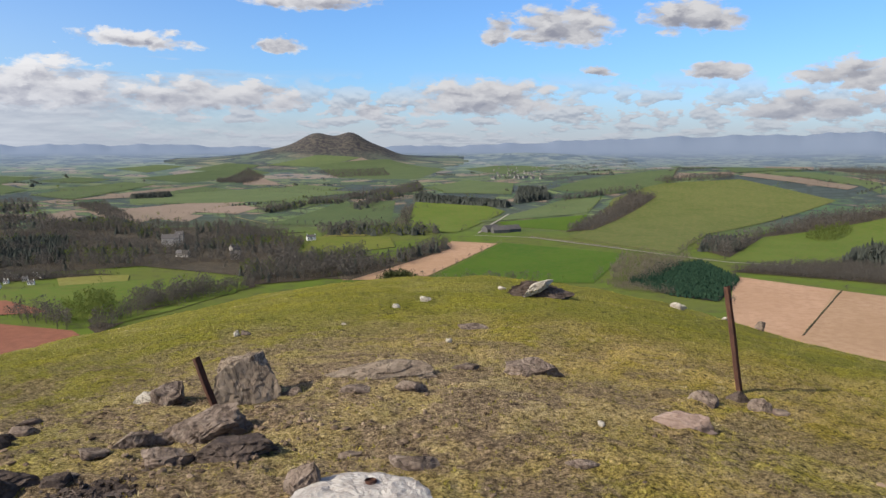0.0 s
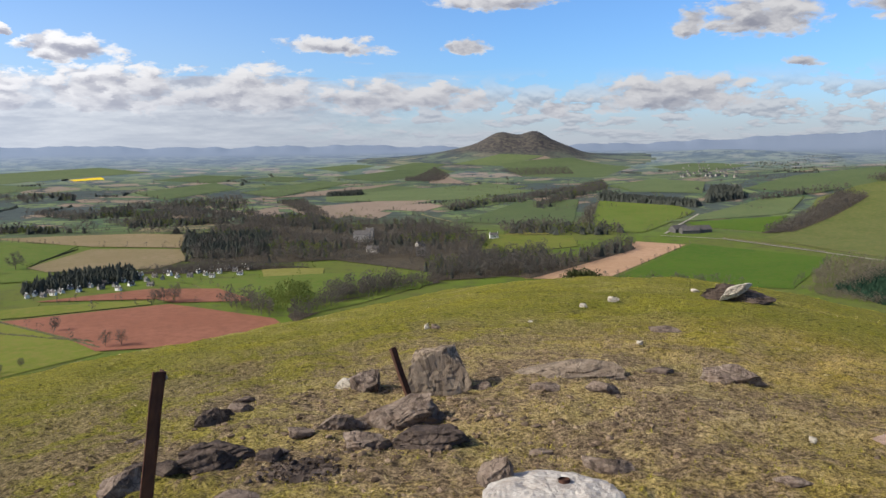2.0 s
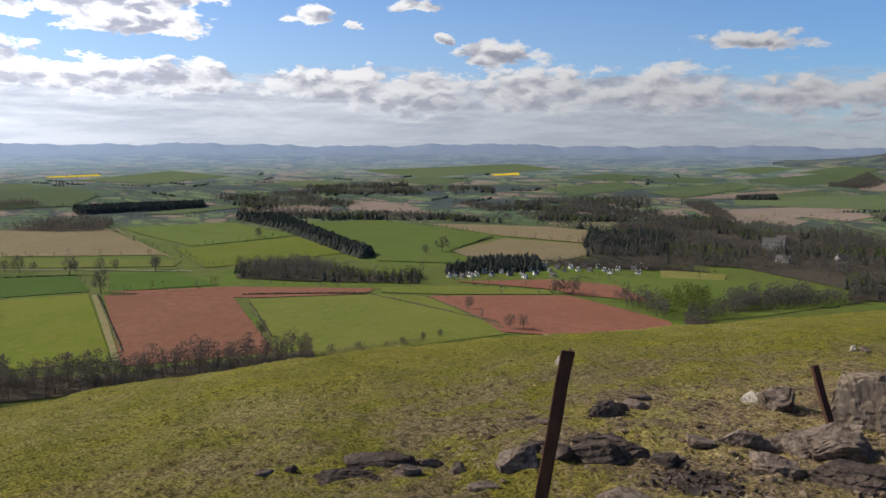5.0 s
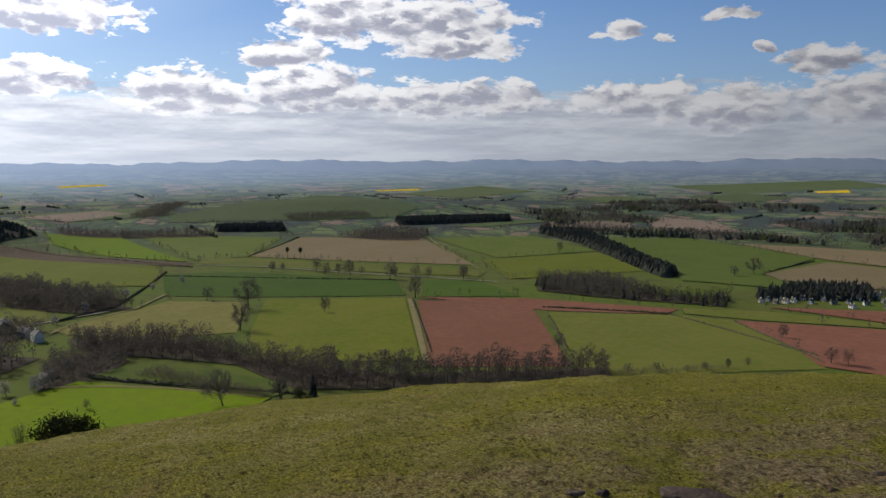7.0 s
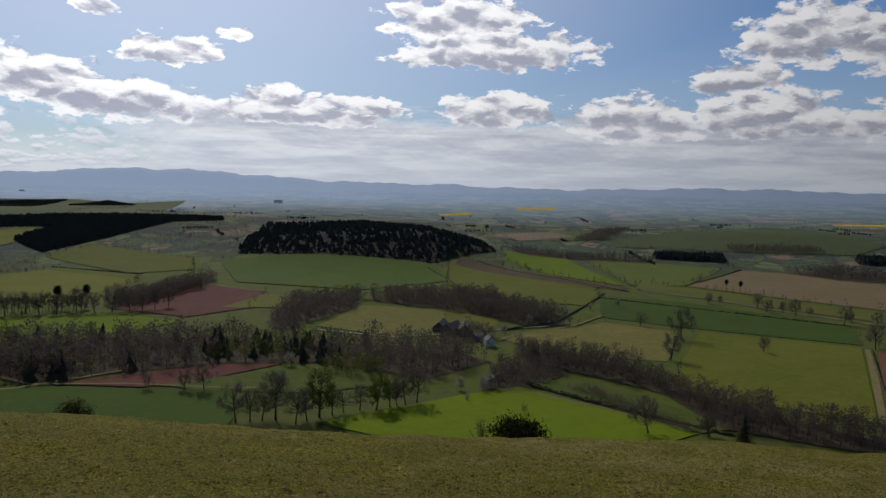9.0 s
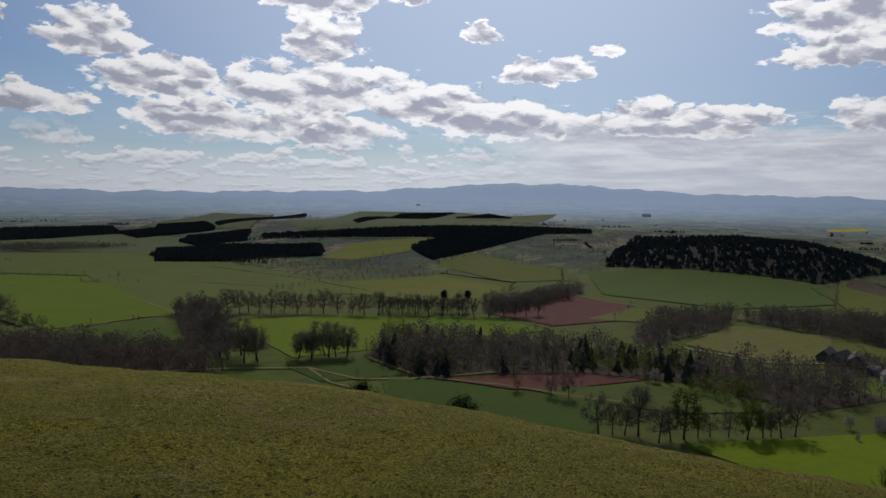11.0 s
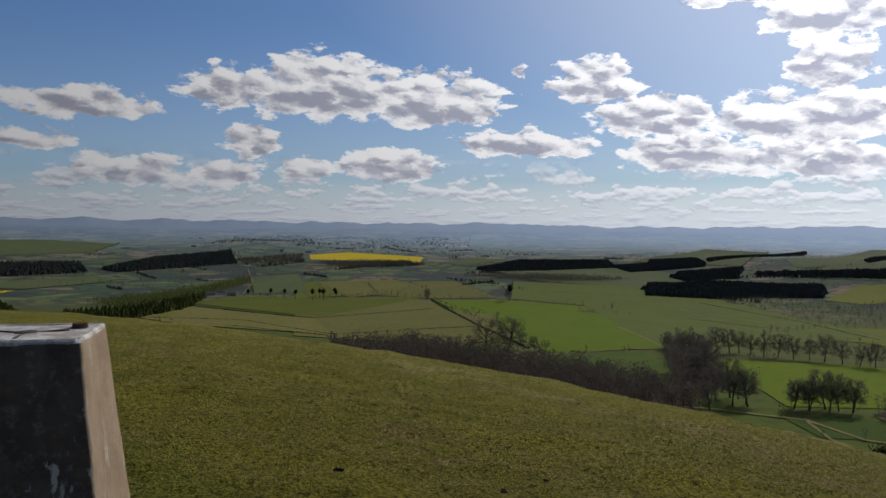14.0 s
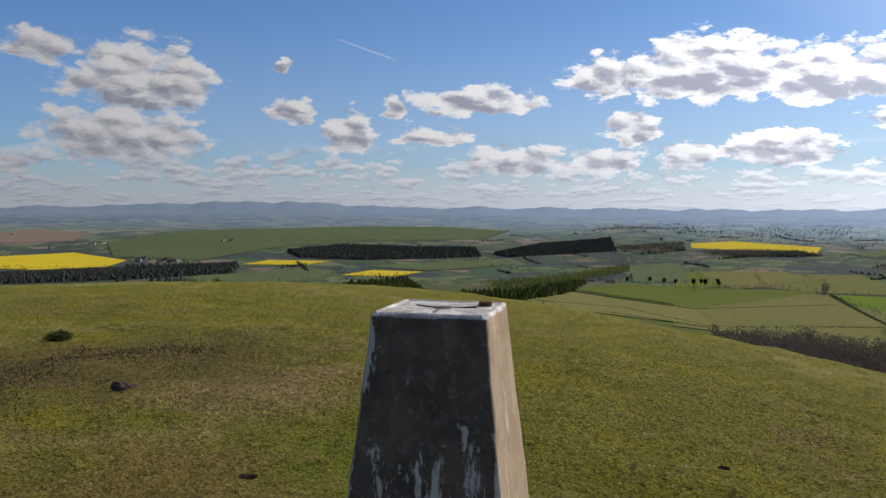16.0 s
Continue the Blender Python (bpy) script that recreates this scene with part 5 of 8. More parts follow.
field("red", (-808, 363), (-741, 469), (-611, 568), (-595, 539), (-666, 448))
field("pasture", (-662, 442), (-585, 544), (-524, 581), (-380, 498), (-411, 422), (-434, 348), (-480, 343))
field("olive", (-863, 201), (-808, 346), (-542, 246), (-604, 126), (-703, 149))
field("track", (-800, 346), (-797, 352), (-539, 251), (-542, 247))
field("crop", (-1112, 120), (-1086, 222), (-942, 390), (-822, 353), (-888, 181), (-931, 102))
field("crop", (-927, 423), (-886, 486), (-759, 468), (-805, 368))
field("drab", (-790, -13), (-865, 71), (-896, 103), (-854, 179), (-708, 138), (-722, 58), (-763, 1))
field("tilled", (-1265, 270), (-1514, 425), (-1405, 643), (-1035, 558), (-1163, 387))
field("lush", (-1398, 662), (-1357, 876), (-1109, 843), (-1102, 636))
field("olive", (-1086, 598), (-1087, 829), (-864, 749), (-884, 527))
field("bright", (-1683, -33), (-1731, 94), (-1238, 169), (-1352, 72), (-1546, -18))
field("lush", (-1658, 142), (-1611, 276), (-1530, 392), (-1266, 269), (-1249, 180))
field("soil", (-1486, -109), (-1477, -52), (-1212, 177), (-1177, 160), (-1410, -105))
field("olive", (-1425, -121), (-1382, -41), (-1152, 126), (-1007, 97), (-1125, -98))
field("pasture", (-1283, 194), (-1243, 264), (-1081, 448), (-971, 544), (-924, 507), (-1053, 350), (-1203, 182))
field("pasture", (-943, -83), (-909, -19), (-834, -16), (-842, -75))
field("pasture", (-2057, 244), (-2204, 441), (-2661, 806), (-2546, 931), (-1924, 864), (-1784, 740), (-1803, 545), (-1912, 226))
field("pasture", (-2261, -113), (-2351, 264), (-2085, 261), (-2024, 14))
field("stubble", (-2176, -97), (-2288, 99), (-2158, 157), (-2024, 14))
field("pasture", (-1590, 798), (-1710, 1138), (-1633, 1138), (-1551, 850))
field("stubble", (-1598, 1051), (-1619, 1268), (-1402, 1162), (-1477, 999))
field("stubble", (-1548, 1336), (-1454, 1415), (-1208, 1287), (-1409, 1234))
field("pasture", (-2591, 1076), (-2826, 1549), (-2462, 1587), (-2321, 1207))
field("bluecrop", (-2457, 2204), (-2166, 2896), (-1830, 2754), (-1993, 2091))
field("yellow", (-2792, 1067), (-2803, 1259), (-2720, 1234), (-2735, 1067))
field("yellow", (-1888, 2353), (-1846, 2471), (-1774, 2390), (-1825, 2302))
field("bright", (-484, -124), (-566, -39), (-600, 6), (-500, 118), (-460, 75), (-448, -1), (-458, -69))
field("lush", (-609, 12), (-638, 52), (-516, 151), (-502, 121))
field("lush", (-555, -263), (-616, -196), (-642, -126), (-592, -94), (-555, -143), (-546, -229))
field("redsoil", (-540, -339), (-626, -248), (-639, -194), (-584, -231), (-546, -272))
field("crop", (-524, -376), (-540, -256), (-510, -184), (-463, -176), (-437, -314))
field("bright", (-777, -556), (-841, -459), (-798, -358), (-732, -429), (-697, -499))
field("redsoil", (-874, -466), (-1124, -480), (-1063, -347), (-913, -319), (-837, -364))
field("pasture", (-911, -352), (-1035, -338), (-1019, -271), (-925, -253))
field("crop", (-1409, -547), (-1440, -405), (-1413, -271), (-1394, -143), (-1228, -99), (-1097, -218), (-1155, -422))
field("olive", (-1430, -899), (-1602, -910), (-1449, -607), (-1300, -535), (-1259, -676))
field("olive", (-1127, -805), (-1286, -782), (-1192, -584), (-953, -535), (-977, -698))
field("olive", (-1346, -136), (-1464, -87), (-1198, 127), (-1018, 66), (-1043, -15))
field("drab", (-812, -209), (-959, -190), (-942, -54), (-860, -17), (-809, -34), (-775, -118))
field("pasture", (-1999, -1439), (-2925, -1567), (-3183, -1382), (-2072, -1045), (-1828, -1317))
field("yellow", (-2977, -299), (-3118, -189), (-3022, -172), (-2905, -281))
field("yellow", (-3364, -12), (-3448, 160), (-3367, 168), (-3289, 1))
field("bright", (-610, -1450), (-738, -1376), (-822, -1230), (-635, -771), (-477, -783))
field("lush", (-939, -1721), (-1195, -1451), (-1093, -1022), (-1023, -759), (-629, -763), (-827, -1238), (-757, -1399))
field("soil", (-759, -1163), (-864, -1181), (-939, -1157), (-814, -1080))
field("crop", (-445, -766), (-584, -752), (-514, -584), (-473, -582), (-427, -659))
field("bright", (-631, -686), (-765, -600), (-833, -422), (-810, -356), (-697, -406), (-528, -486), (-566, -560))
field("crop", (-497, -464), (-560, -432), (-535, -367), (-475, -406))
field("crop", (-502, -366), (-534, -356), (-550, -201), (-484, -177), (-467, -251), (-457, -328))
field("drab", (-288, -1272), (-546, -1497), (-601, -1446), (-509, -919), (-401, -869), (-232, -1029))
field("drab", (-602, -1853), (-817, -1799), (-742, -1428), (-620, -1467), (-531, -1573))
field("olive", (-429, -1887), (-592, -1860), (-541, -1577), (-358, -1577))
field("olive", (-860, -839), (-1011, -866), (-1245, -785), (-1163, -591), (-926, -549), (-935, -734))
field("olive", (-1393, -878), (-1580, -883), (-1429, -608), (-1304, -554), (-1233, -627))
field("olive", (-1330, -1141), (-1565, -1249), (-1761, -1129), (-1542, -1048), (-1346, -1058))
field("pasture", (-1520, -1529), (-1783, -1487), (-1997, -1100), (-1722, -1136))
field("pasture", (-1884, -1763), (-2780, -2157), (-3049, -1787), (-2899, -1455), (-1994, -1204), (-1699, -1545))
field("pasture", (-1028, -1979), (-1389, -1926), (-1431, -1439), (-1159, -1449), (-1002, -1696))
field("pasture", (-1530, -2029), (-2239, -2491), (-2347, -2261), (-1638, -1671))
field("pasture", (-1026, -2339), (-1195, -2458), (-1262, -2352), (-1042, -2218))
field("yellow", (1359, -1935), (1173, -2116), (927, -1925), (909, -1787), (1029, -1689), (1200, -1708))
field("yellow", (621, -1890), (580, -2007), (421, -2030), (468, -1915))
field("yellow", (339, -1708), (286, -1837), (164, -1820), (215, -1700))
field("yellow", (-662, -2696), (-832, -2779), (-1032, -2542), (-948, -2374), (-632, -2552))
field("bluecrop", (1213, -2387), (1066, -3199), (304, -3676), (-59, -3260), (29, -2791), (476, -2574), (665, -2303), (754, -1952), (1010, -2017))
field("stubble", (1824, -2659), (1804, -2968), (1496, -2818), (1350, -2437), (1608, -2343))
field("pasture", (670, -1636), (423, -1846), (358, -1794), (361, -1624), (513, -1469))
field("drab", (-52, -1289), (-132, -1458), (-305, -1206), (-283, -1021), (-108, -1195))
field("olive", (-148, -1502), (-259, -1610), (-415, -1558), (-622, -1515), (-319, -1230))
field("drab", (-320, -1194), (-560, -1298), (-598, -1149), (-531, -1020), (-284, -1007))
field("pasture", (-291, -1660), (-343, -2027), (-484, -2096), (-412, -1673))
field("drab", (-466, -1894), (-681, -1881), (-688, -1671), (-464, -1542))
field("pasture", (331, -1940), (22, -2176), (-38, -2039), (153, -1852))
field("bluecrop", (1133, -1649), (999, -1640), (857, -1612), (1058, -1538))
field("bluecrop", (-1313, 2522), (-1266, 2695), (-1119, 2667), (-1138, 2497))
field("bluecrop", (-993, 3048), (-911, 3308), (-754, 3243), (-792, 3028))
field("bluecrop", (-731, 3246), (-553, 3443), (-359, 3471), (-518, 3222))
field("crop", (-1287, 3070), (-1186, 3280), (-1042, 3200), (-1100, 2923))
field("bluecrop", (-1161, 2324), (-1108, 2430), (-977, 2407), (-1021, 2236))
field("stubble", (-456, 3274), (-359, 3471), (-278, 3399), (-369, 3133))
field("tilled", (-623, 1615), (-593, 1695), (-505, 1649), (-505, 1539))
field("bluecrop", (85, 3305), (301, 3624), (471, 3357), (227, 2735))
field("crop", (878, 3651), (1115, 3936), (1280, 3757), (1012, 3397))
field("bluecrop", (-2164, 1525), (-2179, 1730), (-2017, 1765), (-1979, 1570))
field("crop", (-2040, 1900), (-1992, 2138), (-1750, 2092), (-1754, 1881))
field("bluecrop", (-1591, 2398), (-1574, 2695), (-1361, 2669), (-1352, 2392))
field("crop", (-864, 2223), (-770, 2487), (-626, 2371), (-675, 2079))
field("pasture", (-446, 1794), (-351, 1971), (-257, 1873), (-309, 1740))
field("stubble", (-555, 1712), (-486, 1844), (-415, 1773), (-439, 1667))
field("bluecrop", (-545, 2322), (-465, 2603), (-305, 2446), (-359, 2179))
hedge_line(0.9, (295, 629), (428, 829))
hedge_line(1.2, (-1365, -153), (-1259, -110), (-1084, -64))
hedge_line(1.3, (-610, 11), (-575, 51), (-544, 88))
hedge_line(1.3, (-827, -9), (-880, 47), (-1010, 91), (-1132, 128))
hedge_line(1.0, (-1477, -70), (-1315, 67), (-1168, 167))
hedge_line(1.0, (-1281, -798), (-1230, -608))
hedge_line(0.8, (-1066, -1196), (-1045, -941), (-981, -747))
hedge_line(1.3, (-598, -1434), (-512, -1058), (-470, -819))
hedge_line(0.8, (-191, -1380), (-307, -1215), (-542, -1295))
hedge_line(0.8, (-162, -1170), (-276, -1014))
hedge_line(0.8, (-384, -1032), (-507, -1029))
hedge_line(0.7, (-882, -1015), (-923, -882))
hedge_line(1.0, (-1091, 116), (-937, 388))
hedge_line(1.3, (-604, 14), (-538, 89), (-498, 141))
hedge_line(1.2, (-798, 351), (-563, 264))
hedge_line(1.0, (-687, 451), (-595, 546))
hedge_line(1.0, (-644, 431), (-519, 366))
hedge_line(1.2, (-1220, 916), (-1056, 852), (-802, 738))
hedge_line(1.0, (-537, 569), (-392, 510))
hedge_line(1.0, (-1266, 269), (-1525, 425))
hedge_line(1.0, (-681, 461), (-595, 541), (-407, 524))
hedge_line(1.0, (-773, 871), (-825, 1038))
hedge_line(1.0, (-348, 1318), (-243, 1377))
hedge_line(1.2, (147, 1304), (270, 1175))
hedge_line(0.7, (-62, -1298), (-197, -1220), (-283, -1021))
hedge_line(0.7, (-133, -1479), (-307, -1214), (-555, -1306))
hedge_line(1.1, (-610, -1460), (-517, -1066))
hedge_line(0.7, (-283, -1021), (-499, -1027))
lane("road", 7, (53, 1316), (146, 1289), (267, 1163), (330, 1090), (381, 1033), (464, 1002))
lane("road", 6, (136, 1622), (92, 1476), (59, 1339))
lane("road", 6, (-1190, 178), (-1123, 271), (-1025, 357), (-943, 440), (-868, 501))
lane("track", 5, (-774, -13), (-810, 6), (-864, 65), (-948, 109))
lane("track", 5, (-424, -531), (-460, -501), (-505, -445), (-499, -389), (-525, -355), (-590, -308))
lane("track", 4, (-502, -442), (-477, -399), (-474, -370))
lane("track", 5, (-569, -432), (-536, -351), (-552, -288), (-556, -211), (-564, -168))
lane("road", 6, (-791, -204), (-769, -117), (-797, -63), (-828, -17), (-862, 44))
lane("track", 5, (-590, -11), (-579, 19), (-553, 62), (-502, 117))
lane("track", 5, (-470, -773), (-584, -775), (-629, -763), (-666, -858), (-700, -957))
lane("track", 5, (-869, -824), (-959, -1131), (-969, -762))
lane("track", 5, (-381, -2275), (-330, -1905), (-267, -1656), (-214, -1614))
lane("track", 5, (-431, 1616), (-380, 1551), (-335, 1498))
lane("track", 5, (-1124, -453), (-1076, -384), (-1059, -333))
lane("track", 6, (-1401, 654), (-1179, 592), (-986, 541))


# ---- trees ----
def foliage(name, a, b, rough=0.9, through=0.0, vary=1.0):
    m = bpy.data.materials.new(name)
    m.use_nodes = True
    t = m.node_tree
    bs = t.nodes["Principled BSDF"]
    geo = t.nodes.new("ShaderNodeNewGeometry")
    at = t.nodes.new("ShaderNodeTexCoord").outputs["Object"]
    col = mixed(t, calc(t, "MULTIPLY_ADD", geo.outputs["Random Per Island"], vary, 0.5 - 0.5 * vary), a, b)
    col = mixed(t, calc(t, "MULTIPLY", ramp(t, grain(t, at, 0.11, 4), 0.35, 0.65), 0.6), col, tuple(0.55 * (p + q) / 1.6 for p, q in zip(a, b)))
    wire(bs.inputs["Base Color"], col)
    bs.inputs["Roughness"].default_value = rough
    bs.inputs["Specular IOR Level"].default_value = 0.05
    if through:
        # thin twigs and leaves let light through
        tr, mx = t.nodes.new("ShaderNodeBsdfTranslucent"), t.nodes.new("ShaderNodeMixShader")
        wire(tr.inputs["Color"], col)
        mx.inputs[0].default_value = through
        wire(mx.inputs[1], bs.outputs[0])
        wire(mx.inputs[2], tr.outputs[0])
        wire(t.nodes["Material Output"].inputs["Surface"], mx.outputs[0])
    return m


def facing(v, f, n):
    """Faces turned so that they look along the soft normals of the crown."""
    v, f, n = np.asarray(v, float), np.array(f), np.asarray(n, float)
    g = np.cross(v[f[:, 1]] - v[f[:, 0]], v[f[:, 2]] - v[f[:, 0]])
    away = (g * n[f[:, 0]]).sum(1) < 0
    f[away] = f[away][:, ::-1]
    return f


def crown_normals(v, low, flat=0.8):
    """Normals of a rounded crown, from its inside outwards."""
    v = np.asarray(v, float)
    n = (v - np.array([0.0, 0.0, low])) * np.array([1.0, 1.0, flat])
    return n / (np.linalg.norm(n, axis=1)[:, None] + 1e-9)


M_BARK = surface("grey_bark", [(0.085, 0.070, 0.055), (0.060, 0.050, 0.040), (0.110, 0.095, 0.078)], 0.5, 3, 0.95)
LEAVES = {
    "bare": foliage("bare_twigs", (0.112, 0.096, 0.080), (0.172, 0.150, 0.122), through=0.42, vary=0.4),
    "brown": foliage("brown_twigs", (0.108, 0.088, 0.075), (0.160, 0.130, 0.108), through=0.42, vary=0.4),
    "scrub": foliage("scrub_twigs", (0.150, 0.124, 0.088), (0.235, 0.196, 0.142), through=0.35, vary=0.5),
    "budding": foliage("budding_leaves", (0.100, 0.128, 0.030), (0.170, 0.190, 0.050), through=0.45, vary=0.6),
    "conifer": foliage("spruce_needles", (0.085, 0.092, 0.076), (0.118, 0.125, 0.102), through=0.45, vary=0.6),
    "plantation": foliage("young_spruce", (0.022, 0.052, 0.033), (0.040, 0.076, 0.044), through=0.3),
    "pine": foliage("pine_needles", (0.062, 0.076, 0.045), (0.100, 0.116, 0.066), through=0.4),
    "larch": foliage("larch_leaves", (0.110, 0.135, 0.035), (0.165, 0.180, 0.055), through=0.55),
    "blossom": foliage("blossom_sprays", (0.36, 0.33, 0.29), (0.52, 0.49, 0.45), through=0.4, vary=0.5),
    "gorse": foliage("gorse_spines", (0.034, 0.042, 0.016), (0.075, 0.078, 0.030)),
}
TREE_WORDS = {"bare": "bare grey-brown broadleaf tree in early spring", "budding": "broadleaf tree with fresh yellow-green leaves", "blossom": "small thorn tree in white blossom",
              "conifer": "dark green spruce tree", "pine": "Scots pine with a flat dark crown"}
WOOD_WORDS = {"bare": "bare grey-brown broadleaf wood in early spring", "brown": "dense brown leafless wood below the hill", "scrub": "pale leafless scrub and young birch",
              "budding": "young wood just coming into leaf", "conifer": "dense dark spruce plantation", "plantation": "young spruce plantation in rows",
              "pine": "line of dark pines", "larch": "larch wood with fresh light green needles", "mixed": "mixed wood of bare trees and dark firs"}


def rings_along(path, radii, seg):
    """A tapered limb along a path, as points and faces."""
    vs, fs = [], []
    for k, (p, r) in enumerate(zip(path, radii)):
        d = (path[min(k + 1, len(path) - 1)] - path[max(k - 1, 0)]).normalized()
        a = d.orthogonal().normalized()
        b = d.cross(a)
        vs += [p + (a * math.cos(6.2832 * q / seg) + b * math.sin(6.2832 * q / seg)) * r for q in range(seg)]
    for k in range(len(path) - 1):
        for q in range(seg):
            e = (q + 1) % seg
            fs.append((k * seg + q, k * seg + e, (k + 1) * seg + e, (k + 1) * seg + q))
    return vs, fs


def broadleaf(seed, twig=2600, leafy=False, narrow=1.0):
    """Limbs and twigs of a tree one metre high, with a rounded, lobed crown: two point-and-face lists."""
    rng = random.Random(seed)
    wood_v, wood_f, tips = [], [], []

    def limb(path, radii, seg):
        v, f = rings_along(path, radii, seg)
        n = len(wood_v)
        wood_v.extend(v)
        wood_f.extend(tuple(n + i for i in q) for q in f)

    lean = Vector((rng.gauss(0, 0.03), rng.gauss(0, 0.03), 0))
    bole = [Vector((0, 0, -0.02)), Vector((0, 0, 0.1)) + lean * 0.3, Vector((0, 0, 0.28)) + lean, Vector((0, 0, 0.55)) + lean * 2, Vector((0, 0, 0.85)) + lean * 2.4]
    limb(bole, [0.032, 0.022, 0.018, 0.011, 0.004], 6)
    lobes = []
    for k in range(19):
        z = 0.30 + 0.62 * (k + rng.uniform(-0.4, 0.4)) / 18
        wide = 0.31 * narrow * math.sqrt(max(0.05, 1 - ((z - 0.56) / 0.43) ** 2)) * rng.uniform(0.65, 1.1)
        a = k * 2.4 + rng.uniform(-0.5, 0.5)
        lobes.append((Vector((math.cos(a) * wide, math.sin(a) * wide, z)) + lean * 1.6, rng.uniform(0.08, 0.15)))
    for c, size in lobes:
        k = rng.uniform(0.35, 0.62)
        foot = bole[2].lerp(bole[4], max(0.0, (c.z * k - 0.1) / 0.75))
        mid = foot.lerp(c, 0.55) + Vector((rng.gauss(0, 0.015), rng.gauss(0, 0.015), -0.015))
        limb([foot, mid, c], [0.010, 0.006, 0.003], 4)
        for _ in range(5):
            d = Vector((rng.gauss(0, 1), rng.gauss(0, 1), rng.gauss(0.4, 0.8))).normalized()
            end = c + d * size * rng.uniform(0.6, 1.1)
            limb([mid.lerp(c, rng.uniform(0.2, 1.0)), end], [0.0035, 0.0012], 3)
            tips.append((end, d))
        tips.append((c, Vector((c.x, c.y, c.z - 0.4)).normalized()))
    tv, tf = [], []
    for _ in range(twig):
        c, way = rng.choice(tips)
        p = c + Vector((rng.gauss(0, 0.034), rng.gauss(0, 0.034), rng.gauss(0, 0.034)))
        d = (way * 0.8 + Vector((rng.gauss(0, 0.8), rng.gauss(0, 0.8), rng.gauss(0.3, 0.8)))).normalized()
        ln, w = (rng.uniform(0.022, 0.040), rng.uniform(0.009, 0.016)) if leafy else (rng.uniform(0.03, 0.075), rng.uniform(0.0020, 0.0042))
        a = d.orthogonal().normalized() * w
        n = len(tv)
        tv += [p - a, p + a, p + d * ln + a * (0.8 if leafy else 0.25), p + d * ln - a * (0.8 if leafy else 0.25)]
        tf.append((n, n + 1, n + 2, n + 3))
    s = 1.0 / max(v.z for v in tv)
    return [v * s for v in wood_v], wood_f, [v * s for v in tv], tf


def needle_tree(seed, pine=False):
    rng = random.Random(seed)
    bole, bole_f = rings_along([Vector((0, 0, -0.02)), Vector((0.01, 0, 0.5)), Vector((0, 0.01, 0.97))], [0.02, 0.013, 0.003], 6)
    tv, tf = [], []
    tiers = 26
    for k in range(tiers):
        z = (0.55 + 0.42 * k / tiers) if pine else (0.08 + 0.9 * k / tiers)
        reach = (0.20 * math.sin(3.1 * (z - 0.45) / 0.6) + 0.03) if pine else 0.21 * (1.02 - z) ** 0.85
        for q in range(11 if pine else 9):
            a = rng.uniform(0, 6.2832)
            ln = reach * rng.uniform(0.6, 1.15)
            o = Vector((math.cos(a), math.sin(a), 0))
            side = Vector((-o.y, o.x, 0)) * ln * 0.32
            base = Vector((0, 0, z + rng.gauss(0, 0.01)))
            tip = base + o * ln + Vector((0, 0, -0.25 * ln if not pine else 0.25 * ln))
            mid = base + o * ln * 0.55 + Vector((0, 0, 0.02))
            n = len(tv)
            tv += [base, mid + side, tip, mid - side]
            tf.append((n, n + 1, n + 2, n + 3))
    return bole, bole_f, tv, tf


stock = {}


def tree(kind, x, y, tall):
    """One tree with its trunk and crown; alike trees share their meshes."""
    tall *= 1.08
    which = int(abs(x * 7 + y * 13)) % (5 if kind == "bare" else 2)
    place = Matrix.Translation(on_ground(x, y, -0.1)) @ Matrix.Rotation(radians((x * 37 + y * 11) % 360), 4, "Z")
    if (kind, which) in stock:
        first, h0 = stock[kind, which]
        return copy_thing(first, place @ Matrix.Scale(tall / h0, 4))
    seed = which * 17 + len(kind)
    if kind in ("conifer", "pine"):
        bv, bf, tv, tf = needle_tree(seed, kind == "pine")
    else:
        bv, bf, tv, tf = broadleaf(seed, 2800 if kind == "bare" else 2200, kind in ("budding", "blossom"), 0.85 + 0.1 * which)
    th = new("tree")
    th.matrix_world = place @ Matrix.Scale(tall, 4)
    tagged(th, TREE_WORDS[kind], "tree", "trees among the fields")
    for name, v, f, m in (("trunk", bv, bf, M_BARK), ("crown", tv, tf, LEAVES[kind])):
        soft = crown_normals(v, 0.45) if name == "crown" else None
        o = new(name, mesh_of(name, v, f if soft is None else facing(v, f, soft), m, False, soft))
        o.parent = th
    stock[kind, which] = (th, tall)
    return th


tree("bare", -498, 124, 16.1)
tree("conifer", -491, 144, 18.1)
tree("bare", -886, 141, 16.4)
tree("bare", -1126, 774, 19.2)
tree("bare", -762, 841, 25.2)
tree("bare", -763, 806, 15.7)
tree("bare", -1059, 319, 20.1)
tree("bare", -1004, 350, 21.5)
tree("pine", -1227, 322, 16.6)
tree("pine", -1205, 337, 17.6)
tree("bare", -803, 357, 26.7)
tree("bare", -949, 385, 22.8)
tree("bare", -905, 471, 20.6)
tree("bare", -815, 172, 33.9)
tree("bare", -718, 143, 26.2)
tree("bare", -767, 239, 16.3)
tree("bare", -435, 682, 18.1)
tree("bare", -453, 673, 14.9)
tree("bare", -445, 678, 16.5)
tree("bare", -529, 9, 7.2)
tree("bare", -498, 125, 13.9)
tree("pine", -737, -1364, 31.2)
tree("bare", -609, -1478, 20.9)
tree("pine", -379, -1516, 22.0)
tree("pine", -400, -1511, 22.0)
tree("pine", -426, -1514, 19.0)
tree("bare", -400, -798, 45.2)
tree("bare", -424, -790, 45.4)
tree("pine", -866, -533, 25.7)
tree("pine", -882, -507, 25.7)
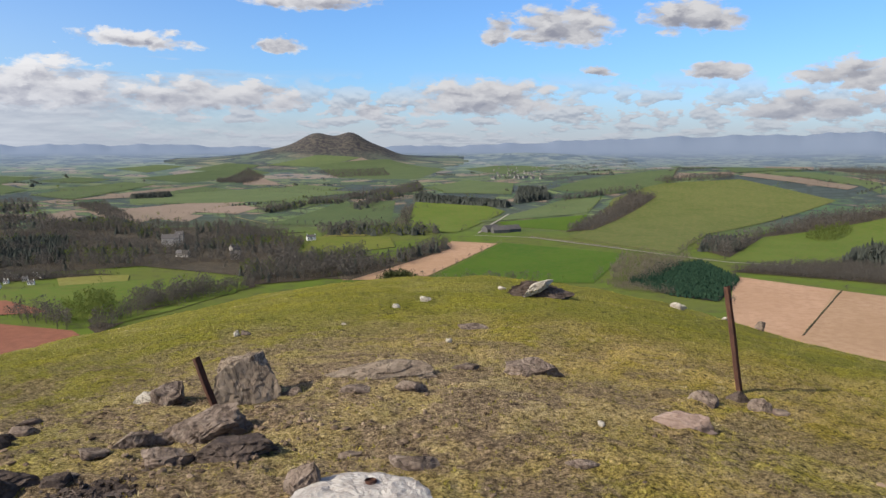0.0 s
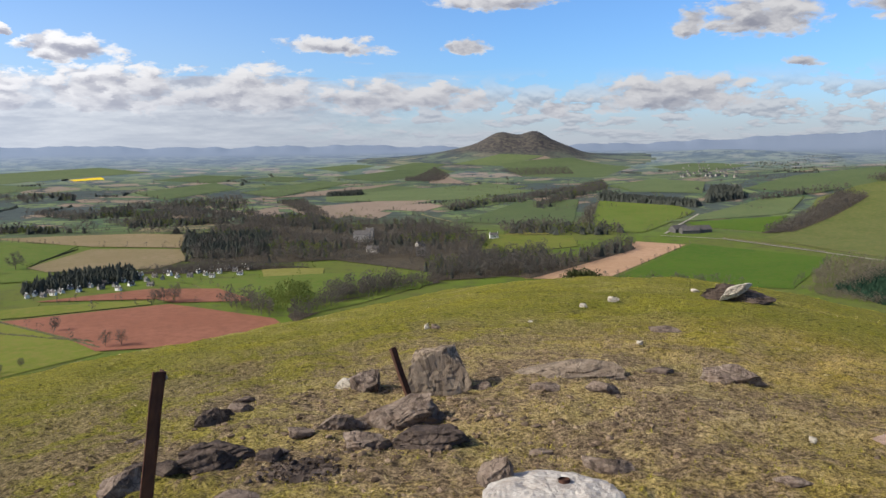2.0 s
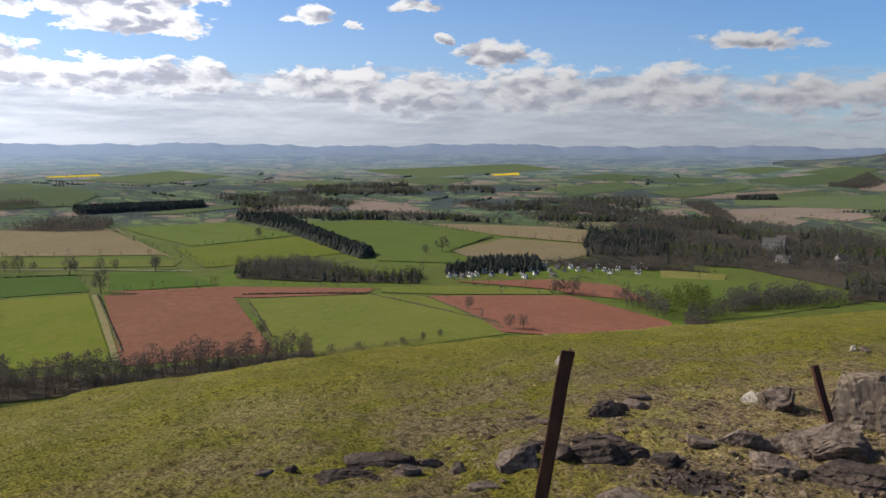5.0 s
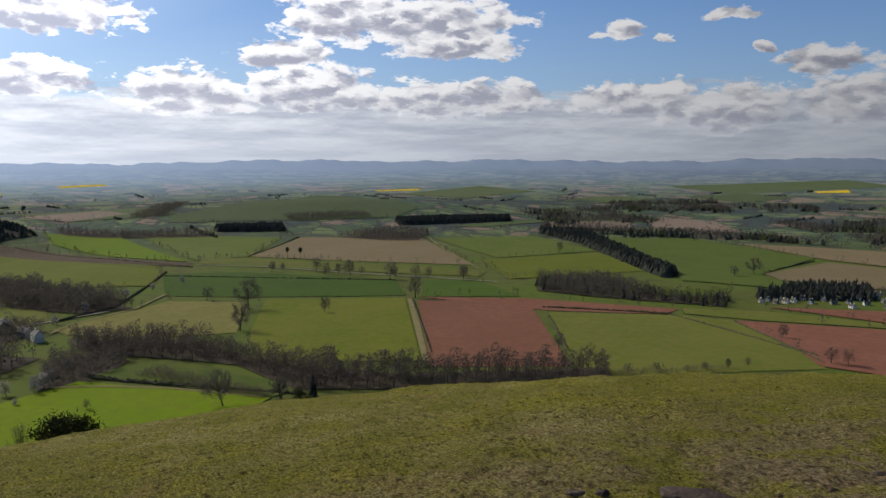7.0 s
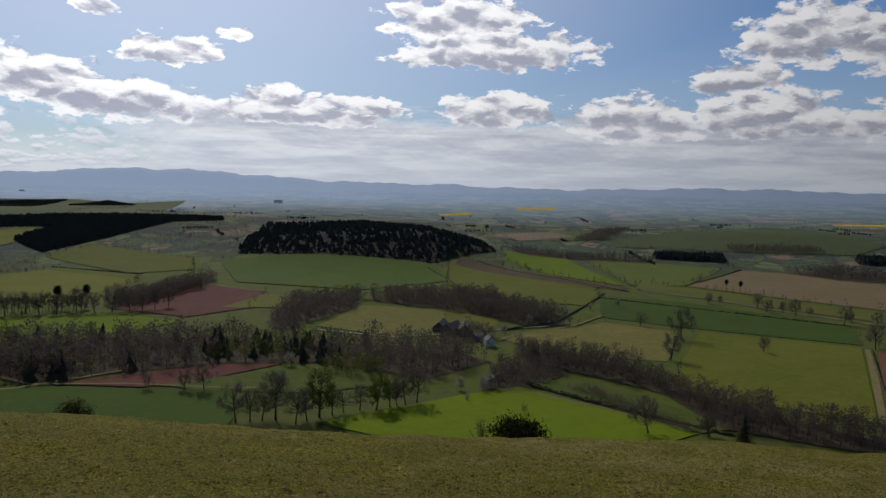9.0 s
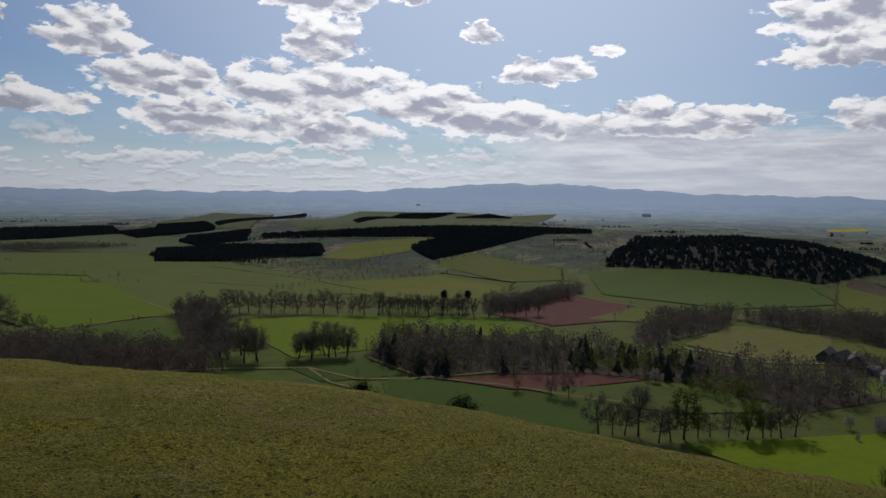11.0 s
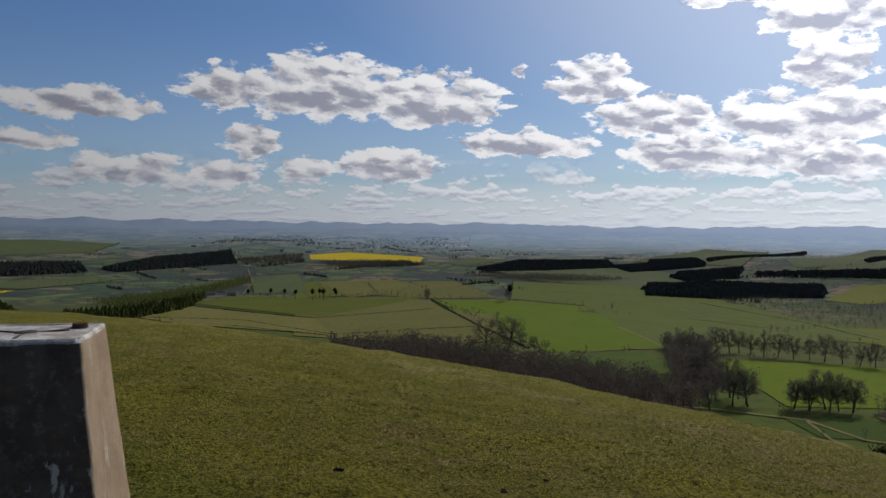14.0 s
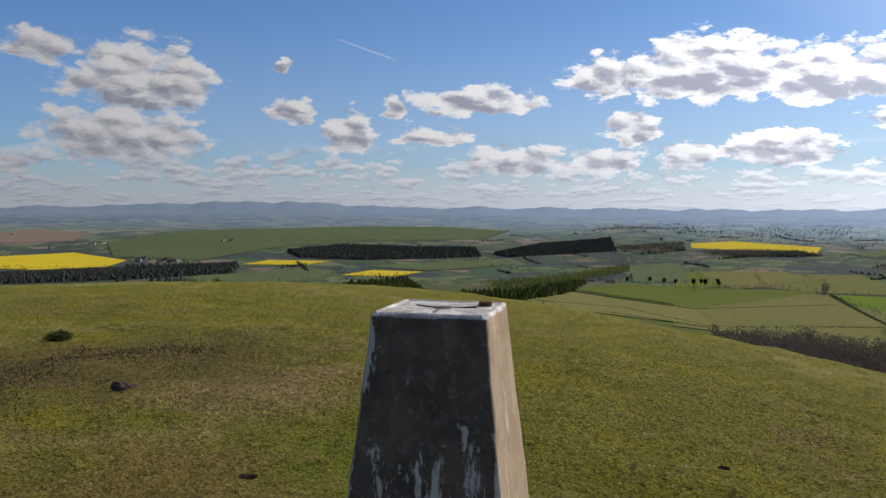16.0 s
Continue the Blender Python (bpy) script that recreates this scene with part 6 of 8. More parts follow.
tree("pine", -263, -1568, 19.2)
tree("pine", -309, -1575, 19.3)
tree("pine", -333, -1558, 19.2)
tree("pine", -351, -1540, 19.0)
tree("pine", -401, -1546, 19.3)
tree("pine", -434, -1550, 19.4)
tree("bare", -66, 1423, 42.9)
tree("conifer", 557, 1011, 34.9)
tree("bare", -680, -732, 28.6)
tree("bare", -684, -716, 28.6)
tree("bare", -697, -714, 25.4)
tree("bare", -702, -701, 24.5)
tree("bare", -703, -682, 29.8)
tree("bare", -721, -678, 26.9)
tree("bare", -726, -660, 26.7)
tree("bare", -742, -652, 25.4)
tree("bare", -748, -637, 31.6)
tree("bare", -756, -620, 26.3)
tree("bare", -762, -603, 25.1)
tree("bare", -770, -590, 28.9)
tree("bare", -779, -574, 31.7)
tree("bare", -797, -570, 23.4)
tree("bare", -800, -553, 29.4)
tree("bare", -812, -542, 28.4)
tree("bare", -819, -526, 24.4)
tree("bare", -823, -508, 25.4)
tree("bare", -839, -494, 30.2)
tree("bare", -844, -475, 24.9)
tree("bare", -858, -462, 29.8)
tree("bare", -871, -447, 28.8)
tree("bare", -873, -433, 23.8)
tree("bare", -882, -422, 28.3)
tree("bare", -898, -413, 24.3)
tree("bare", -559, -617, 39.5)
tree("bare", -508, -530, 34.0)
tree("bare", -502, -505, 34.0)
tree("bare", -487, -525, 29.3)
tree("bare", -532, -481, 24.5)
tree("bare", -537, -471, 27.3)
tree("bare", -553, -469, 33.6)
tree("bare", -566, -453, 28.6)
tree("bare", -557, -459, 24.1)
tree("bare", -477, -175, 26.9)
tree("bare", -481, -167, 20.5)
tree("bare", -484, -160, 20.6)
tree("bare", -487, -152, 32.7)
tree("bare", -481, -137, 23.4)
tree("bare", -490, -132, 20.5)
tree("bare", -505, -119, 19.9)
tree("bare", -512, -113, 18.2)
tree("bare", -519, -103, 18.4)
tree("bare", -530, -84, 20.1)
tree("bare", -537, -74, 24.0)
tree("bare", -545, -67, 24.7)
tree("bare", -535, -80, 17.2)
tree("budding", -498, -126, 32.5)
tree("budding", -521, -92, 24.6)
tree("bare", -544, -266, 13.3)
tree("bare", -545, -239, 16.4)
tree("bare", -548, -225, 19.6)
tree("bare", -554, -170, 17.6)
tree("bare", -497, 87, 24.6)
tree("blossom", -636, -185, 12.2)
tree("blossom", -626, -259, 9.3)
tree("blossom", -621, -296, 8.5)
tree("blossom", -583, -38, 10.5)
tree("blossom", -592, -16, 11.4)
tree("blossom", -941, 44, 10.2)
tree("blossom", -898, 25, 10.9)
tree("blossom", -927, 61, 11.3)
tree("blossom", -583, -22, 10.1)
tree("blossom", -980, 94, 8.0)
tree("blossom", -557, -32, 5.0)
tree("blossom", -864, 17, 11.7)
tree("blossom", -1020, 133, 9.7)
tree("blossom", -593, -22, 10.2)
tree("blossom", -818, -11, 8.3)
tree("bare", -1078, 260, 14.9)
tree("bare", -1083, 277, 12.0)
tree("bare", -1028, 321, 17.4)
tree("bare", -1021, 339, 15.9)
tree("bare", -1009, 368, 11.6)
tree("bare", -981, 406, 12.9)
tree("bare", -960, 427, 17.0)
tree("bare", -953, 444, 14.2)
tree("bare", -924, 481, 16.8)
tree("bare", -522, 360, 13.9)
tree("bare", -466, 551, 12.3)
tree("bare", -390, 514, 13.3)
tree("bare", -381, 521, 13.3)
tree("bare", -440, 363, 7.9)
tree("bare", -433, 383, 8.0)
tree("bare", -421, 420, 6.1)
tree("bare", -417, 438, 7.5)
tree("bare", -413, 454, 6.7)
tree("bare", -631, -764, 20.1)
tree("bare", -634, -740, 25.0)
tree("bare", -643, -724, 24.8)
tree("bare", -527, -478, 24.3)
tree("bare", -538, -471, 26.3)
tree("bare", -550, -462, 31.3)
tree("bare", -565, -452, 26.6)
tree("bare", -487, -505, 33.5)
tree("bare", -497, -498, 31.2)
tree("bare", -457, -499, 23.1)
tree("bare", -531, -602, 27.2)
tree("bare", -741, -1380, 24.1)
tree("bare", -591, -1440, 14.6)
tree("bare", -465, -797, 18.1)
tree("bare", -482, -800, 15.1)


def light_tree(kind, seed, far):
    """A simple tree for woods, one metre high: points and triangles."""
    rng = np.random.default_rng(seed)
    vs, fs = [], []

    def tri(a, b, c):
        n = len(vs)
        vs.extend((a, b, c))
        fs.append((n, n + 1, n + 2))

    if kind in ("conifer", "plantation", "larch"):
        tiers, sides = ((4, 6), (3, 5), (2, 5))[far]
        w0 = (0.15 if kind == "larch" else 0.19 if kind == "conifer" else 0.26) * (1.25, 1.8, 2.9)[far]
        for k in range(tiers):
            z0, z1 = 0.04 + 0.9 * k / tiers, min(1.0, 0.04 + 0.9 * (k + 1.75) / tiers)
            w = w0 * (1.03 - z0)
            ang = np.sort(rng.uniform(0, 2 * np.pi, sides))
            rad = w * rng.uniform(0.7, 1.25, sides)
            tip = (rng.normal(0, 0.006), rng.normal(0, 0.006), z1)
            for q in range(sides):
                e = (q + 1) % sides
                tri(tip, (math.cos(ang[q]) * rad[q], math.sin(ang[q]) * rad[q], z0 + rng.normal(0, 0.012)),
                    (math.cos(ang[e]) * rad[e], math.sin(ang[e]) * rad[e], z0 + rng.normal(0, 0.012)))
        v = np.array(vs)
        n = crown_normals(v, 0.0, 0.0) * 0.8 + np.array([0, 0, 0.9])
        return v, facing(v, fs, n), n / np.linalg.norm(n, axis=1)[:, None]
    # trunk
    for q in range(3):
        a, b = 2.094 * q, 2.094 * (q + 1)
        r0, r1 = 0.016, 0.008
        tri((r0 * math.cos(a), r0 * math.sin(a), 0), (r0 * math.cos(b), r0 * math.sin(b), 0), (r1 * math.cos(a), r1 * math.sin(a), 0.6))
    low, wide = (0.05, 0.42) if kind == "scrub" else (0.6, 0.2) if kind == "pine" else (0.13, 0.30)
    mid = (1 + low) / 2
    # a crown of rounded lobes, ragged at the outline
    lobes = []
    for k in range(7):
        z = low + (1 - low) * (0.22 + 0.60 * k / 6.0)
        reach = wide * math.sqrt(max(0.1, 1 - ((z - mid) / (0.56 * (1 - low))) ** 2)) * 0.55
        a = 2.4 * k + seed
        lobes.append((math.cos(a) * reach * rng.uniform(0.6, 1.2), math.sin(a) * reach * rng.uniform(0.6, 1.2), z, rng.uniform(0.5, 0.72) * wide))
    lobes = np.array(lobes)
    n = (240, 70, 13)[far]
    pick = lobes[rng.integers(0, len(lobes), n)]
    d = rng.normal(0, 1, (n, 3)) + np.array([0, 0, 0.35])
    d /= np.linalg.norm(d, axis=1)[:, None]
    c = pick[:, :3] + d * pick[:, 3:] * rng.uniform(0.45, 1.0, (n, 1)) * np.array([1, 1, 0.9])
    out = d * 0.7 + rng.normal(0, 0.6, (n, 3)) + np.array([0, 0, 0.25])
    out /= np.linalg.norm(out, axis=1)[:, None]
    ln = rng.uniform(0.05, 0.10, n) * (0.9, 1.25, 1.9)[far]
    wd = rng.uniform(0.022, 0.042, n) * (0.40, 0.75, 1.9)[far]
    side = np.cross(out, rng.normal(0, 1, (n, 3)))
    side /= np.linalg.norm(side, axis=1)[:, None] + 1e-9
    for k in range(n):
        tri(c[k] - side[k] * wd[k] - out[k] * ln[k] * 0.5, c[k] + side[k] * wd[k] - out[k] * ln[k] * 0.5, c[k] + out[k] * ln[k] * 0.6)
    v = np.array(vs)
    nrm = crown_normals(v, 0.5 * mid)
    # each lobe is rounded by itself
    own = np.repeat(d, 3, axis=0)
    nrm[-3 * n:] = nrm[-3 * n:] * 0.5 + own * 0.8
    nrm /= np.linalg.norm(nrm, axis=1)[:, None]
    return v, facing(v, fs, nrm), nrm


LIGHT = {(k, f): [light_tree(k, 5 * i + 3, f) for i in range(4)] for k in LEAVES if k not in ("gorse", "blossom") for f in (0, 1, 2)}
TALL = {"bare": 15.0, "brown": 13.0, "scrub": 6.5, "budding": 13.0, "conifer": 14.0, "plantation": 6.5, "pine": 14.0, "larch": 13.0}
GAP = {"bare": 7.8, "brown": 6.0, "scrub": 4.4, "budding": 7.0, "conifer": 6.2, "plantation": 4.6, "pine": 7.0, "larch": 6.0}
planted = 0


def stand(kind, px, py, scale, seed, name, words):
    """Many light trees of one kind in one mesh."""
    rng = np.random.default_rng(seed)
    n = len(px)
    pz = height(px, py)
    vs, fs, ns, n0 = [], [], [], 0
    away = float(np.mean(np.hypot(px, py)))
    far = 0 if away < 620 else 1 if away < 1350 else 2
    size = TALL[kind] * scale * np.clip(rng.normal(1.0, 0.12 if kind in ("conifer", "plantation") else 0.24, n), 0.5, 1.6)
    yaw = rng.uniform(0, 2 * np.pi, n)
    pick = rng.integers(0, 4, n)
    for q in range(4):
        sel = np.where(pick == q)[0]
        if not len(sel):
            continue
        v, f, m = LIGHT[kind, far][q]
        c, s = np.cos(yaw[sel])[:, None], np.sin(yaw[sel])[:, None]
        z = size[sel][:, None]
        w = np.stack([(v[None, :, 0] * c - v[None, :, 1] * s) * z + px[sel][:, None], (v[None, :, 0] * s + v[None, :, 1] * c) * z + py[sel][:, None],
                      v[None, :, 2] * z + pz[sel][:, None]], -1)
        vs.append(w.reshape(-1, 3))
        ns.append(np.stack([m[None, :, 0] * c - m[None, :, 1] * s, m[None, :, 0] * s + m[None, :, 1] * c, m[None, :, 2] + 0 * z], -1).reshape(-1, 3))
        fs.append((f[None] + (n0 + np.arange(len(sel)) * len(v))[:, None, None]).reshape(-1, 3))
        n0 += len(sel) * len(v)
    ob = new(name, mesh_of(name, np.vstack(vs), np.vstack(fs), LEAVES[kind], False, np.vstack(ns)))
    return tagged(ob, words, "wood", "woods in the valley", "stuff")


def patches(x, y, scale):
    return np.sin(x * scale + 1.7 * np.sin(y * scale * 0.7)) * np.sin(y * scale * 1.13 + 1.3 * np.sin(x * scale * 0.6)) + 0.5 * np.sin(x * scale * 2.7 + 1) * np.sin(y * scale * 2.9)


def wood(kind, scale, *corners):
    """A wood within its corners."""
    global planted
    planted += 1
    rng = np.random.default_rng(100 + planted)
    xs, ys = np.array([p[0] for p in corners]), np.array([p[1] for p in corners])
    far = math.hypot(xs.mean(), ys.mean())
    k = shrink(far)
    gap = GAP["bare" if kind == "mixed" else kind] * scale * k * (1.0 if far < 1300 else 0.62 if kind == "conifer" else 1.05)
    gx, gy = np.meshgrid(np.arange(xs.min(), xs.max(), gap), np.arange(ys.min(), ys.max(), gap))
    shake = 0.15 if kind == "plantation" else 0.42
    gx, gy = gx + rng.uniform(-shake, shake, gx.shape) * gap, gy + rng.uniform(-shake, shake, gy.shape) * gap
    ok = inside(corners, gx, gy)
    px, py = gx[ok], gy[ok]
    if not len(px):
        px, py = xs.astype(float), ys.astype(float)
    most = 5000 if kind == "conifer" else 2600 if far < 1500 else 1300
    if len(px) > most:
        keep = rng.permutation(len(px))[:most]
        px, py = px[keep], py[keep]
    # under spruce the floor is blackened, standing for shade between the trees
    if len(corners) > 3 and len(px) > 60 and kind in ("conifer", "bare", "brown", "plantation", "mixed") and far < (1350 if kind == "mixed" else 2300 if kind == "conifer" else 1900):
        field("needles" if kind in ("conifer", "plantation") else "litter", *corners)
    if kind in ("mixed", "scrub") and len(px) > 700:
        clear = patches(px, py, 0.021 if kind == "mixed" else 0.03) > (-0.38 if kind == "mixed" else -0.45)
        px, py = px[clear], py[clear]
    if kind == "mixed":
        u = np.sin(px / 60.0) * np.sin(py / 45.0) + rng.normal(0, 0.5, len(px))
        for sub, sel in (("bare", u < 0.50), ("conifer", (u >= 0.50) & (u < 0.82)), ("budding", u >= 0.82)):
            if sel.any():
                stand(sub, px[sel], py[sel], scale * k, planted * 7 + len(sub), "wood", WOOD_WORDS["mixed"])
    else:
        stand(kind, px, py, scale * k, planted * 7, "wood", WOOD_WORDS[kind])


wood("mixed", 1.0, (-774, 1362), (-680, 1458), (-509, 1452), (-391, 1484), (-225, 1273), (-207, 1080), (-135, 1007), (-121, 901), (-236, 914), (-384, 986), (-467, 937), (-577, 937))
wood("bare", 0.8, (-762, 2637), (-790, 2760), (-640, 2780), (-650, 2640))
wood("mixed", 1.0, (-220, 852), (-235, 939), (-184, 1055), (-115, 1144), (-89, 955), (-156, 890))
wood("bare", 0.7, (-299, 645), (-294, 768), (-219, 875), (-204, 847), (-270, 718), (-281, 622))
wood("mixed", 1.0, (-229, 1409), (-153, 1469), (-14, 1379), (-4, 1316), (-138, 1322), (-203, 1310))
wood("mixed", 1.1, (-149, 911), (5, 1218), (12, 1162), (-107, 895))
wood("plantation", 1.1, (210, 883), (285, 1014), (343, 1033), (346, 901), (277, 774), (240, 806))
wood("scrub", 2.2, (204, 961), (251, 1058), (338, 1053), (244, 890), (193, 863))
wood("bare", 0.8, (215, 1376), (268, 1400), (500, 1836), (450, 1892))
wood("bare", 1.0, (380, 1174), (523, 1322), (733, 1546), (953, 1619), (916, 1555), (543, 1322), (398, 1080))
wood("conifer", 1.0, (375, 1143), (430, 1272), (477, 1275), (440, 1146))
wood("budding", 0.75, (599, 1295), (667, 1403), (750, 1448), (725, 1379), (627, 1260))
wood("bare", 0.55, (354, 958), (455, 896), (510, 855), (577, 971), (518, 1021), (413, 1003))
wood("conifer", 1.2, (516, 1011), (617, 1138), (687, 1159), (589, 990))
wood("mixed", 1.0, (-203, 1712), (-76, 2379), (-52, 2125), (-176, 1692))
wood("conifer", 1.0, (-67, 1885), (146, 1751), (138, 1718), (-64, 1819))
wood("conifer", 1.3, (164, 1774), (246, 1834), (252, 1933), (193, 1971))
wood("mixed", 1.0, (242, 1809), (439, 1930), (497, 1942), (279, 1790))
wood("scrub", 1.0, (-94, 1383), (-85, 1703), (-63, 1790), (-68, 1373))
wood("bare", 1.0, (550, 2063), (764, 2103), (752, 2029), (570, 2004))
wood("bare", 1.0, (1455, 3094), (1854, 3170), (1117, 1904), (1042, 1970))
wood("conifer", 1.0, (-833, 2094), (-761, 2183), (-735, 2107), (-815, 2059))
wood("bare", 0.9, (-759, 2716), (-775, 3138), (-648, 2869), (-685, 2617))
wood("mixed", 0.9, (-416, 1724), (-254, 1916), (-80, 2508), (-65, 2317), (-239, 1801), (-377, 1663))
wood("mixed", 0.9, (-967, 1585), (-859, 1643), (-688, 1476), (-834, 1364))
wood("mixed", 0.8, (-881, 1866), (-833, 1912), (-612, 1557), (-657, 1554))
wood("mixed", 0.8, (435, 3448), (908, 3894), (875, 3529), (477, 3081))
wood("bare", 0.8, (-503, 3130), (-242, 3235), (-199, 2947), (-403, 2889))
wood("conifer", 0.8, (-631, 699), (-657, 802), (-607, 858), (-549, 787), (-611, 686))
wood("bare", 0.5, (-588, 831), (-532, 923), (-388, 920), (-525, 839))
wood("conifer", 1.0, (-644, 1035), (-712, 1162), (-624, 1268), (-496, 1030), (-563, 961))
wood("conifer", 1.0, (-1402, 916), (-1370, 1007), (-814, 752), (-799, 719), (-1207, 886))
wood("mixed", 1.0, (-1525, 997), (-1127, 1238), (-696, 1230), (-794, 1272), (-1108, 1169), (-1444, 943))
wood("mixed", 0.75, (-872, 565), (-822, 645), (-681, 620), (-641, 673), (-597, 618), (-710, 542), (-784, 507))
wood("budding", 1.1, (-360, 718), (-327, 761), (-286, 682), (-310, 655))
wood("bare", 1.0, (-309, 764), (-257, 839), (-237, 796), (-276, 713))
wood("bare", 0.9, (-391, 677), (-358, 701), (-308, 650), (-312, 634))
wood("mixed", 0.9, (-1947, 1472), (-1565, 1977), (-1440, 1819), (-1757, 1443))
wood("mixed", 0.9, (-1319, 1490), (-846, 1547), (-769, 1407), (-921, 1305))
wood("mixed", 0.9, (-769, 1456), (-667, 1581), (-568, 1462), (-692, 1358))
wood("mixed", 0.9, (-1245, 1617), (-1052, 1992), (-850, 1698), (-1042, 1477))
wood("brown", 1.15, (-744, 0), (-698, 93), (-593, 141), (-518, 214), (-487, 291), (-459, 360), (-437, 348), (-481, 199), (-513, 137), (-594, 116), (-629, 83), (-683, 12))
wood("bare", 1.0, (-1115, -97), (-1068, -34), (-864, 65), (-860, 12), (-918, -51))
wood("conifer", 1.0, (-1745, 303), (-1709, 439), (-1636, 423), (-1691, 296))
wood("bare", 0.9, (-1772, -10), (-1652, 283), (-1601, 274), (-1691, 0))
wood("bare", 1.0, (-1484, 494), (-1541, 613), (-1489, 694), (-1384, 622), (-1408, 560))
wood("conifer", 0.9, (-1728, 717), (-1727, 1029), (-1643, 979), (-1645, 697))
wood("bare", 0.9, (-2039, 144), (-2320, 261), (-2415, 343), (-2030, 227))
wood("bare", 0.8, (-1882, 484), (-1868, 683), (-1799, 687), (-1806, 491))
wood("mixed", 0.9, (-1829, 1089), (-1905, 1449), (-1477, 1328), (-1523, 1061))
wood("mixed", 0.9, (-2013, 1530), (-1886, 1880), (-1604, 1685), (-1808, 1497))
wood("conifer", 0.7, (-1470, -537), (-2197, -719), (-2514, -502), (-2404, -267), (-1616, -44), (-1413, -145), (-1423, -283), (-1436, -404))
wood("scrub", 0.8, (-1711, -897), (-2141, -930), (-2352, -805), (-1523, -554), (-1496, -615))
wood("conifer", 0.8, (-1640, -1089), (-1870, -1076), (-2053, -924), (-1719, -922), (-1470, -930))
wood("mixed", 1.2, (-675, -494), (-697, -403), (-741, -282), (-733, -189), (-731, -79), (-683, -19), (-612, -66), (-649, -167), (-633, -241), (-567, -328), (-543, -398))
wood("bare", 1.0, (-820, -268), (-985, -284), (-1052, -209), (-936, -192), (-781, -237))
wood("pine", 1.0, (-835, -611), (-878, -507), (-835, -482), (-798, -584))
wood("bare", 1.0, (-900, -496), (-1132, -475), (-1079, -434), (-869, -467))
wood("bare", 1.0, (-1006, -198), (-1066, -164), (-1059, -62), (-927, 60), (-867, 32), (-909, -26))
wood("bare", 0.7, (-674, -13), (-692, 26), (-644, 43), (-594, 11), (-589, -20))
wood("bare", 0.8, (-771, -78), (-824, -35), (-783, -16), (-743, -58))
wood("scrub", 0.7, (180, 891), (252, 872), (245, 806), (194, 839))
wood("bare", 0.8, (-54, 886), (50, 898), (141, 891), (49, 883))
wood("scrub", 0.7, (-441, 354), (-417, 438), (-411, 432), (-434, 353))
wood("scrub", 0.8, (-599, 41), (-611, 59), (-500, 124), (-497, 116))
wood("budding", 1.0, (-625, -161), (-652, -128), (-629, -95), (-600, -127))
wood("mixed", 1.2, (-574, -441), (-535, -361), (-550, -328), (-636, -380), (-617, -448))
wood("conifer", 0.8, (-1052, -1340), (-1182, -1504), (-1495, -1281), (-1411, -1200), (-1144, -1240))
wood("conifer", 0.8, (-1556, -1549), (-2288, -880), (-2199, -846), (-1832, -1026), (-1532, -1507))
wood("conifer", 0.8, (-1586, -1072), (-1949, -1020), (-1999, -974), (-1459, -928))
wood("conifer", 0.8, (-1574, -2000), (-1719, -1950), (-1613, -1789), (-1472, -1871))
wood("conifer", 0.8, (-1402, -1666), (-1600, -1632), (-1524, -1564), (-1382, -1633))
wood("conifer", 0.8, (-1730, -1917), (-2482, -2208), (-2383, -2121), (-1674, -1844))
wood("conifer", 0.8, (-1920, -1517), (-2766, -1925), (-2994, -1790), (-1885, -1469))
wood("conifer", 0.8, (-2723, -1628), (-3028, -1641), (-2875, -1453))
wood("scrub", 0.9, (-1131, -1226), (-1280, -1260), (-1383, -880), (-1222, -802), (-1047, -909))
wood("bare", 1.0, (-930, -502), (-1071, -502), (-1203, -481), (-1172, -458), (-883, -445))
wood("brown", 1.2, (-251, -921), (-354, -902), (-437, -718), (-493, -565), (-441, -487), (-388, -547), (-316, -724), (-238, -855))
wood("mixed", 0.8, (-627, -2334), (-907, -2388), (-928, -2272), (-616, -2246))
wood("mixed", 0.8, (-635, -2933), (-868, -3624), (-1559, -3550), (-1383, -2991), (-1613, -2412), (-1121, -2553), (-730, -2907))
wood("conifer", 0.8, (-1021, -2100), (-1269, -2290), (-1489, -2098), (-1380, -1909), (-1029, -2047))
wood("conifer", 0.8, (-1389, -1926), (-1611, -1873), (-1578, -1756), (-1341, -1779))
wood("conifer", 0.8, (-1343, -1618), (-1545, -1623), (-1466, -1506), (-1316, -1530))
wood("conifer", 0.8, (-1116, -1437), (-1330, -1479), (-1469, -1261), (-1361, -1167), (-1083, -1314))
wood("bare", 1.1, (-620, -758), (-685, -807), (-690, -768), (-548, -574), (-485, -539), (-510, -606))
wood("bare", 0.8, (-884, -1913), (-1081, -1830), (-1208, -1603), (-1021, -1676))
wood("conifer", 0.9, (4, -2338), (-162, -2654), (-414, -2833), (-377, -2458), (-42, -2262))
wood("conifer", 0.9, (594, -2230), (483, -2419), (62, -2490), (40, -2270), (355, -2085), (528, -2097))
wood("conifer", 0.9, (1078, -1532), (850, -1697), (622, -1864), (582, -1711), (820, -1543), (1006, -1431))
wood("larch", 1.0, (311, -1291), (276, -1490), (177, -1582), (101, -1281))
wood("larch", 0.9, (70, -1315), (-57, -1424), (-192, -1621), (-126, -1399), (-6, -1232))
wood("budding", 0.9, (26, -1522), (-156, -1736), (-338, -2013), (-325, -1892), (-141, -1565), (-27, -1438))
wood("mixed", 0.8, (-397, -2591), (-647, -2728), (-578, -2400), (-390, -2328))
wood("mixed", 0.8, (-603, -2400), (-780, -2435), (-949, -2357), (-682, -2275))
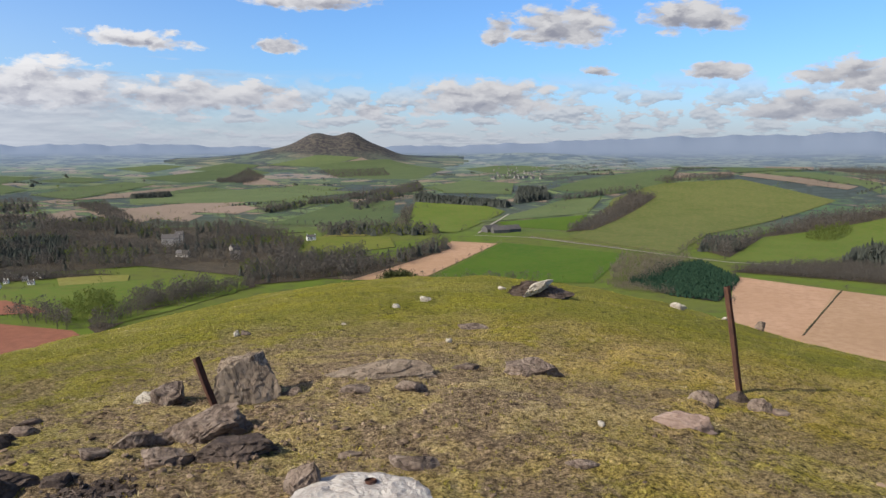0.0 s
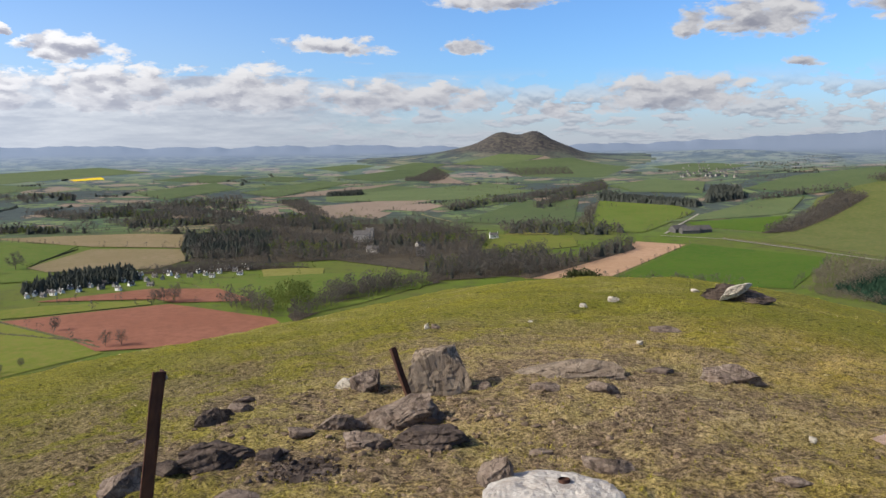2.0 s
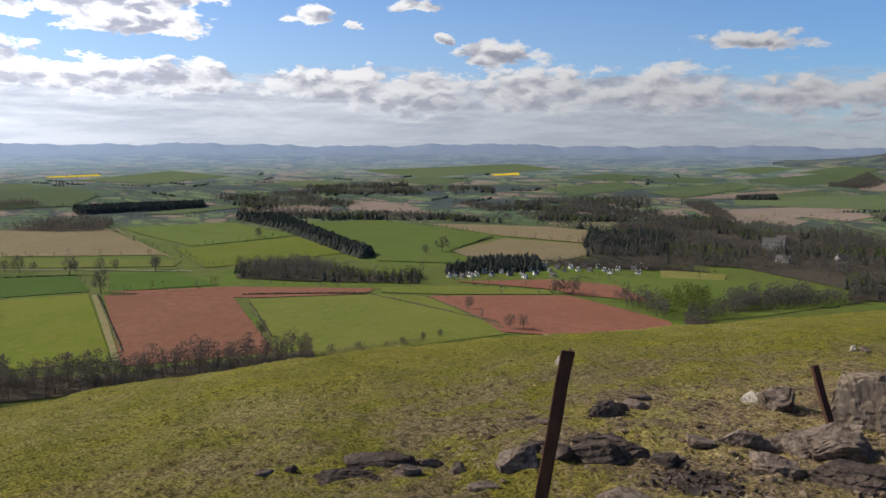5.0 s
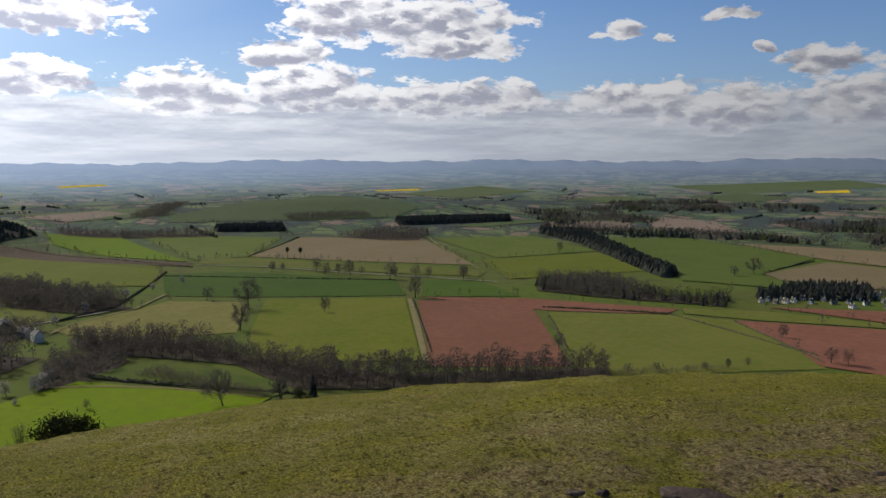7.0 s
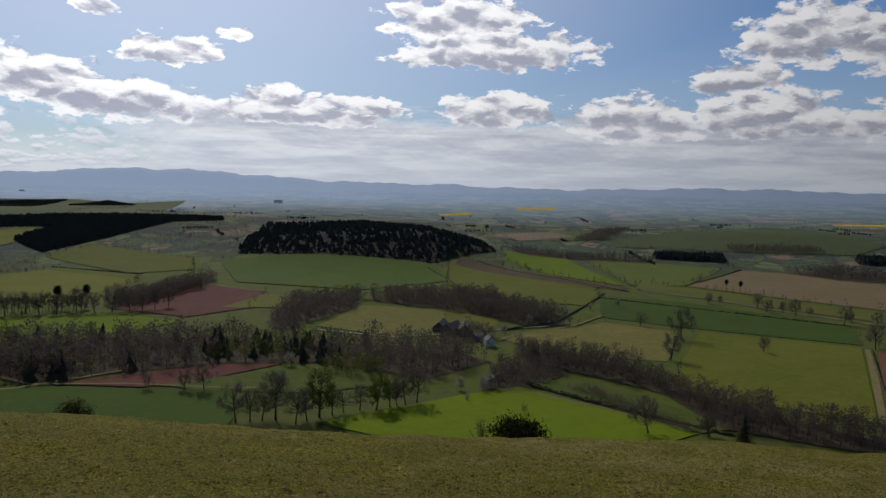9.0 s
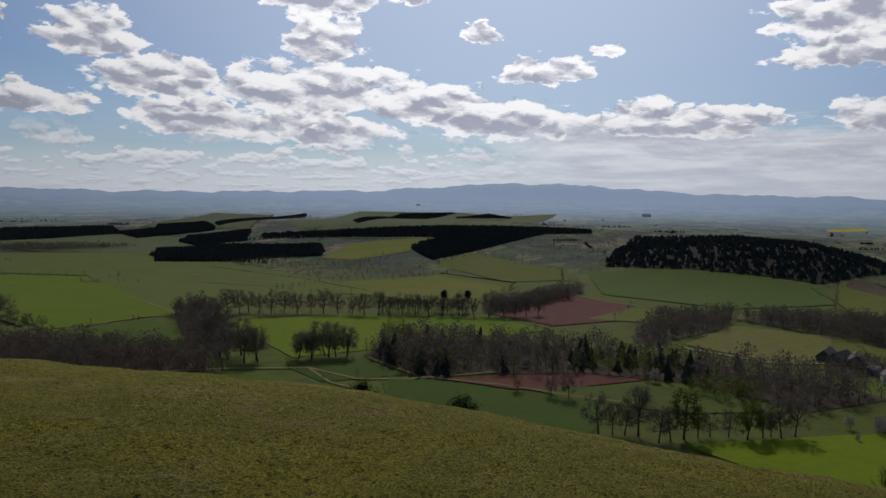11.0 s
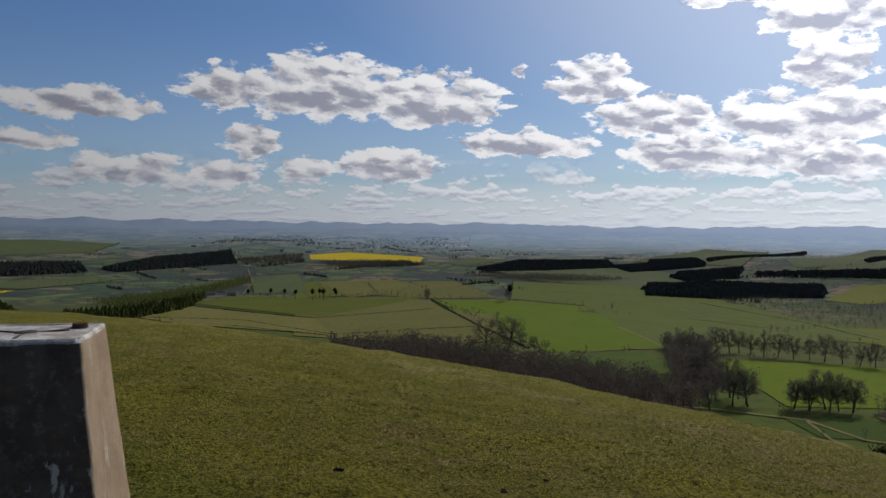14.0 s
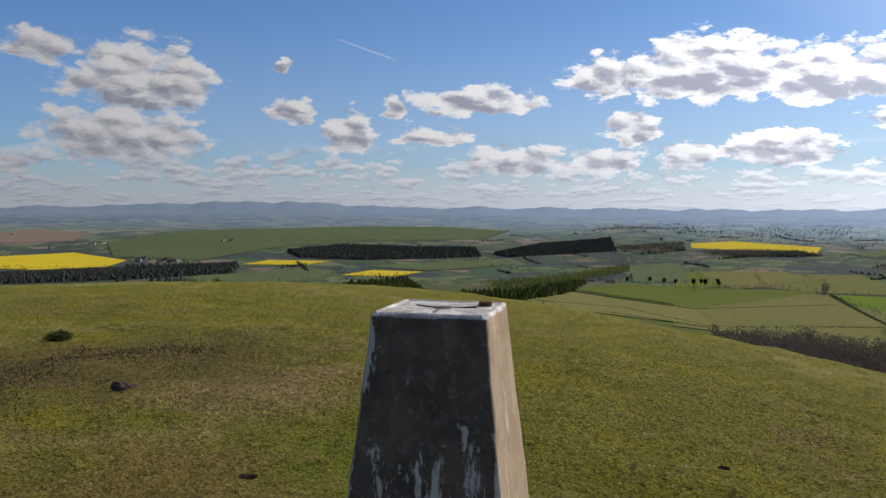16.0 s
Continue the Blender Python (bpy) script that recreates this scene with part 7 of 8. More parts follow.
wood("mixed", 0.8, (-323, -3613), (-1030, -3795), (-1662, -3450), (-1435, -2976), (-858, -2864), (-445, -3049))
wood("mixed", 0.8, (-361, -3070), (-549, -3592), (-873, -3799), (-855, -3410), (-533, -2944))


def hedgerow_trees():
    """Rows and knots of small trees along the hedges of the fields and in the far land, a stand for each quarter of the view."""
    rng = np.random.default_rng(77)
    plots = [p for p in field_plans if 640 < math.hypot(*np.mean(p, axis=0)) < 3000]
    for sector in range(9):
        rows = {"bare": [], "conifer": [], "budding": []}
        for _ in range(130):
            b, r = radians(-34 + 28 * sector + rng.uniform(0, 28)), rng.uniform(0.0, 1.0) * 1500 + 1600
            x0, y0 = -math.sin(b) * r, math.cos(b) * r
            a = rng.choice([0.4, 1.97]) + rng.normal(0, 0.25)
            n = int(rng.integers(5, 22))
            gap = 9.0 * shrink(r) * rng.uniform(0.6, 1.3)
            k = np.arange(n) - n / 2
            x, y = x0 + math.cos(a) * k * gap + rng.normal(0, 2, n), y0 + math.sin(a) * k * gap + rng.normal(0, 2, n)
            if any(inside(p, x0, y0) for p in field_plans):
                continue
            rows[rng.choice(["bare", "bare", "bare", "conifer", "budding"])].append((x, y, shrink(r)))
        for plot in plots:
            mx, my = np.mean(plot, axis=0)
            if int((bearing_of(mx, my) + 34) % 360 // 28) != sector:
                continue
            for (x0, y0), (x1, y1) in zip(plot, plot[1:] + plot[:1]):
                far = math.hypot((x0 + x1) / 2, (y0 + y1) / 2)
                if rng.random() > (0.30 if far < 1200 else 0.5):
                    continue
                k = shrink(far)
                n = max(2, int(math.hypot(x1 - x0, y1 - y0) / (k * (26 if far < 1200 else 15))))
                u = rng.uniform(0, 1, n) if rng.random() < 0.6 else np.linspace(0.02, 0.98, n)
                kind = rng.choice(["bare", "bare", "bare", "bare", "budding"])
                rows[kind].append((x0 + (x1 - x0) * u + rng.normal(0, 1, n), y0 + (y1 - y0) * u + rng.normal(0, 1, n), k))
        for kind, got in rows.items():
            for near in (True, False):
                some = [g for g in got if (g[2] > 0.97) == near]
                if some:
                    size = float(np.mean([g[2] for g in some]))
                    stand(kind, np.concatenate([g[0] for g in some]), np.concatenate([g[1] for g in some]), size * 0.6, sector * 5 + len(kind), "hedgerow_trees", "small hedgerow trees between the fields")


hedgerow_trees()


# ---- bushes on the hillside ----

def gorse(label, x, y, wide, tall, seed, bare=False):
    """A dark spiny bush of many small shoots on short stems."""
    rng = random.Random(seed)
    th = empty("gorse_bush", on_ground(x, y, -0.03))
    tagged(th, label, "bush", "bushes on the hillside")
    stems = bmesh.new()
    tips = []
    for k in range(26):
        a, out = rng.uniform(0, 6.2832), rng.uniform(0.1, 1.0)
        head = Vector((math.cos(a) * out * wide / 2, math.sin(a) * out * wide / 2, tall * (1.0 - 0.45 * out * out) * rng.uniform(0.75, 1.1)))
        foot = Vector((head.x * 0.3, head.y * 0.3, -0.05))
        mid = foot.lerp(head, 0.5) + Vector((0, 0, 0.1 * tall))
        v, f = rings_along([foot, mid, head], [0.010 * wide, 0.007 * wide, 0.003 * wide], 4)
        vv = [stems.verts.new(p) for p in v]
        for q in f:
            stems.faces.new([vv[i] for i in q])
        tips += [head, mid.lerp(head, 0.6), mid]
    part("stem_clump", stems, M_BARK, th)
    if bare:
        twigs = []
        for _ in range(420):
            p = rng.choice(tips) + Vector((rng.gauss(0, 0.05 * wide), rng.gauss(0, 0.05 * wide), rng.gauss(0, 0.05 * tall)))
            d = Vector((rng.gauss(0, 1), rng.gauss(0, 1), rng.gauss(0.5, 0.7))).normalized() * rng.uniform(0.08, 0.2) * wide
            a = d.orthogonal().normalized() * 0.004 * wide
            twigs += [p - a, p + a, p + d]
        o = new("twigs", mesh_of("twigs", twigs, np.arange(len(twigs)).reshape(-1, 3), LEAVES["bare"], False))
        o.parent = th
        return th
    v, f = [], []
    for _ in range(3200):
        p = rng.choice(tips) + Vector((rng.gauss(0, 0.09 * wide), rng.gauss(0, 0.09 * wide), rng.gauss(0, 0.09 * tall)))
        p.z = max(p.z, 0.01)
        d = Vector((rng.gauss(0, 1), rng.gauss(0, 1), rng.gauss(0.6, 0.8))).normalized() * rng.uniform(0.04, 0.09) * wide
        a = d.orthogonal().normalized() * 0.015 * wide
        n = len(v)
        v += [p - a, p + a, p + d]
        f.append((n, n + 1, n + 2))
    o = new("foliage", mesh_of("foliage", v, f, LEAVES["gorse"], False))
    o.parent = th
    return th


gorse("dark green gorse bush on the grassy slope", -22.0, 0.3, 1.59, 0.91, 1)
gorse("dark gorse bush on the grassy slope", -19.0, -11.0, 0.82, 0.74, 2)
gorse("small dark thorny bush at the edge of the slope", -21.1, 6.2, 0.54, 0.75, 3)
gorse("low brown gorse bush beside the track", -17.5, -13.3, 0.87, 0.68, 4)
gorse("low red-brown gorse at the brow of the hill", -1.9, 31.9, 1.73, 0.71, 5)
gorse("leafless thorn bush beside gorse", -22.0, -0.7, 0.79, 0.79, 6, True)
gorse("low dark gorse on the grassy shoulder", 5.4, -9.8, 0.32, 0.13, 7)
gorse("low dark gorse at the brow", 26.9, -75.3, 1.50, 1.77, 8)


# ---- houses, farms and sheds ----
M_WHITE = surface("white_limewash", [(0.76, 0.73, 0.67), (0.66, 0.63, 0.57), (0.82, 0.80, 0.75)], 0.3, 2, 0.85)
M_GREYW = surface("grey_stone_wall", [(0.30, 0.27, 0.235), (0.24, 0.215, 0.19), (0.36, 0.33, 0.29)], 0.4, 3, 0.9)
M_SLATE = surface("slate_roof", [(0.105, 0.094, 0.088), (0.082, 0.074, 0.070), (0.14, 0.126, 0.116)], 0.4, 3, 0.6)
M_SHED = surface("grey_sheeting", [(0.10, 0.095, 0.09), (0.13, 0.12, 0.11), (0.08, 0.075, 0.07)], 0.3, 2, 0.7)
M_PANE = surface("dark_window", [(0.03, 0.035, 0.045), (0.05, 0.055, 0.065), (0.02, 0.025, 0.03)], 0.5, 2, 0.15)


def gable(bm, w, d, h, rise, over, thick):
    """Two roof slopes with thickness over a w by d body."""
    for side in (1, -1):
        run = d / 2 + over
        slope = math.atan2(rise, d / 2)
        ln = run / math.cos(slope)
        m = Matrix.Translation((0, side * run / 2, h + rise - run / 2 * math.tan(slope) + thick / 2)) @ Matrix.Rotation(-side * slope, 4, "X")
        box(bm, w + 2 * over, ln, thick, m)


def house(x, y, w, d, h, turn, walls, roof, label, windows=3, chimney=True, category="house"):
    th = empty("shed" if category == "shed" else "house", on_ground(x, y, 0.2), turn)
    tagged(th, label, category, "buildings in the valley")
    rise = d * 0.42
    bm = bmesh.new()
    box(bm, w, d, h + 1.5, Matrix.Translation((0, 0, h / 2 - 0.75)))
    for e in (-1, 1):
        a = [bm.verts.new((e * w / 2, s * d / 2, h)) for s in (-1, 1)] + [bm.verts.new((e * w / 2, 0, h + rise))]
        b = [bm.verts.new((e * (w / 2 - 0.3), s * d / 2, h)) for s in (-1, 1)] + [bm.verts.new((e * (w / 2 - 0.3), 0, h + rise))]
        bm.faces.new(a)
        bm.faces.new(b[::-1])
    part("wall", bm, walls, th)
    bm = bmesh.new()
    gable(bm, w, d, h, rise, 0.3, 0.25)
    r = part("roof", bm, roof, th)
    if chimney:
        for e in (-1, 1):
            bm = bmesh.new()
            box(bm, 0.9, 0.7, 1.9, Matrix.Translation((e * (w / 2 - 0.6), 0, h + rise + 0.4)), 0.05)
            part("chimney", bm, walls, r)
    for k in range(windows):
        for side in (-1, 1):
            bm = bmesh.new()
            box(bm, 1.1, 0.08, 1.3, Matrix.Translation((w * ((k + 0.5) / windows - 0.5), side * (d / 2 + 0.02), h * 0.6)), 0.02)
            part("window", bm, M_PANE, th)
    if windows:
        bm = bmesh.new()
        box(bm, 1.0, 0.1, 2.0, Matrix.Translation((w * 0.5 / windows, -d / 2 - 0.03, 1.0)), 0.02)
        part("door", bm, M_SHED, th)
    return th


house(-590, 726, 5.3, 4.0, 2.4, 69, M_WHITE, M_SLATE, "white-walled village house with a slate roof", 2, True, "house")
house(-571, 716, 7.7, 4.0, 2.7, 108, M_WHITE, M_SLATE, "white-walled village house with a slate roof", 3, True, "house")
house(-576, 741, 5.5, 4.0, 2.1, -17, M_WHITE, M_SLATE, "white-walled village house with a slate roof", 2, True, "house")
house(-556, 732, 7.3, 4.0, 2.7, 72, M_GREYW, M_SLATE, "grey stone village house with a slate roof", 3, True, "house")
house(-572, 761, 7.1, 4.0, 2.7, 26, M_GREYW, M_SLATE, "grey stone village house with a slate roof", 3, True, "house")
house(-552, 751, 6.5, 4.0, 2.2, 90, M_GREYW, M_SLATE, "grey stone village house with a slate roof", 3, True, "house")
house(-560, 777, 5.9, 4.0, 2.6, -11, M_WHITE, M_SLATE, "white-walled village house with a slate roof", 2, True, "house")
house(-537, 758, 6.8, 4.0, 2.4, 70, M_WHITE, M_SLATE, "white-walled village house with a slate roof", 3, True, "house")
house(-555, 799, 5.2, 4.0, 2.1, 10, M_GREYW, M_SLATE, "grey stone village house with a slate roof", 3, True, "house")
house(-537, 787, 5.5, 4.0, 2.6, -26, M_GREYW, M_SLATE, "grey stone village house with a slate roof", 2, True, "house")
house(-544, 814, 6.3, 4.0, 2.2, -3, M_GREYW, M_SLATE, "grey stone village house with a slate roof", 3, True, "house")
house(-526, 802, 5.6, 4.0, 2.3, 113, M_GREYW, M_SLATE, "grey stone village house with a slate roof", 2, True, "house")
house(-534, 829, 6.7, 4.0, 2.7, -23, M_WHITE, M_SLATE, "white-walled village house with a slate roof", 2, True, "house")
house(-516, 817, 5.1, 4.0, 2.3, -25, M_WHITE, M_SLATE, "white-walled village house with a slate roof", 3, True, "house")
house(-527, 849, 7.8, 4.0, 2.0, -12, M_GREYW, M_SLATE, "grey stone village house with a slate roof", 2, True, "house")
house(-503, 823, 6.2, 4.0, 2.8, 9, M_GREYW, M_SLATE, "grey stone village house with a slate roof", 2, True, "house")
house(-509, 852, 5.6, 4.0, 2.4, 68, M_WHITE, M_SLATE, "white-walled village house with a slate roof", 2, True, "house")
house(-492, 839, 5.0, 4.0, 2.1, -20, M_WHITE, M_SLATE, "white-walled village house with a slate roof", 3, True, "house")
house(-505, 876, 6.7, 4.0, 2.4, -17, M_GREYW, M_SLATE, "grey stone village house with a slate roof", 2, True, "house")
house(-482, 854, 5.2, 4.0, 2.7, 8, M_WHITE, M_SLATE, "white-walled village house with a slate roof", 2, True, "house")
house(-488, 885, 6.6, 4.0, 2.5, -10, M_GREYW, M_SLATE, "grey stone village house with a slate roof", 2, True, "house")
house(-470, 871, 5.9, 4.0, 2.9, 11, M_GREYW, M_SLATE, "grey stone village house with a slate roof", 3, True, "house")
house(-475, 903, 6.3, 4.0, 2.4, -16, M_WHITE, M_SLATE, "white-walled village house with a slate roof", 2, True, "house")
house(-459, 888, 6.3, 4.0, 2.2, 72, M_GREYW, M_SLATE, "grey stone village house with a slate roof", 3, True, "house")
house(-584, 693, 6.6, 4.0, 2.7, -4, M_WHITE, M_SLATE, "white-walled village house with a slate roof", 2, True, "house")
house(-585, 706, 7.6, 4.0, 2.3, -23, M_WHITE, M_SLATE, "white-walled village house with a slate roof", 3, True, "house")
house(-505, 899, 6.9, 4.0, 2.7, 15, M_GREYW, M_SLATE, "grey stone village house with a slate roof", 3, True, "house")
house(-476, 826, 6.3, 4.0, 2.8, 6, M_WHITE, M_SLATE, "white-walled village house with a slate roof", 2, True, "house")
house(-452, 849, 6.9, 4.0, 2.7, 11, M_WHITE, M_SLATE, "white-walled village house with a slate roof", 3, True, "house")
house(-532, 886, 6.9, 4.0, 2.6, -13, M_GREYW, M_SLATE, "grey stone village house with a slate roof", 3, True, "house")
house(-549, 844, 5.3, 4.0, 2.9, 10, M_GREYW, M_SLATE, "grey stone village house with a slate roof", 2, True, "house")
house(-532, 729, 6.8, 4.0, 2.7, -13, M_WHITE, M_SLATE, "white-walled village house with a slate roof", 2, True, "house")
house(-514, 760, 7.1, 4.0, 2.4, 0, M_GREYW, M_SLATE, "grey stone village house with a slate roof", 3, True, "house")
house(-600, 674, 5.0, 4.0, 2.8, -30, M_WHITE, M_SLATE, "white-walled village house with a slate roof", 3, True, "house")
house(-601, 686, 7.3, 4.0, 2.7, 116, M_WHITE, M_SLATE, "white-walled village house with a slate roof", 2, True, "house")
house(-588, 683, 5.6, 4.0, 2.6, -9, M_GREYW, M_SLATE, "grey stone village house with a slate roof", 3, True, "house")
house(-595, 702, 6.3, 4.0, 2.1, 14, M_GREYW, M_SLATE, "grey stone village house with a slate roof", 3, True, "house")
house(-598, 741, 5.8, 4.0, 2.7, -28, M_GREYW, M_SLATE, "grey stone village house with a slate roof", 2, True, "house")
house(-582, 757, 6.0, 4.0, 2.1, 4, M_WHITE, M_SLATE, "white-walled village house with a slate roof", 2, True, "house")
house(-579, 778, 5.9, 4.0, 2.2, 1, M_GREYW, M_SLATE, "grey stone village house with a slate roof", 3, True, "house")
house(-574, 805, 5.4, 4.0, 2.5, 26, M_WHITE, M_SLATE, "white-walled village house with a slate roof", 3, True, "house")
house(-570, 823, 7.1, 4.0, 2.4, 10, M_WHITE, M_SLATE, "white-walled village house with a slate roof", 2, True, "house")
house(-214, 1265, 14.0, 8.0, 6.0, 20, M_WHITE, M_SLATE, "white country house standing alone among trees", 4, True, "house")
house(-416, 1191, 26.0, 14.0, 13.0, 10, M_GREYW, M_SLATE, "large grey stone mansion among dark trees", 5, True, "house")
house(-410, 1212, 12.0, 10.0, 17.0, 10, M_GREYW, M_SLATE, "tall grey stone tower of a mansion", 2, True, "house")
house(-358, 1071, 18.0, 9.0, 6.0, -10, M_GREYW, M_SLATE, "grey stone lodge among trees", 3, True, "house")
house(-281, 1051, 12.0, 8.0, 8.0, 15, M_GREYW, M_SLATE, "small grey stone house with steep roof", 2, True, "house")
house(-307, 1144, 14.0, 8.0, 5.0, 60, M_GREYW, M_SLATE, "grey stone cottage among trees", 3, True, "house")
house(84, 1378, 30.0, 16.0, 5.0, 40, M_SHED, M_SLATE, "low grey farm shed beside a road", 0, False, "shed")
house(100, 1363, 30.0, 16.0, 5.0, 19, M_SHED, M_SLATE, "low grey farm shed beside a road", 0, False, "shed")
house(121, 1379, 30.0, 16.0, 5.0, 30, M_SHED, M_SLATE, "low grey farm shed beside a road", 0, False, "shed")
house(-816, -76, 26.0, 13.0, 5.0, -7, M_SHED, M_SLATE, "long dark farm shed among bare trees", 0, False, "shed")
house(-809, -64, 30.0, 13.0, 5.0, -17, M_SHED, M_SLATE, "long dark farm shed among bare trees", 0, False, "shed")
house(-806, -51, 24.0, 13.0, 5.0, 5, M_SHED, M_SLATE, "long dark farm shed among bare trees", 0, False, "shed")
house(-749, -23, 13.0, 8.0, 6.0, 15, M_WHITE, M_SLATE, "white gabled mill house beside trees", 3, True, "house")
house(-772, -33, 16.0, 8.0, 5.0, 30, M_GREYW, M_SLATE, "grey stone cottage beside a farm", 3, True, "house")
house(-646, -1, 9.0, 6.0, 3.5, 5, M_GREYW, M_SLATE, "stone cottage in the wooded valley", 3, True, "house")
house(-621, -12, 9.0, 6.0, 3.5, 50, M_GREYW, M_SLATE, "stone cottage in the wooded valley", 2, True, "house")
house(-202, -1658, 17.6, 8.8, 3.9, 7, M_GREYW, M_SLATE, "farm building at the edge of a wood", 2, True, "house")
house(-223, -1661, 17.6, 8.8, 3.9, -5, M_WHITE, M_SLATE, "farm building at the edge of a wood", 2, True, "house")
house(-241, -1641, 17.6, 8.8, 3.9, 1, M_GREYW, M_SLATE, "farm building at the edge of a wood", 2, True, "house")
house(1277, -2370, 12.4, 7.0, 4.7, 20, M_WHITE, M_SLATE, "distant farmhouse among fields", 2, True, "house")
house(1233, -2339, 12.6, 7.1, 4.7, 19, M_WHITE, M_SLATE, "distant farmhouse among fields", 2, True, "house")
house(1214, -2371, 12.5, 7.0, 4.7, 43, M_WHITE, M_SLATE, "distant farmhouse among fields", 2, True, "house")
house(897, -1957, 14.4, 8.1, 5.4, 0, M_GREYW, M_SLATE, "distant farmhouse among fields", 2, True, "house")
house(888, -1904, 14.6, 8.2, 5.5, 0, M_GREYW, M_SLATE, "distant farmhouse among fields", 2, True, "house")
house(823, -1940, 14.5, 8.2, 5.5, 15, M_GREYW, M_SLATE, "distant farmhouse among fields", 2, True, "house")
house(793, -1919, 14.6, 8.2, 5.5, 62, M_GREYW, M_SLATE, "distant farmhouse among fields", 2, True, "house")
house(863, -2450, 12.8, 7.2, 4.8, 76, M_GREYW, M_SLATE, "distant farmhouse among fields", 2, True, "house")
house(842, -2470, 12.7, 7.2, 4.8, 9, M_GREYW, M_SLATE, "distant farmhouse among fields", 2, True, "house")
house(1685, -2636, 10.4, 5.9, 3.9, 52, M_GREYW, M_SLATE, "distant farmhouse among fields", 2, True, "house")
house(-3319, -2204, 21.9, 8.7, 5.1, 90, M_WHITE, M_WHITE, "distant white shed catching the sun", 0, False, "shed")
house(-3234, -1003, 34.3, 13.7, 8.0, 90, M_WHITE, M_WHITE, "distant white shed catching the sun", 0, False, "shed")
house(224, 2641, 9.1, 5.7, 4.0, 80, M_GREYW, M_SLATE, "house of a distant town below the hills", 2, True, "house")
house(168, 2577, 9.3, 5.8, 4.0, 69, M_GREYW, M_SLATE, "house of a distant town below the hills", 2, True, "house")
house(229, 2494, 9.5, 5.9, 4.2, 39, M_GREYW, M_SLATE, "house of a distant town below the hills", 2, True, "house")
house(289, 3063, 7.7, 4.8, 3.4, 79, M_GREYW, M_SLATE, "house of a distant town below the hills", 2, True, "house")
house(189, 2677, 8.9, 5.6, 3.9, 46, M_GREYW, M_SLATE, "house of a distant town below the hills", 2, True, "house")
house(258, 3085, 7.6, 4.8, 3.3, 77, M_GREYW, M_SLATE, "house of a distant town below the hills", 2, True, "house")
house(386, 3395, 6.5, 4.0, 2.8, 47, M_GREYW, M_SLATE, "house of a distant town below the hills", 2, True, "house")
house(298, 2643, 9.0, 5.6, 4.0, 11, M_GREYW, M_SLATE, "house of a distant town below the hills", 2, True, "house")
house(254, 2462, 9.6, 6.0, 4.2, 42, M_GREYW, M_SLATE, "house of a distant town below the hills", 2, True, "house")
house(270, 3267, 7.0, 4.4, 3.0, 2, M_GREYW, M_SLATE, "house of a distant town below the hills", 2, True, "house")
house(250, 2618, 9.1, 5.7, 4.0, 11, M_GREYW, M_SLATE, "house of a distant town below the hills", 2, True, "house")
house(272, 2390, 9.7, 6.1, 4.2, 20, M_GREYW, M_SLATE, "house of a distant town below the hills", 2, True, "house")
house(327, 2612, 9.1, 5.7, 4.0, 9, M_GREYW, M_SLATE, "house of a distant town below the hills", 2, True, "house")
house(428, 3452, 6.3, 3.9, 2.7, 83, M_GREYW, M_SLATE, "house of a distant town below the hills", 2, True, "house")
house(397, 3344, 6.6, 4.2, 2.9, 84, M_GREYW, M_SLATE, "house of a distant town below the hills", 2, True, "house")
house(376, 3096, 7.6, 4.8, 3.3, 76, M_GREYW, M_SLATE, "house of a distant town below the hills", 2, True, "house")
house(313, 3356, 6.6, 4.2, 2.9, 47, M_GREYW, M_SLATE, "house of a distant town below the hills", 2, True, "house")
house(232, 2801, 8.6, 5.3, 3.7, 57, M_GREYW, M_SLATE, "house of a distant town below the hills", 2, True, "house")
house(274, 3130, 7.5, 4.7, 3.2, 40, M_GREYW, M_SLATE, "house of a distant town below the hills", 2, True, "house")
house(314, 3572, 5.8, 3.7, 2.5, 23, M_GREYW, M_SLATE, "house of a distant town below the hills", 2, True, "house")
house(262, 2871, 8.4, 5.2, 3.7, 46, M_GREYW, M_SLATE, "house of a distant town below the hills", 2, True, "house")
house(308, 3558, 5.9, 3.7, 2.6, 65, M_GREYW, M_SLATE, "house of a distant town below the hills", 2, True, "house")
house(290, 2331, 9.9, 6.2, 4.3, 44, M_GREYW, M_SLATE, "house of a distant town below the hills", 2, True, "house")
house(286, 3497, 6.1, 3.8, 2.7, 33, M_GREYW, M_SLATE, "house of a distant town below the hills", 2, True, "house")
house(308, 2990, 7.9, 5.0, 3.5, 77, M_GREYW, M_SLATE, "house of a distant town below the hills", 2, True, "house")
house(238, 3344, 6.7, 4.2, 3.0, 38, M_GREYW, M_SLATE, "house of a distant town below the hills", 2, True, "house")
house(203, 3150, 7.4, 4.6, 3.2, 74, M_GREYW, M_SLATE, "house of a distant town below the hills", 2, True, "house")
house(237, 2440, 9.6, 6.0, 4.2, 33, M_GREYW, M_SLATE, "house of a distant town below the hills", 2, True, "house")
house(207, 2677, 8.9, 5.6, 3.9, 26, M_GREYW, M_SLATE, "house of a distant town below the hills", 2, True, "house")
house(284, 3466, 6.3, 3.9, 2.7, 7, M_GREYW, M_SLATE, "house of a distant town below the hills", 2, True, "house")
house(285, 2763, 8.6, 5.4, 3.8, 80, M_GREYW, M_SLATE, "house of a distant town below the hills", 2, True, "house")
house(292, 2682, 8.9, 5.5, 3.9, 16, M_GREYW, M_SLATE, "house of a distant town below the hills", 2, True, "house")
house(305, 2827, 8.5, 5.3, 3.7, 88, M_GREYW, M_SLATE, "house of a distant town below the hills", 2, True, "house")
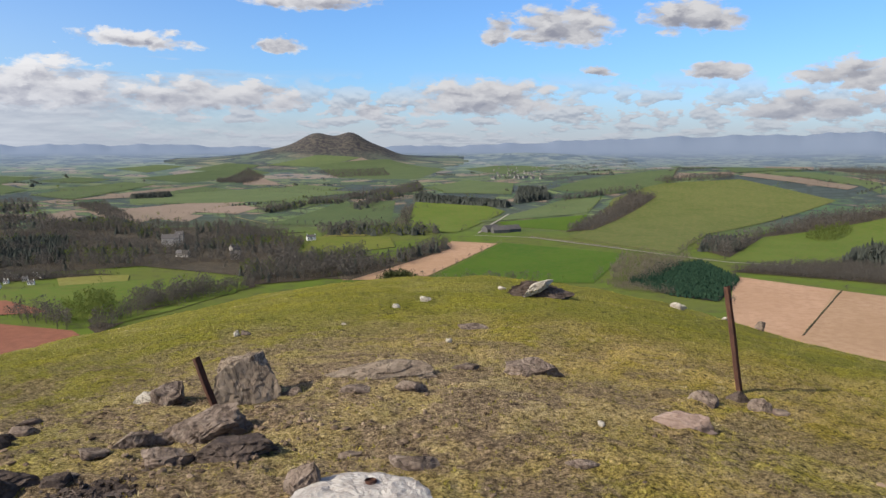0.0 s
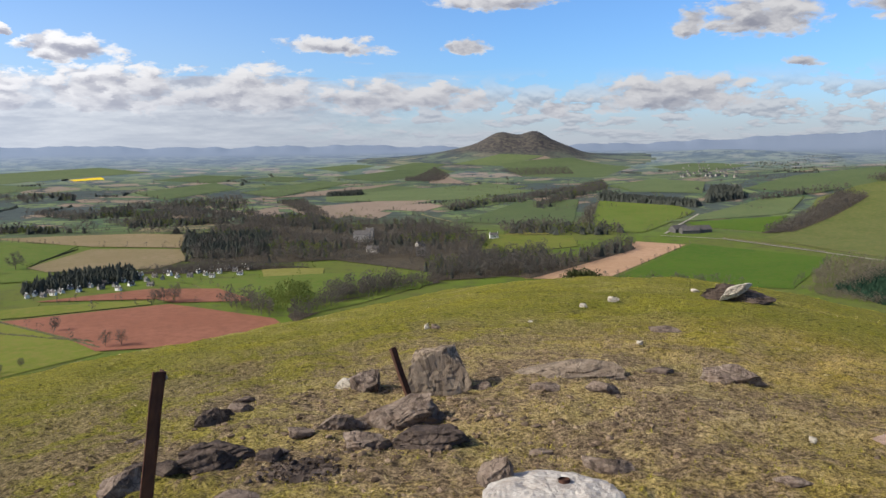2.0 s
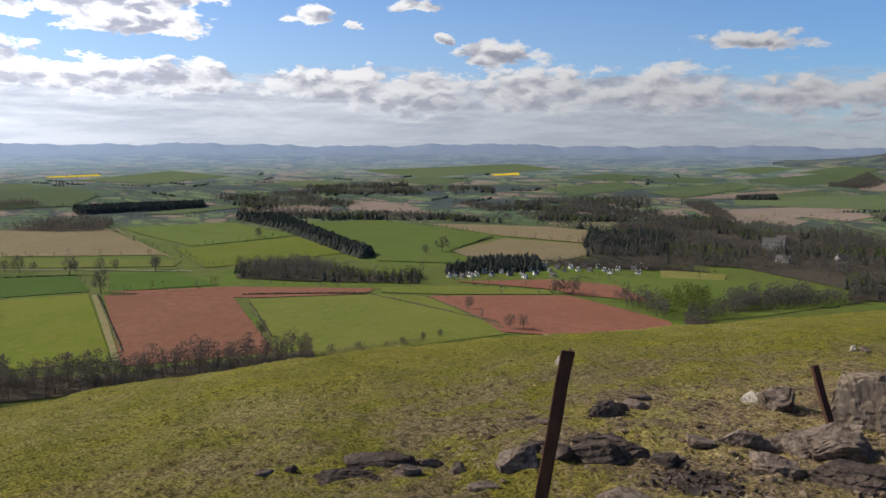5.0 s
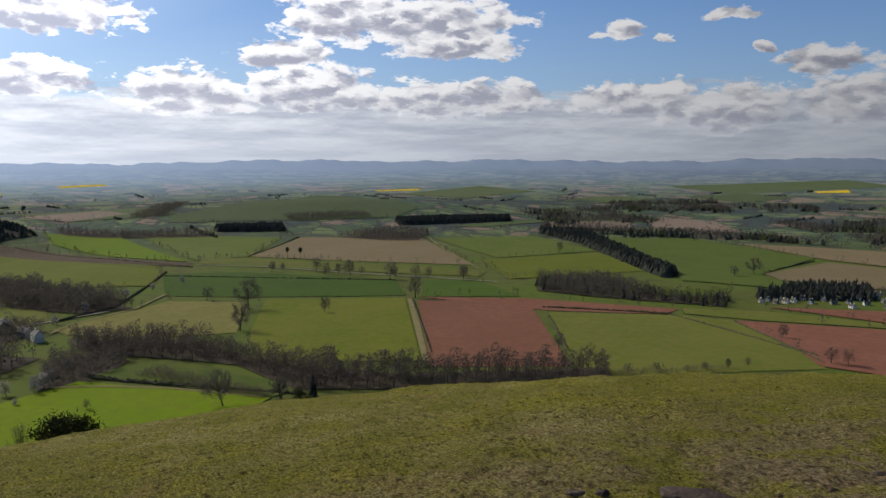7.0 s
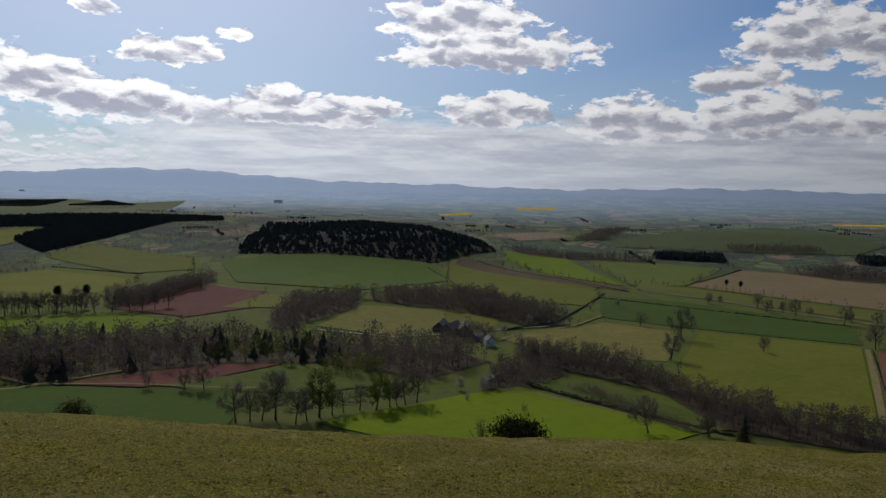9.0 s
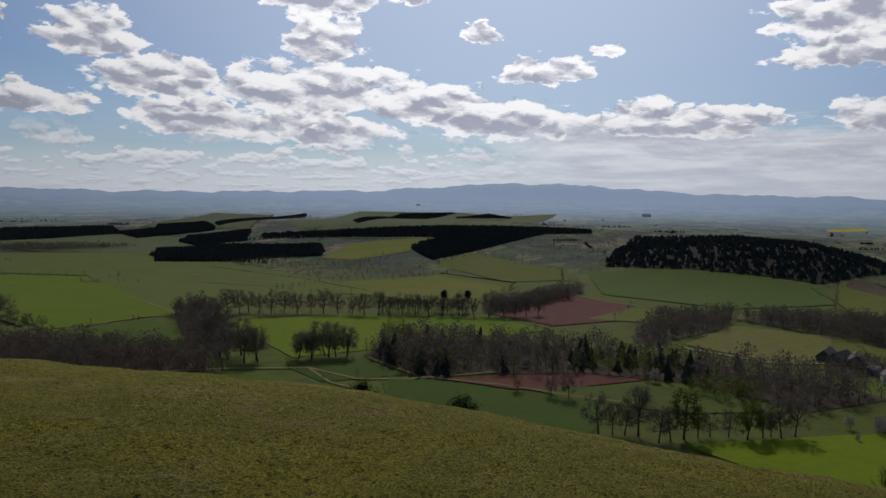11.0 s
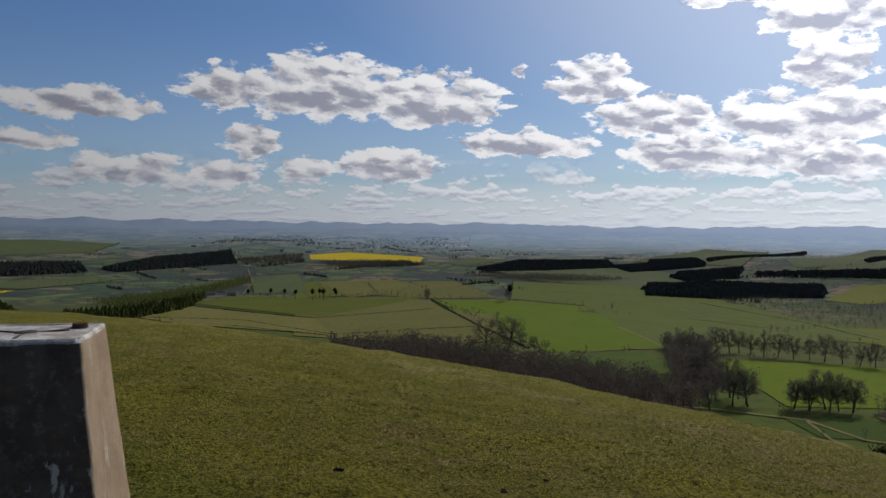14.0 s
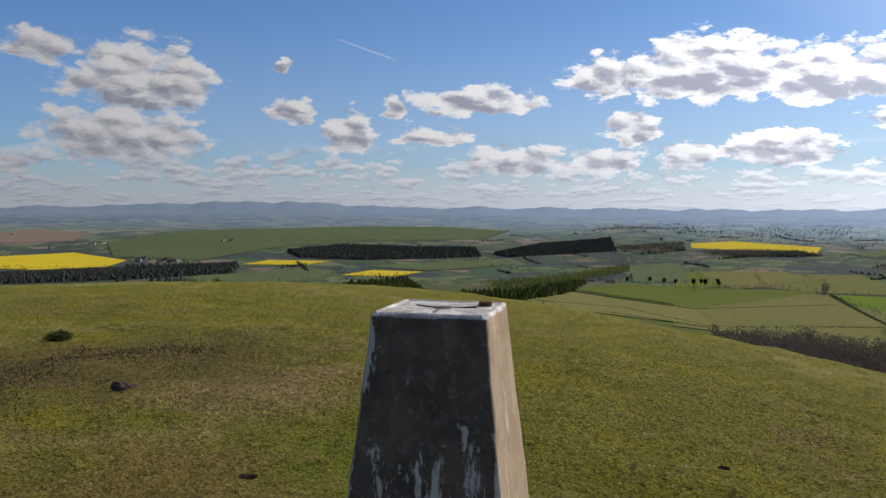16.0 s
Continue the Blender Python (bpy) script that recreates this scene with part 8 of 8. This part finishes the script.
house(404, 3415, 6.4, 4.0, 2.8, 52, M_GREYW, M_SLATE, "house of a distant town below the hills", 2, True, "house")
house(343, 2953, 8.1, 5.0, 3.5, 8, M_GREYW, M_SLATE, "house of a distant town below the hills", 2, True, "house")
house(186, 2571, 9.3, 5.8, 4.0, 65, M_GREYW, M_SLATE, "house of a distant town below the hills", 2, True, "house")
house(263, 2488, 9.5, 5.9, 4.2, 42, M_GREYW, M_SLATE, "house of a distant town below the hills", 2, True, "house")
house(165, 2519, 9.4, 5.9, 4.1, 35, M_GREYW, M_SLATE, "house of a distant town below the hills", 2, True, "house")
house(160, 2542, 9.4, 5.8, 4.1, 19, M_GREYW, M_SLATE, "house of a distant town below the hills", 2, True, "house")
house(197, 2857, 8.4, 5.3, 3.7, 1, M_GREYW, M_SLATE, "house of a distant town below the hills", 2, True, "house")


# ---- the turf itself: grass blades, dead grass, heather and small stones ----
M_BLADE = foliage("grass_blades", (0.140, 0.125, 0.012), (0.480, 0.390, 0.060))
M_STRAW = foliage("dead_grass", (0.220, 0.150, 0.060), (0.800, 0.640, 0.350))
M_HEATH = foliage("heather_stems", (0.090, 0.066, 0.036), (0.190, 0.145, 0.070))


def patchy(x, y, scale, seed):
    return np.sin(x * scale + seed + 1.7 * np.sin(y * scale * 0.7)) * np.sin(y * scale * 1.13 - seed + 1.3 * np.sin(x * scale * 0.6))


def scatter_blades(name, label, material, n, near, reach, tall, blades, keep, seed, bear=(-36, 218), lean=0.5, broad=0.26):
    """Blades of grass in tufts, thinner with distance."""
    rng = np.random.default_rng(seed)
    r = near * (reach / near) ** rng.random(n)
    b = np.radians(rng.uniform(bear[0], bear[1], n))
    x, y = -np.sin(b) * r, np.cos(b) * r
    ok = keep(x, y, rng) & (np.hypot(x + 0.345, y - 3.70) > 0.34) & ((np.abs(x - 0.07) > 0.36) | (np.abs(y + 2.72) > 0.36))
    x, y, r = x[ok], y[ok], r[ok]
    n = len(x)
    z = height(x, y)
    grow = tall * rng.uniform(0.4, 1.3, n) * (1 + r / 14.0)
    vs = np.empty((n, blades, 3, 3))
    for k in range(blades):
        a = rng.uniform(0, 2 * np.pi, n)
        ln = grow * rng.uniform(0.6, 1.2, n)
        ox, oy = rng.normal(0, 0.35, n) * grow, rng.normal(0, 0.35, n) * grow
        w = broad * ln * rng.uniform(0.5, 1.5, n)
        base = np.stack([x + ox, y + oy, z - 0.004], -1)
        side = np.stack([-np.sin(a) * w, np.cos(a) * w, np.zeros(n)], -1)
        out = rng.uniform(0.1, 1.0, n) * lean * 2
        vs[:, k, 0], vs[:, k, 1] = base - side, base + side
        vs[:, k, 2] = base + np.stack([np.cos(a) * out * ln, np.sin(a) * out * ln, ln / np.sqrt(1 + out * out * 0.6)], -1)
    v = vs.reshape(-1, 3)
    ob = new(name, mesh_of(name, v, np.arange(len(v)).reshape(-1, 3), material, False))
    return tagged(ob, label, "grass", kind="stuff")


def clump(x, y, k, cut):
    return lattice(x * k, y * k, 3) * 0.65 + lattice(x * k * 2.3, y * k * 2.3, 5) * 0.35 > cut


def worn(x, y):
    return np.exp(-0.5 * (((x + 0.9) / 2.6) ** 2 + ((y - 5.0) / 2.0) ** 2))


scatter_blades("grass", "short yellow-green turf on the hill top", M_BLADE, 190000, 2.0, 20, 0.014, 3,
               lambda x, y, g: clump(x, y, 6.0, 0.40) & (g.random(len(x)) > 0.15 + 0.5 * worn(x, y) * (patchy(x, y, 1.9, 0.4) > -0.1)), 1, lean=1.0, broad=0.12)
scatter_blades("dead_grass", "straw-coloured dead grass among the turf", M_STRAW, 190000, 2.0, 18, 0.013, 3,
               lambda x, y, g: ~clump(x, y, 6.0, 0.55) & ((patchy(x, y, 1.3, 2.0) + 0.7 * patchy(x, y, 3.7, 1.0) + 0.8 * worn(x, y) + g.normal(0, 0.35, len(x))) > 0.20 + 0.6 * (np.hypot(x - 1.2, y - 5.5) > 4.6)), 2, lean=1.3, broad=0.10)
scatter_blades("heather", "low dark heather along the brow", M_HEATH, 70000, 5.0, 12, 0.020, 3,
               lambda x, y, g: np.exp(-0.5 * ((x - 4.25) / 0.36) ** 2) * (y < -5.8) * (y > -9.4) + np.exp(-0.5 * (((x - 3.5) / 0.6) ** 2 + ((y + 8.85) / 0.3) ** 2)) + 0.4 * patchy(x, y, 3.1, 0.7) + g.normal(0, 0.3, len(x)) > 0.80, 3, (186, 218), 1.0, 0.12)


def small_stones():
    rng = np.random.default_rng(5)
    bm = bmesh.new()
    bmesh.ops.create_icosphere(bm, subdivisions=1, radius=1)
    v0 = np.array([v.co[:] for v in bm.verts])
    f0 = np.array([[v.index for v in f.verts] for f in bm.faces])
    bm.free()
    vs, fs, n0 = [], [], 0
    for k in range(640):
        if k < 520:
            x, y = rng.normal(-1.3, 0.8), rng.normal(4.8, 0.7)
            if math.hypot(x, y) < 2.2 or math.hypot(x + 0.345, y - 3.7) < 0.4:
                continue
        else:
            r, b = 2.5 * 8 ** rng.random(), radians(rng.uniform(-32, 120))
            x, y = -math.sin(b) * r, math.cos(b) * r
        size = min(0.022, 0.007 * (1 + rng.exponential(1.2)))
        j = v0 * rng.uniform(0.6, 1.25, (len(v0), 1)) * np.array([size * rng.uniform(0.9, 1.9), size * rng.uniform(0.8, 1.3), size * rng.uniform(0.4, 0.9)])
        a = rng.uniform(0, 6.28)
        c, s = math.cos(a), math.sin(a)
        vs.append(np.stack([j[:, 0] * c - j[:, 1] * s + x, j[:, 0] * s + j[:, 1] * c + y, j[:, 2] + float(height(x, y)) + size * 0.15], -1))
        fs.append(f0 + n0)
        n0 += len(v0)
    ob = new("small_stones", mesh_of("small_stones", np.vstack(vs), np.vstack(fs), M_RUBBLE, False))
    tagged(ob, "broken small stones strewn over worn turf", "stones", kind="stuff")


def slate_scree():
    """A patch of broken dark slate below the outcrop."""
    rng = np.random.default_rng(9)
    vs, fs = [], []
    for k in range(300):
        x, y = rng.normal(-1.74, 0.10), rng.normal(4.05, 0.085)
        s = 0.007 * (1 + rng.exponential(0.8))
        a, tilt = rng.uniform(0, 6.28), rng.normal(0, 0.5)
        m = Matrix.Translation((x, y, float(height(x, y)) + 0.006)) @ Matrix.Rotation(a, 4, "Z") @ Matrix.Rotation(tilt, 4, "X")
        n = len(vs)
        for q in range(5):
            w = 6.2832 * q / 5 + rng.normal(0, 0.2)
            vs += [m @ Vector((math.cos(w) * s * 1.4, math.sin(w) * s, z)) for z in (-0.004, 0.005)]
        fs += [(n + 2 * q, n + (2 * q + 2) % 10, n + (2 * q + 3) % 10, n + 2 * q + 1) for q in range(5)]
        fs.append((n + 1, n + 3, n + 5, n + 7))
    ob = new("slate_scree", mesh_of("slate_scree", vs, fs, M_DARK, False))
    tagged(ob, "patch of broken dark slate on worn ground", "stones", kind="stuff")


slate_scree()
M_RUBBLE = foliage("stone_chips", (0.070, 0.048, 0.032), (0.26, 0.185, 0.125))
small_stones()
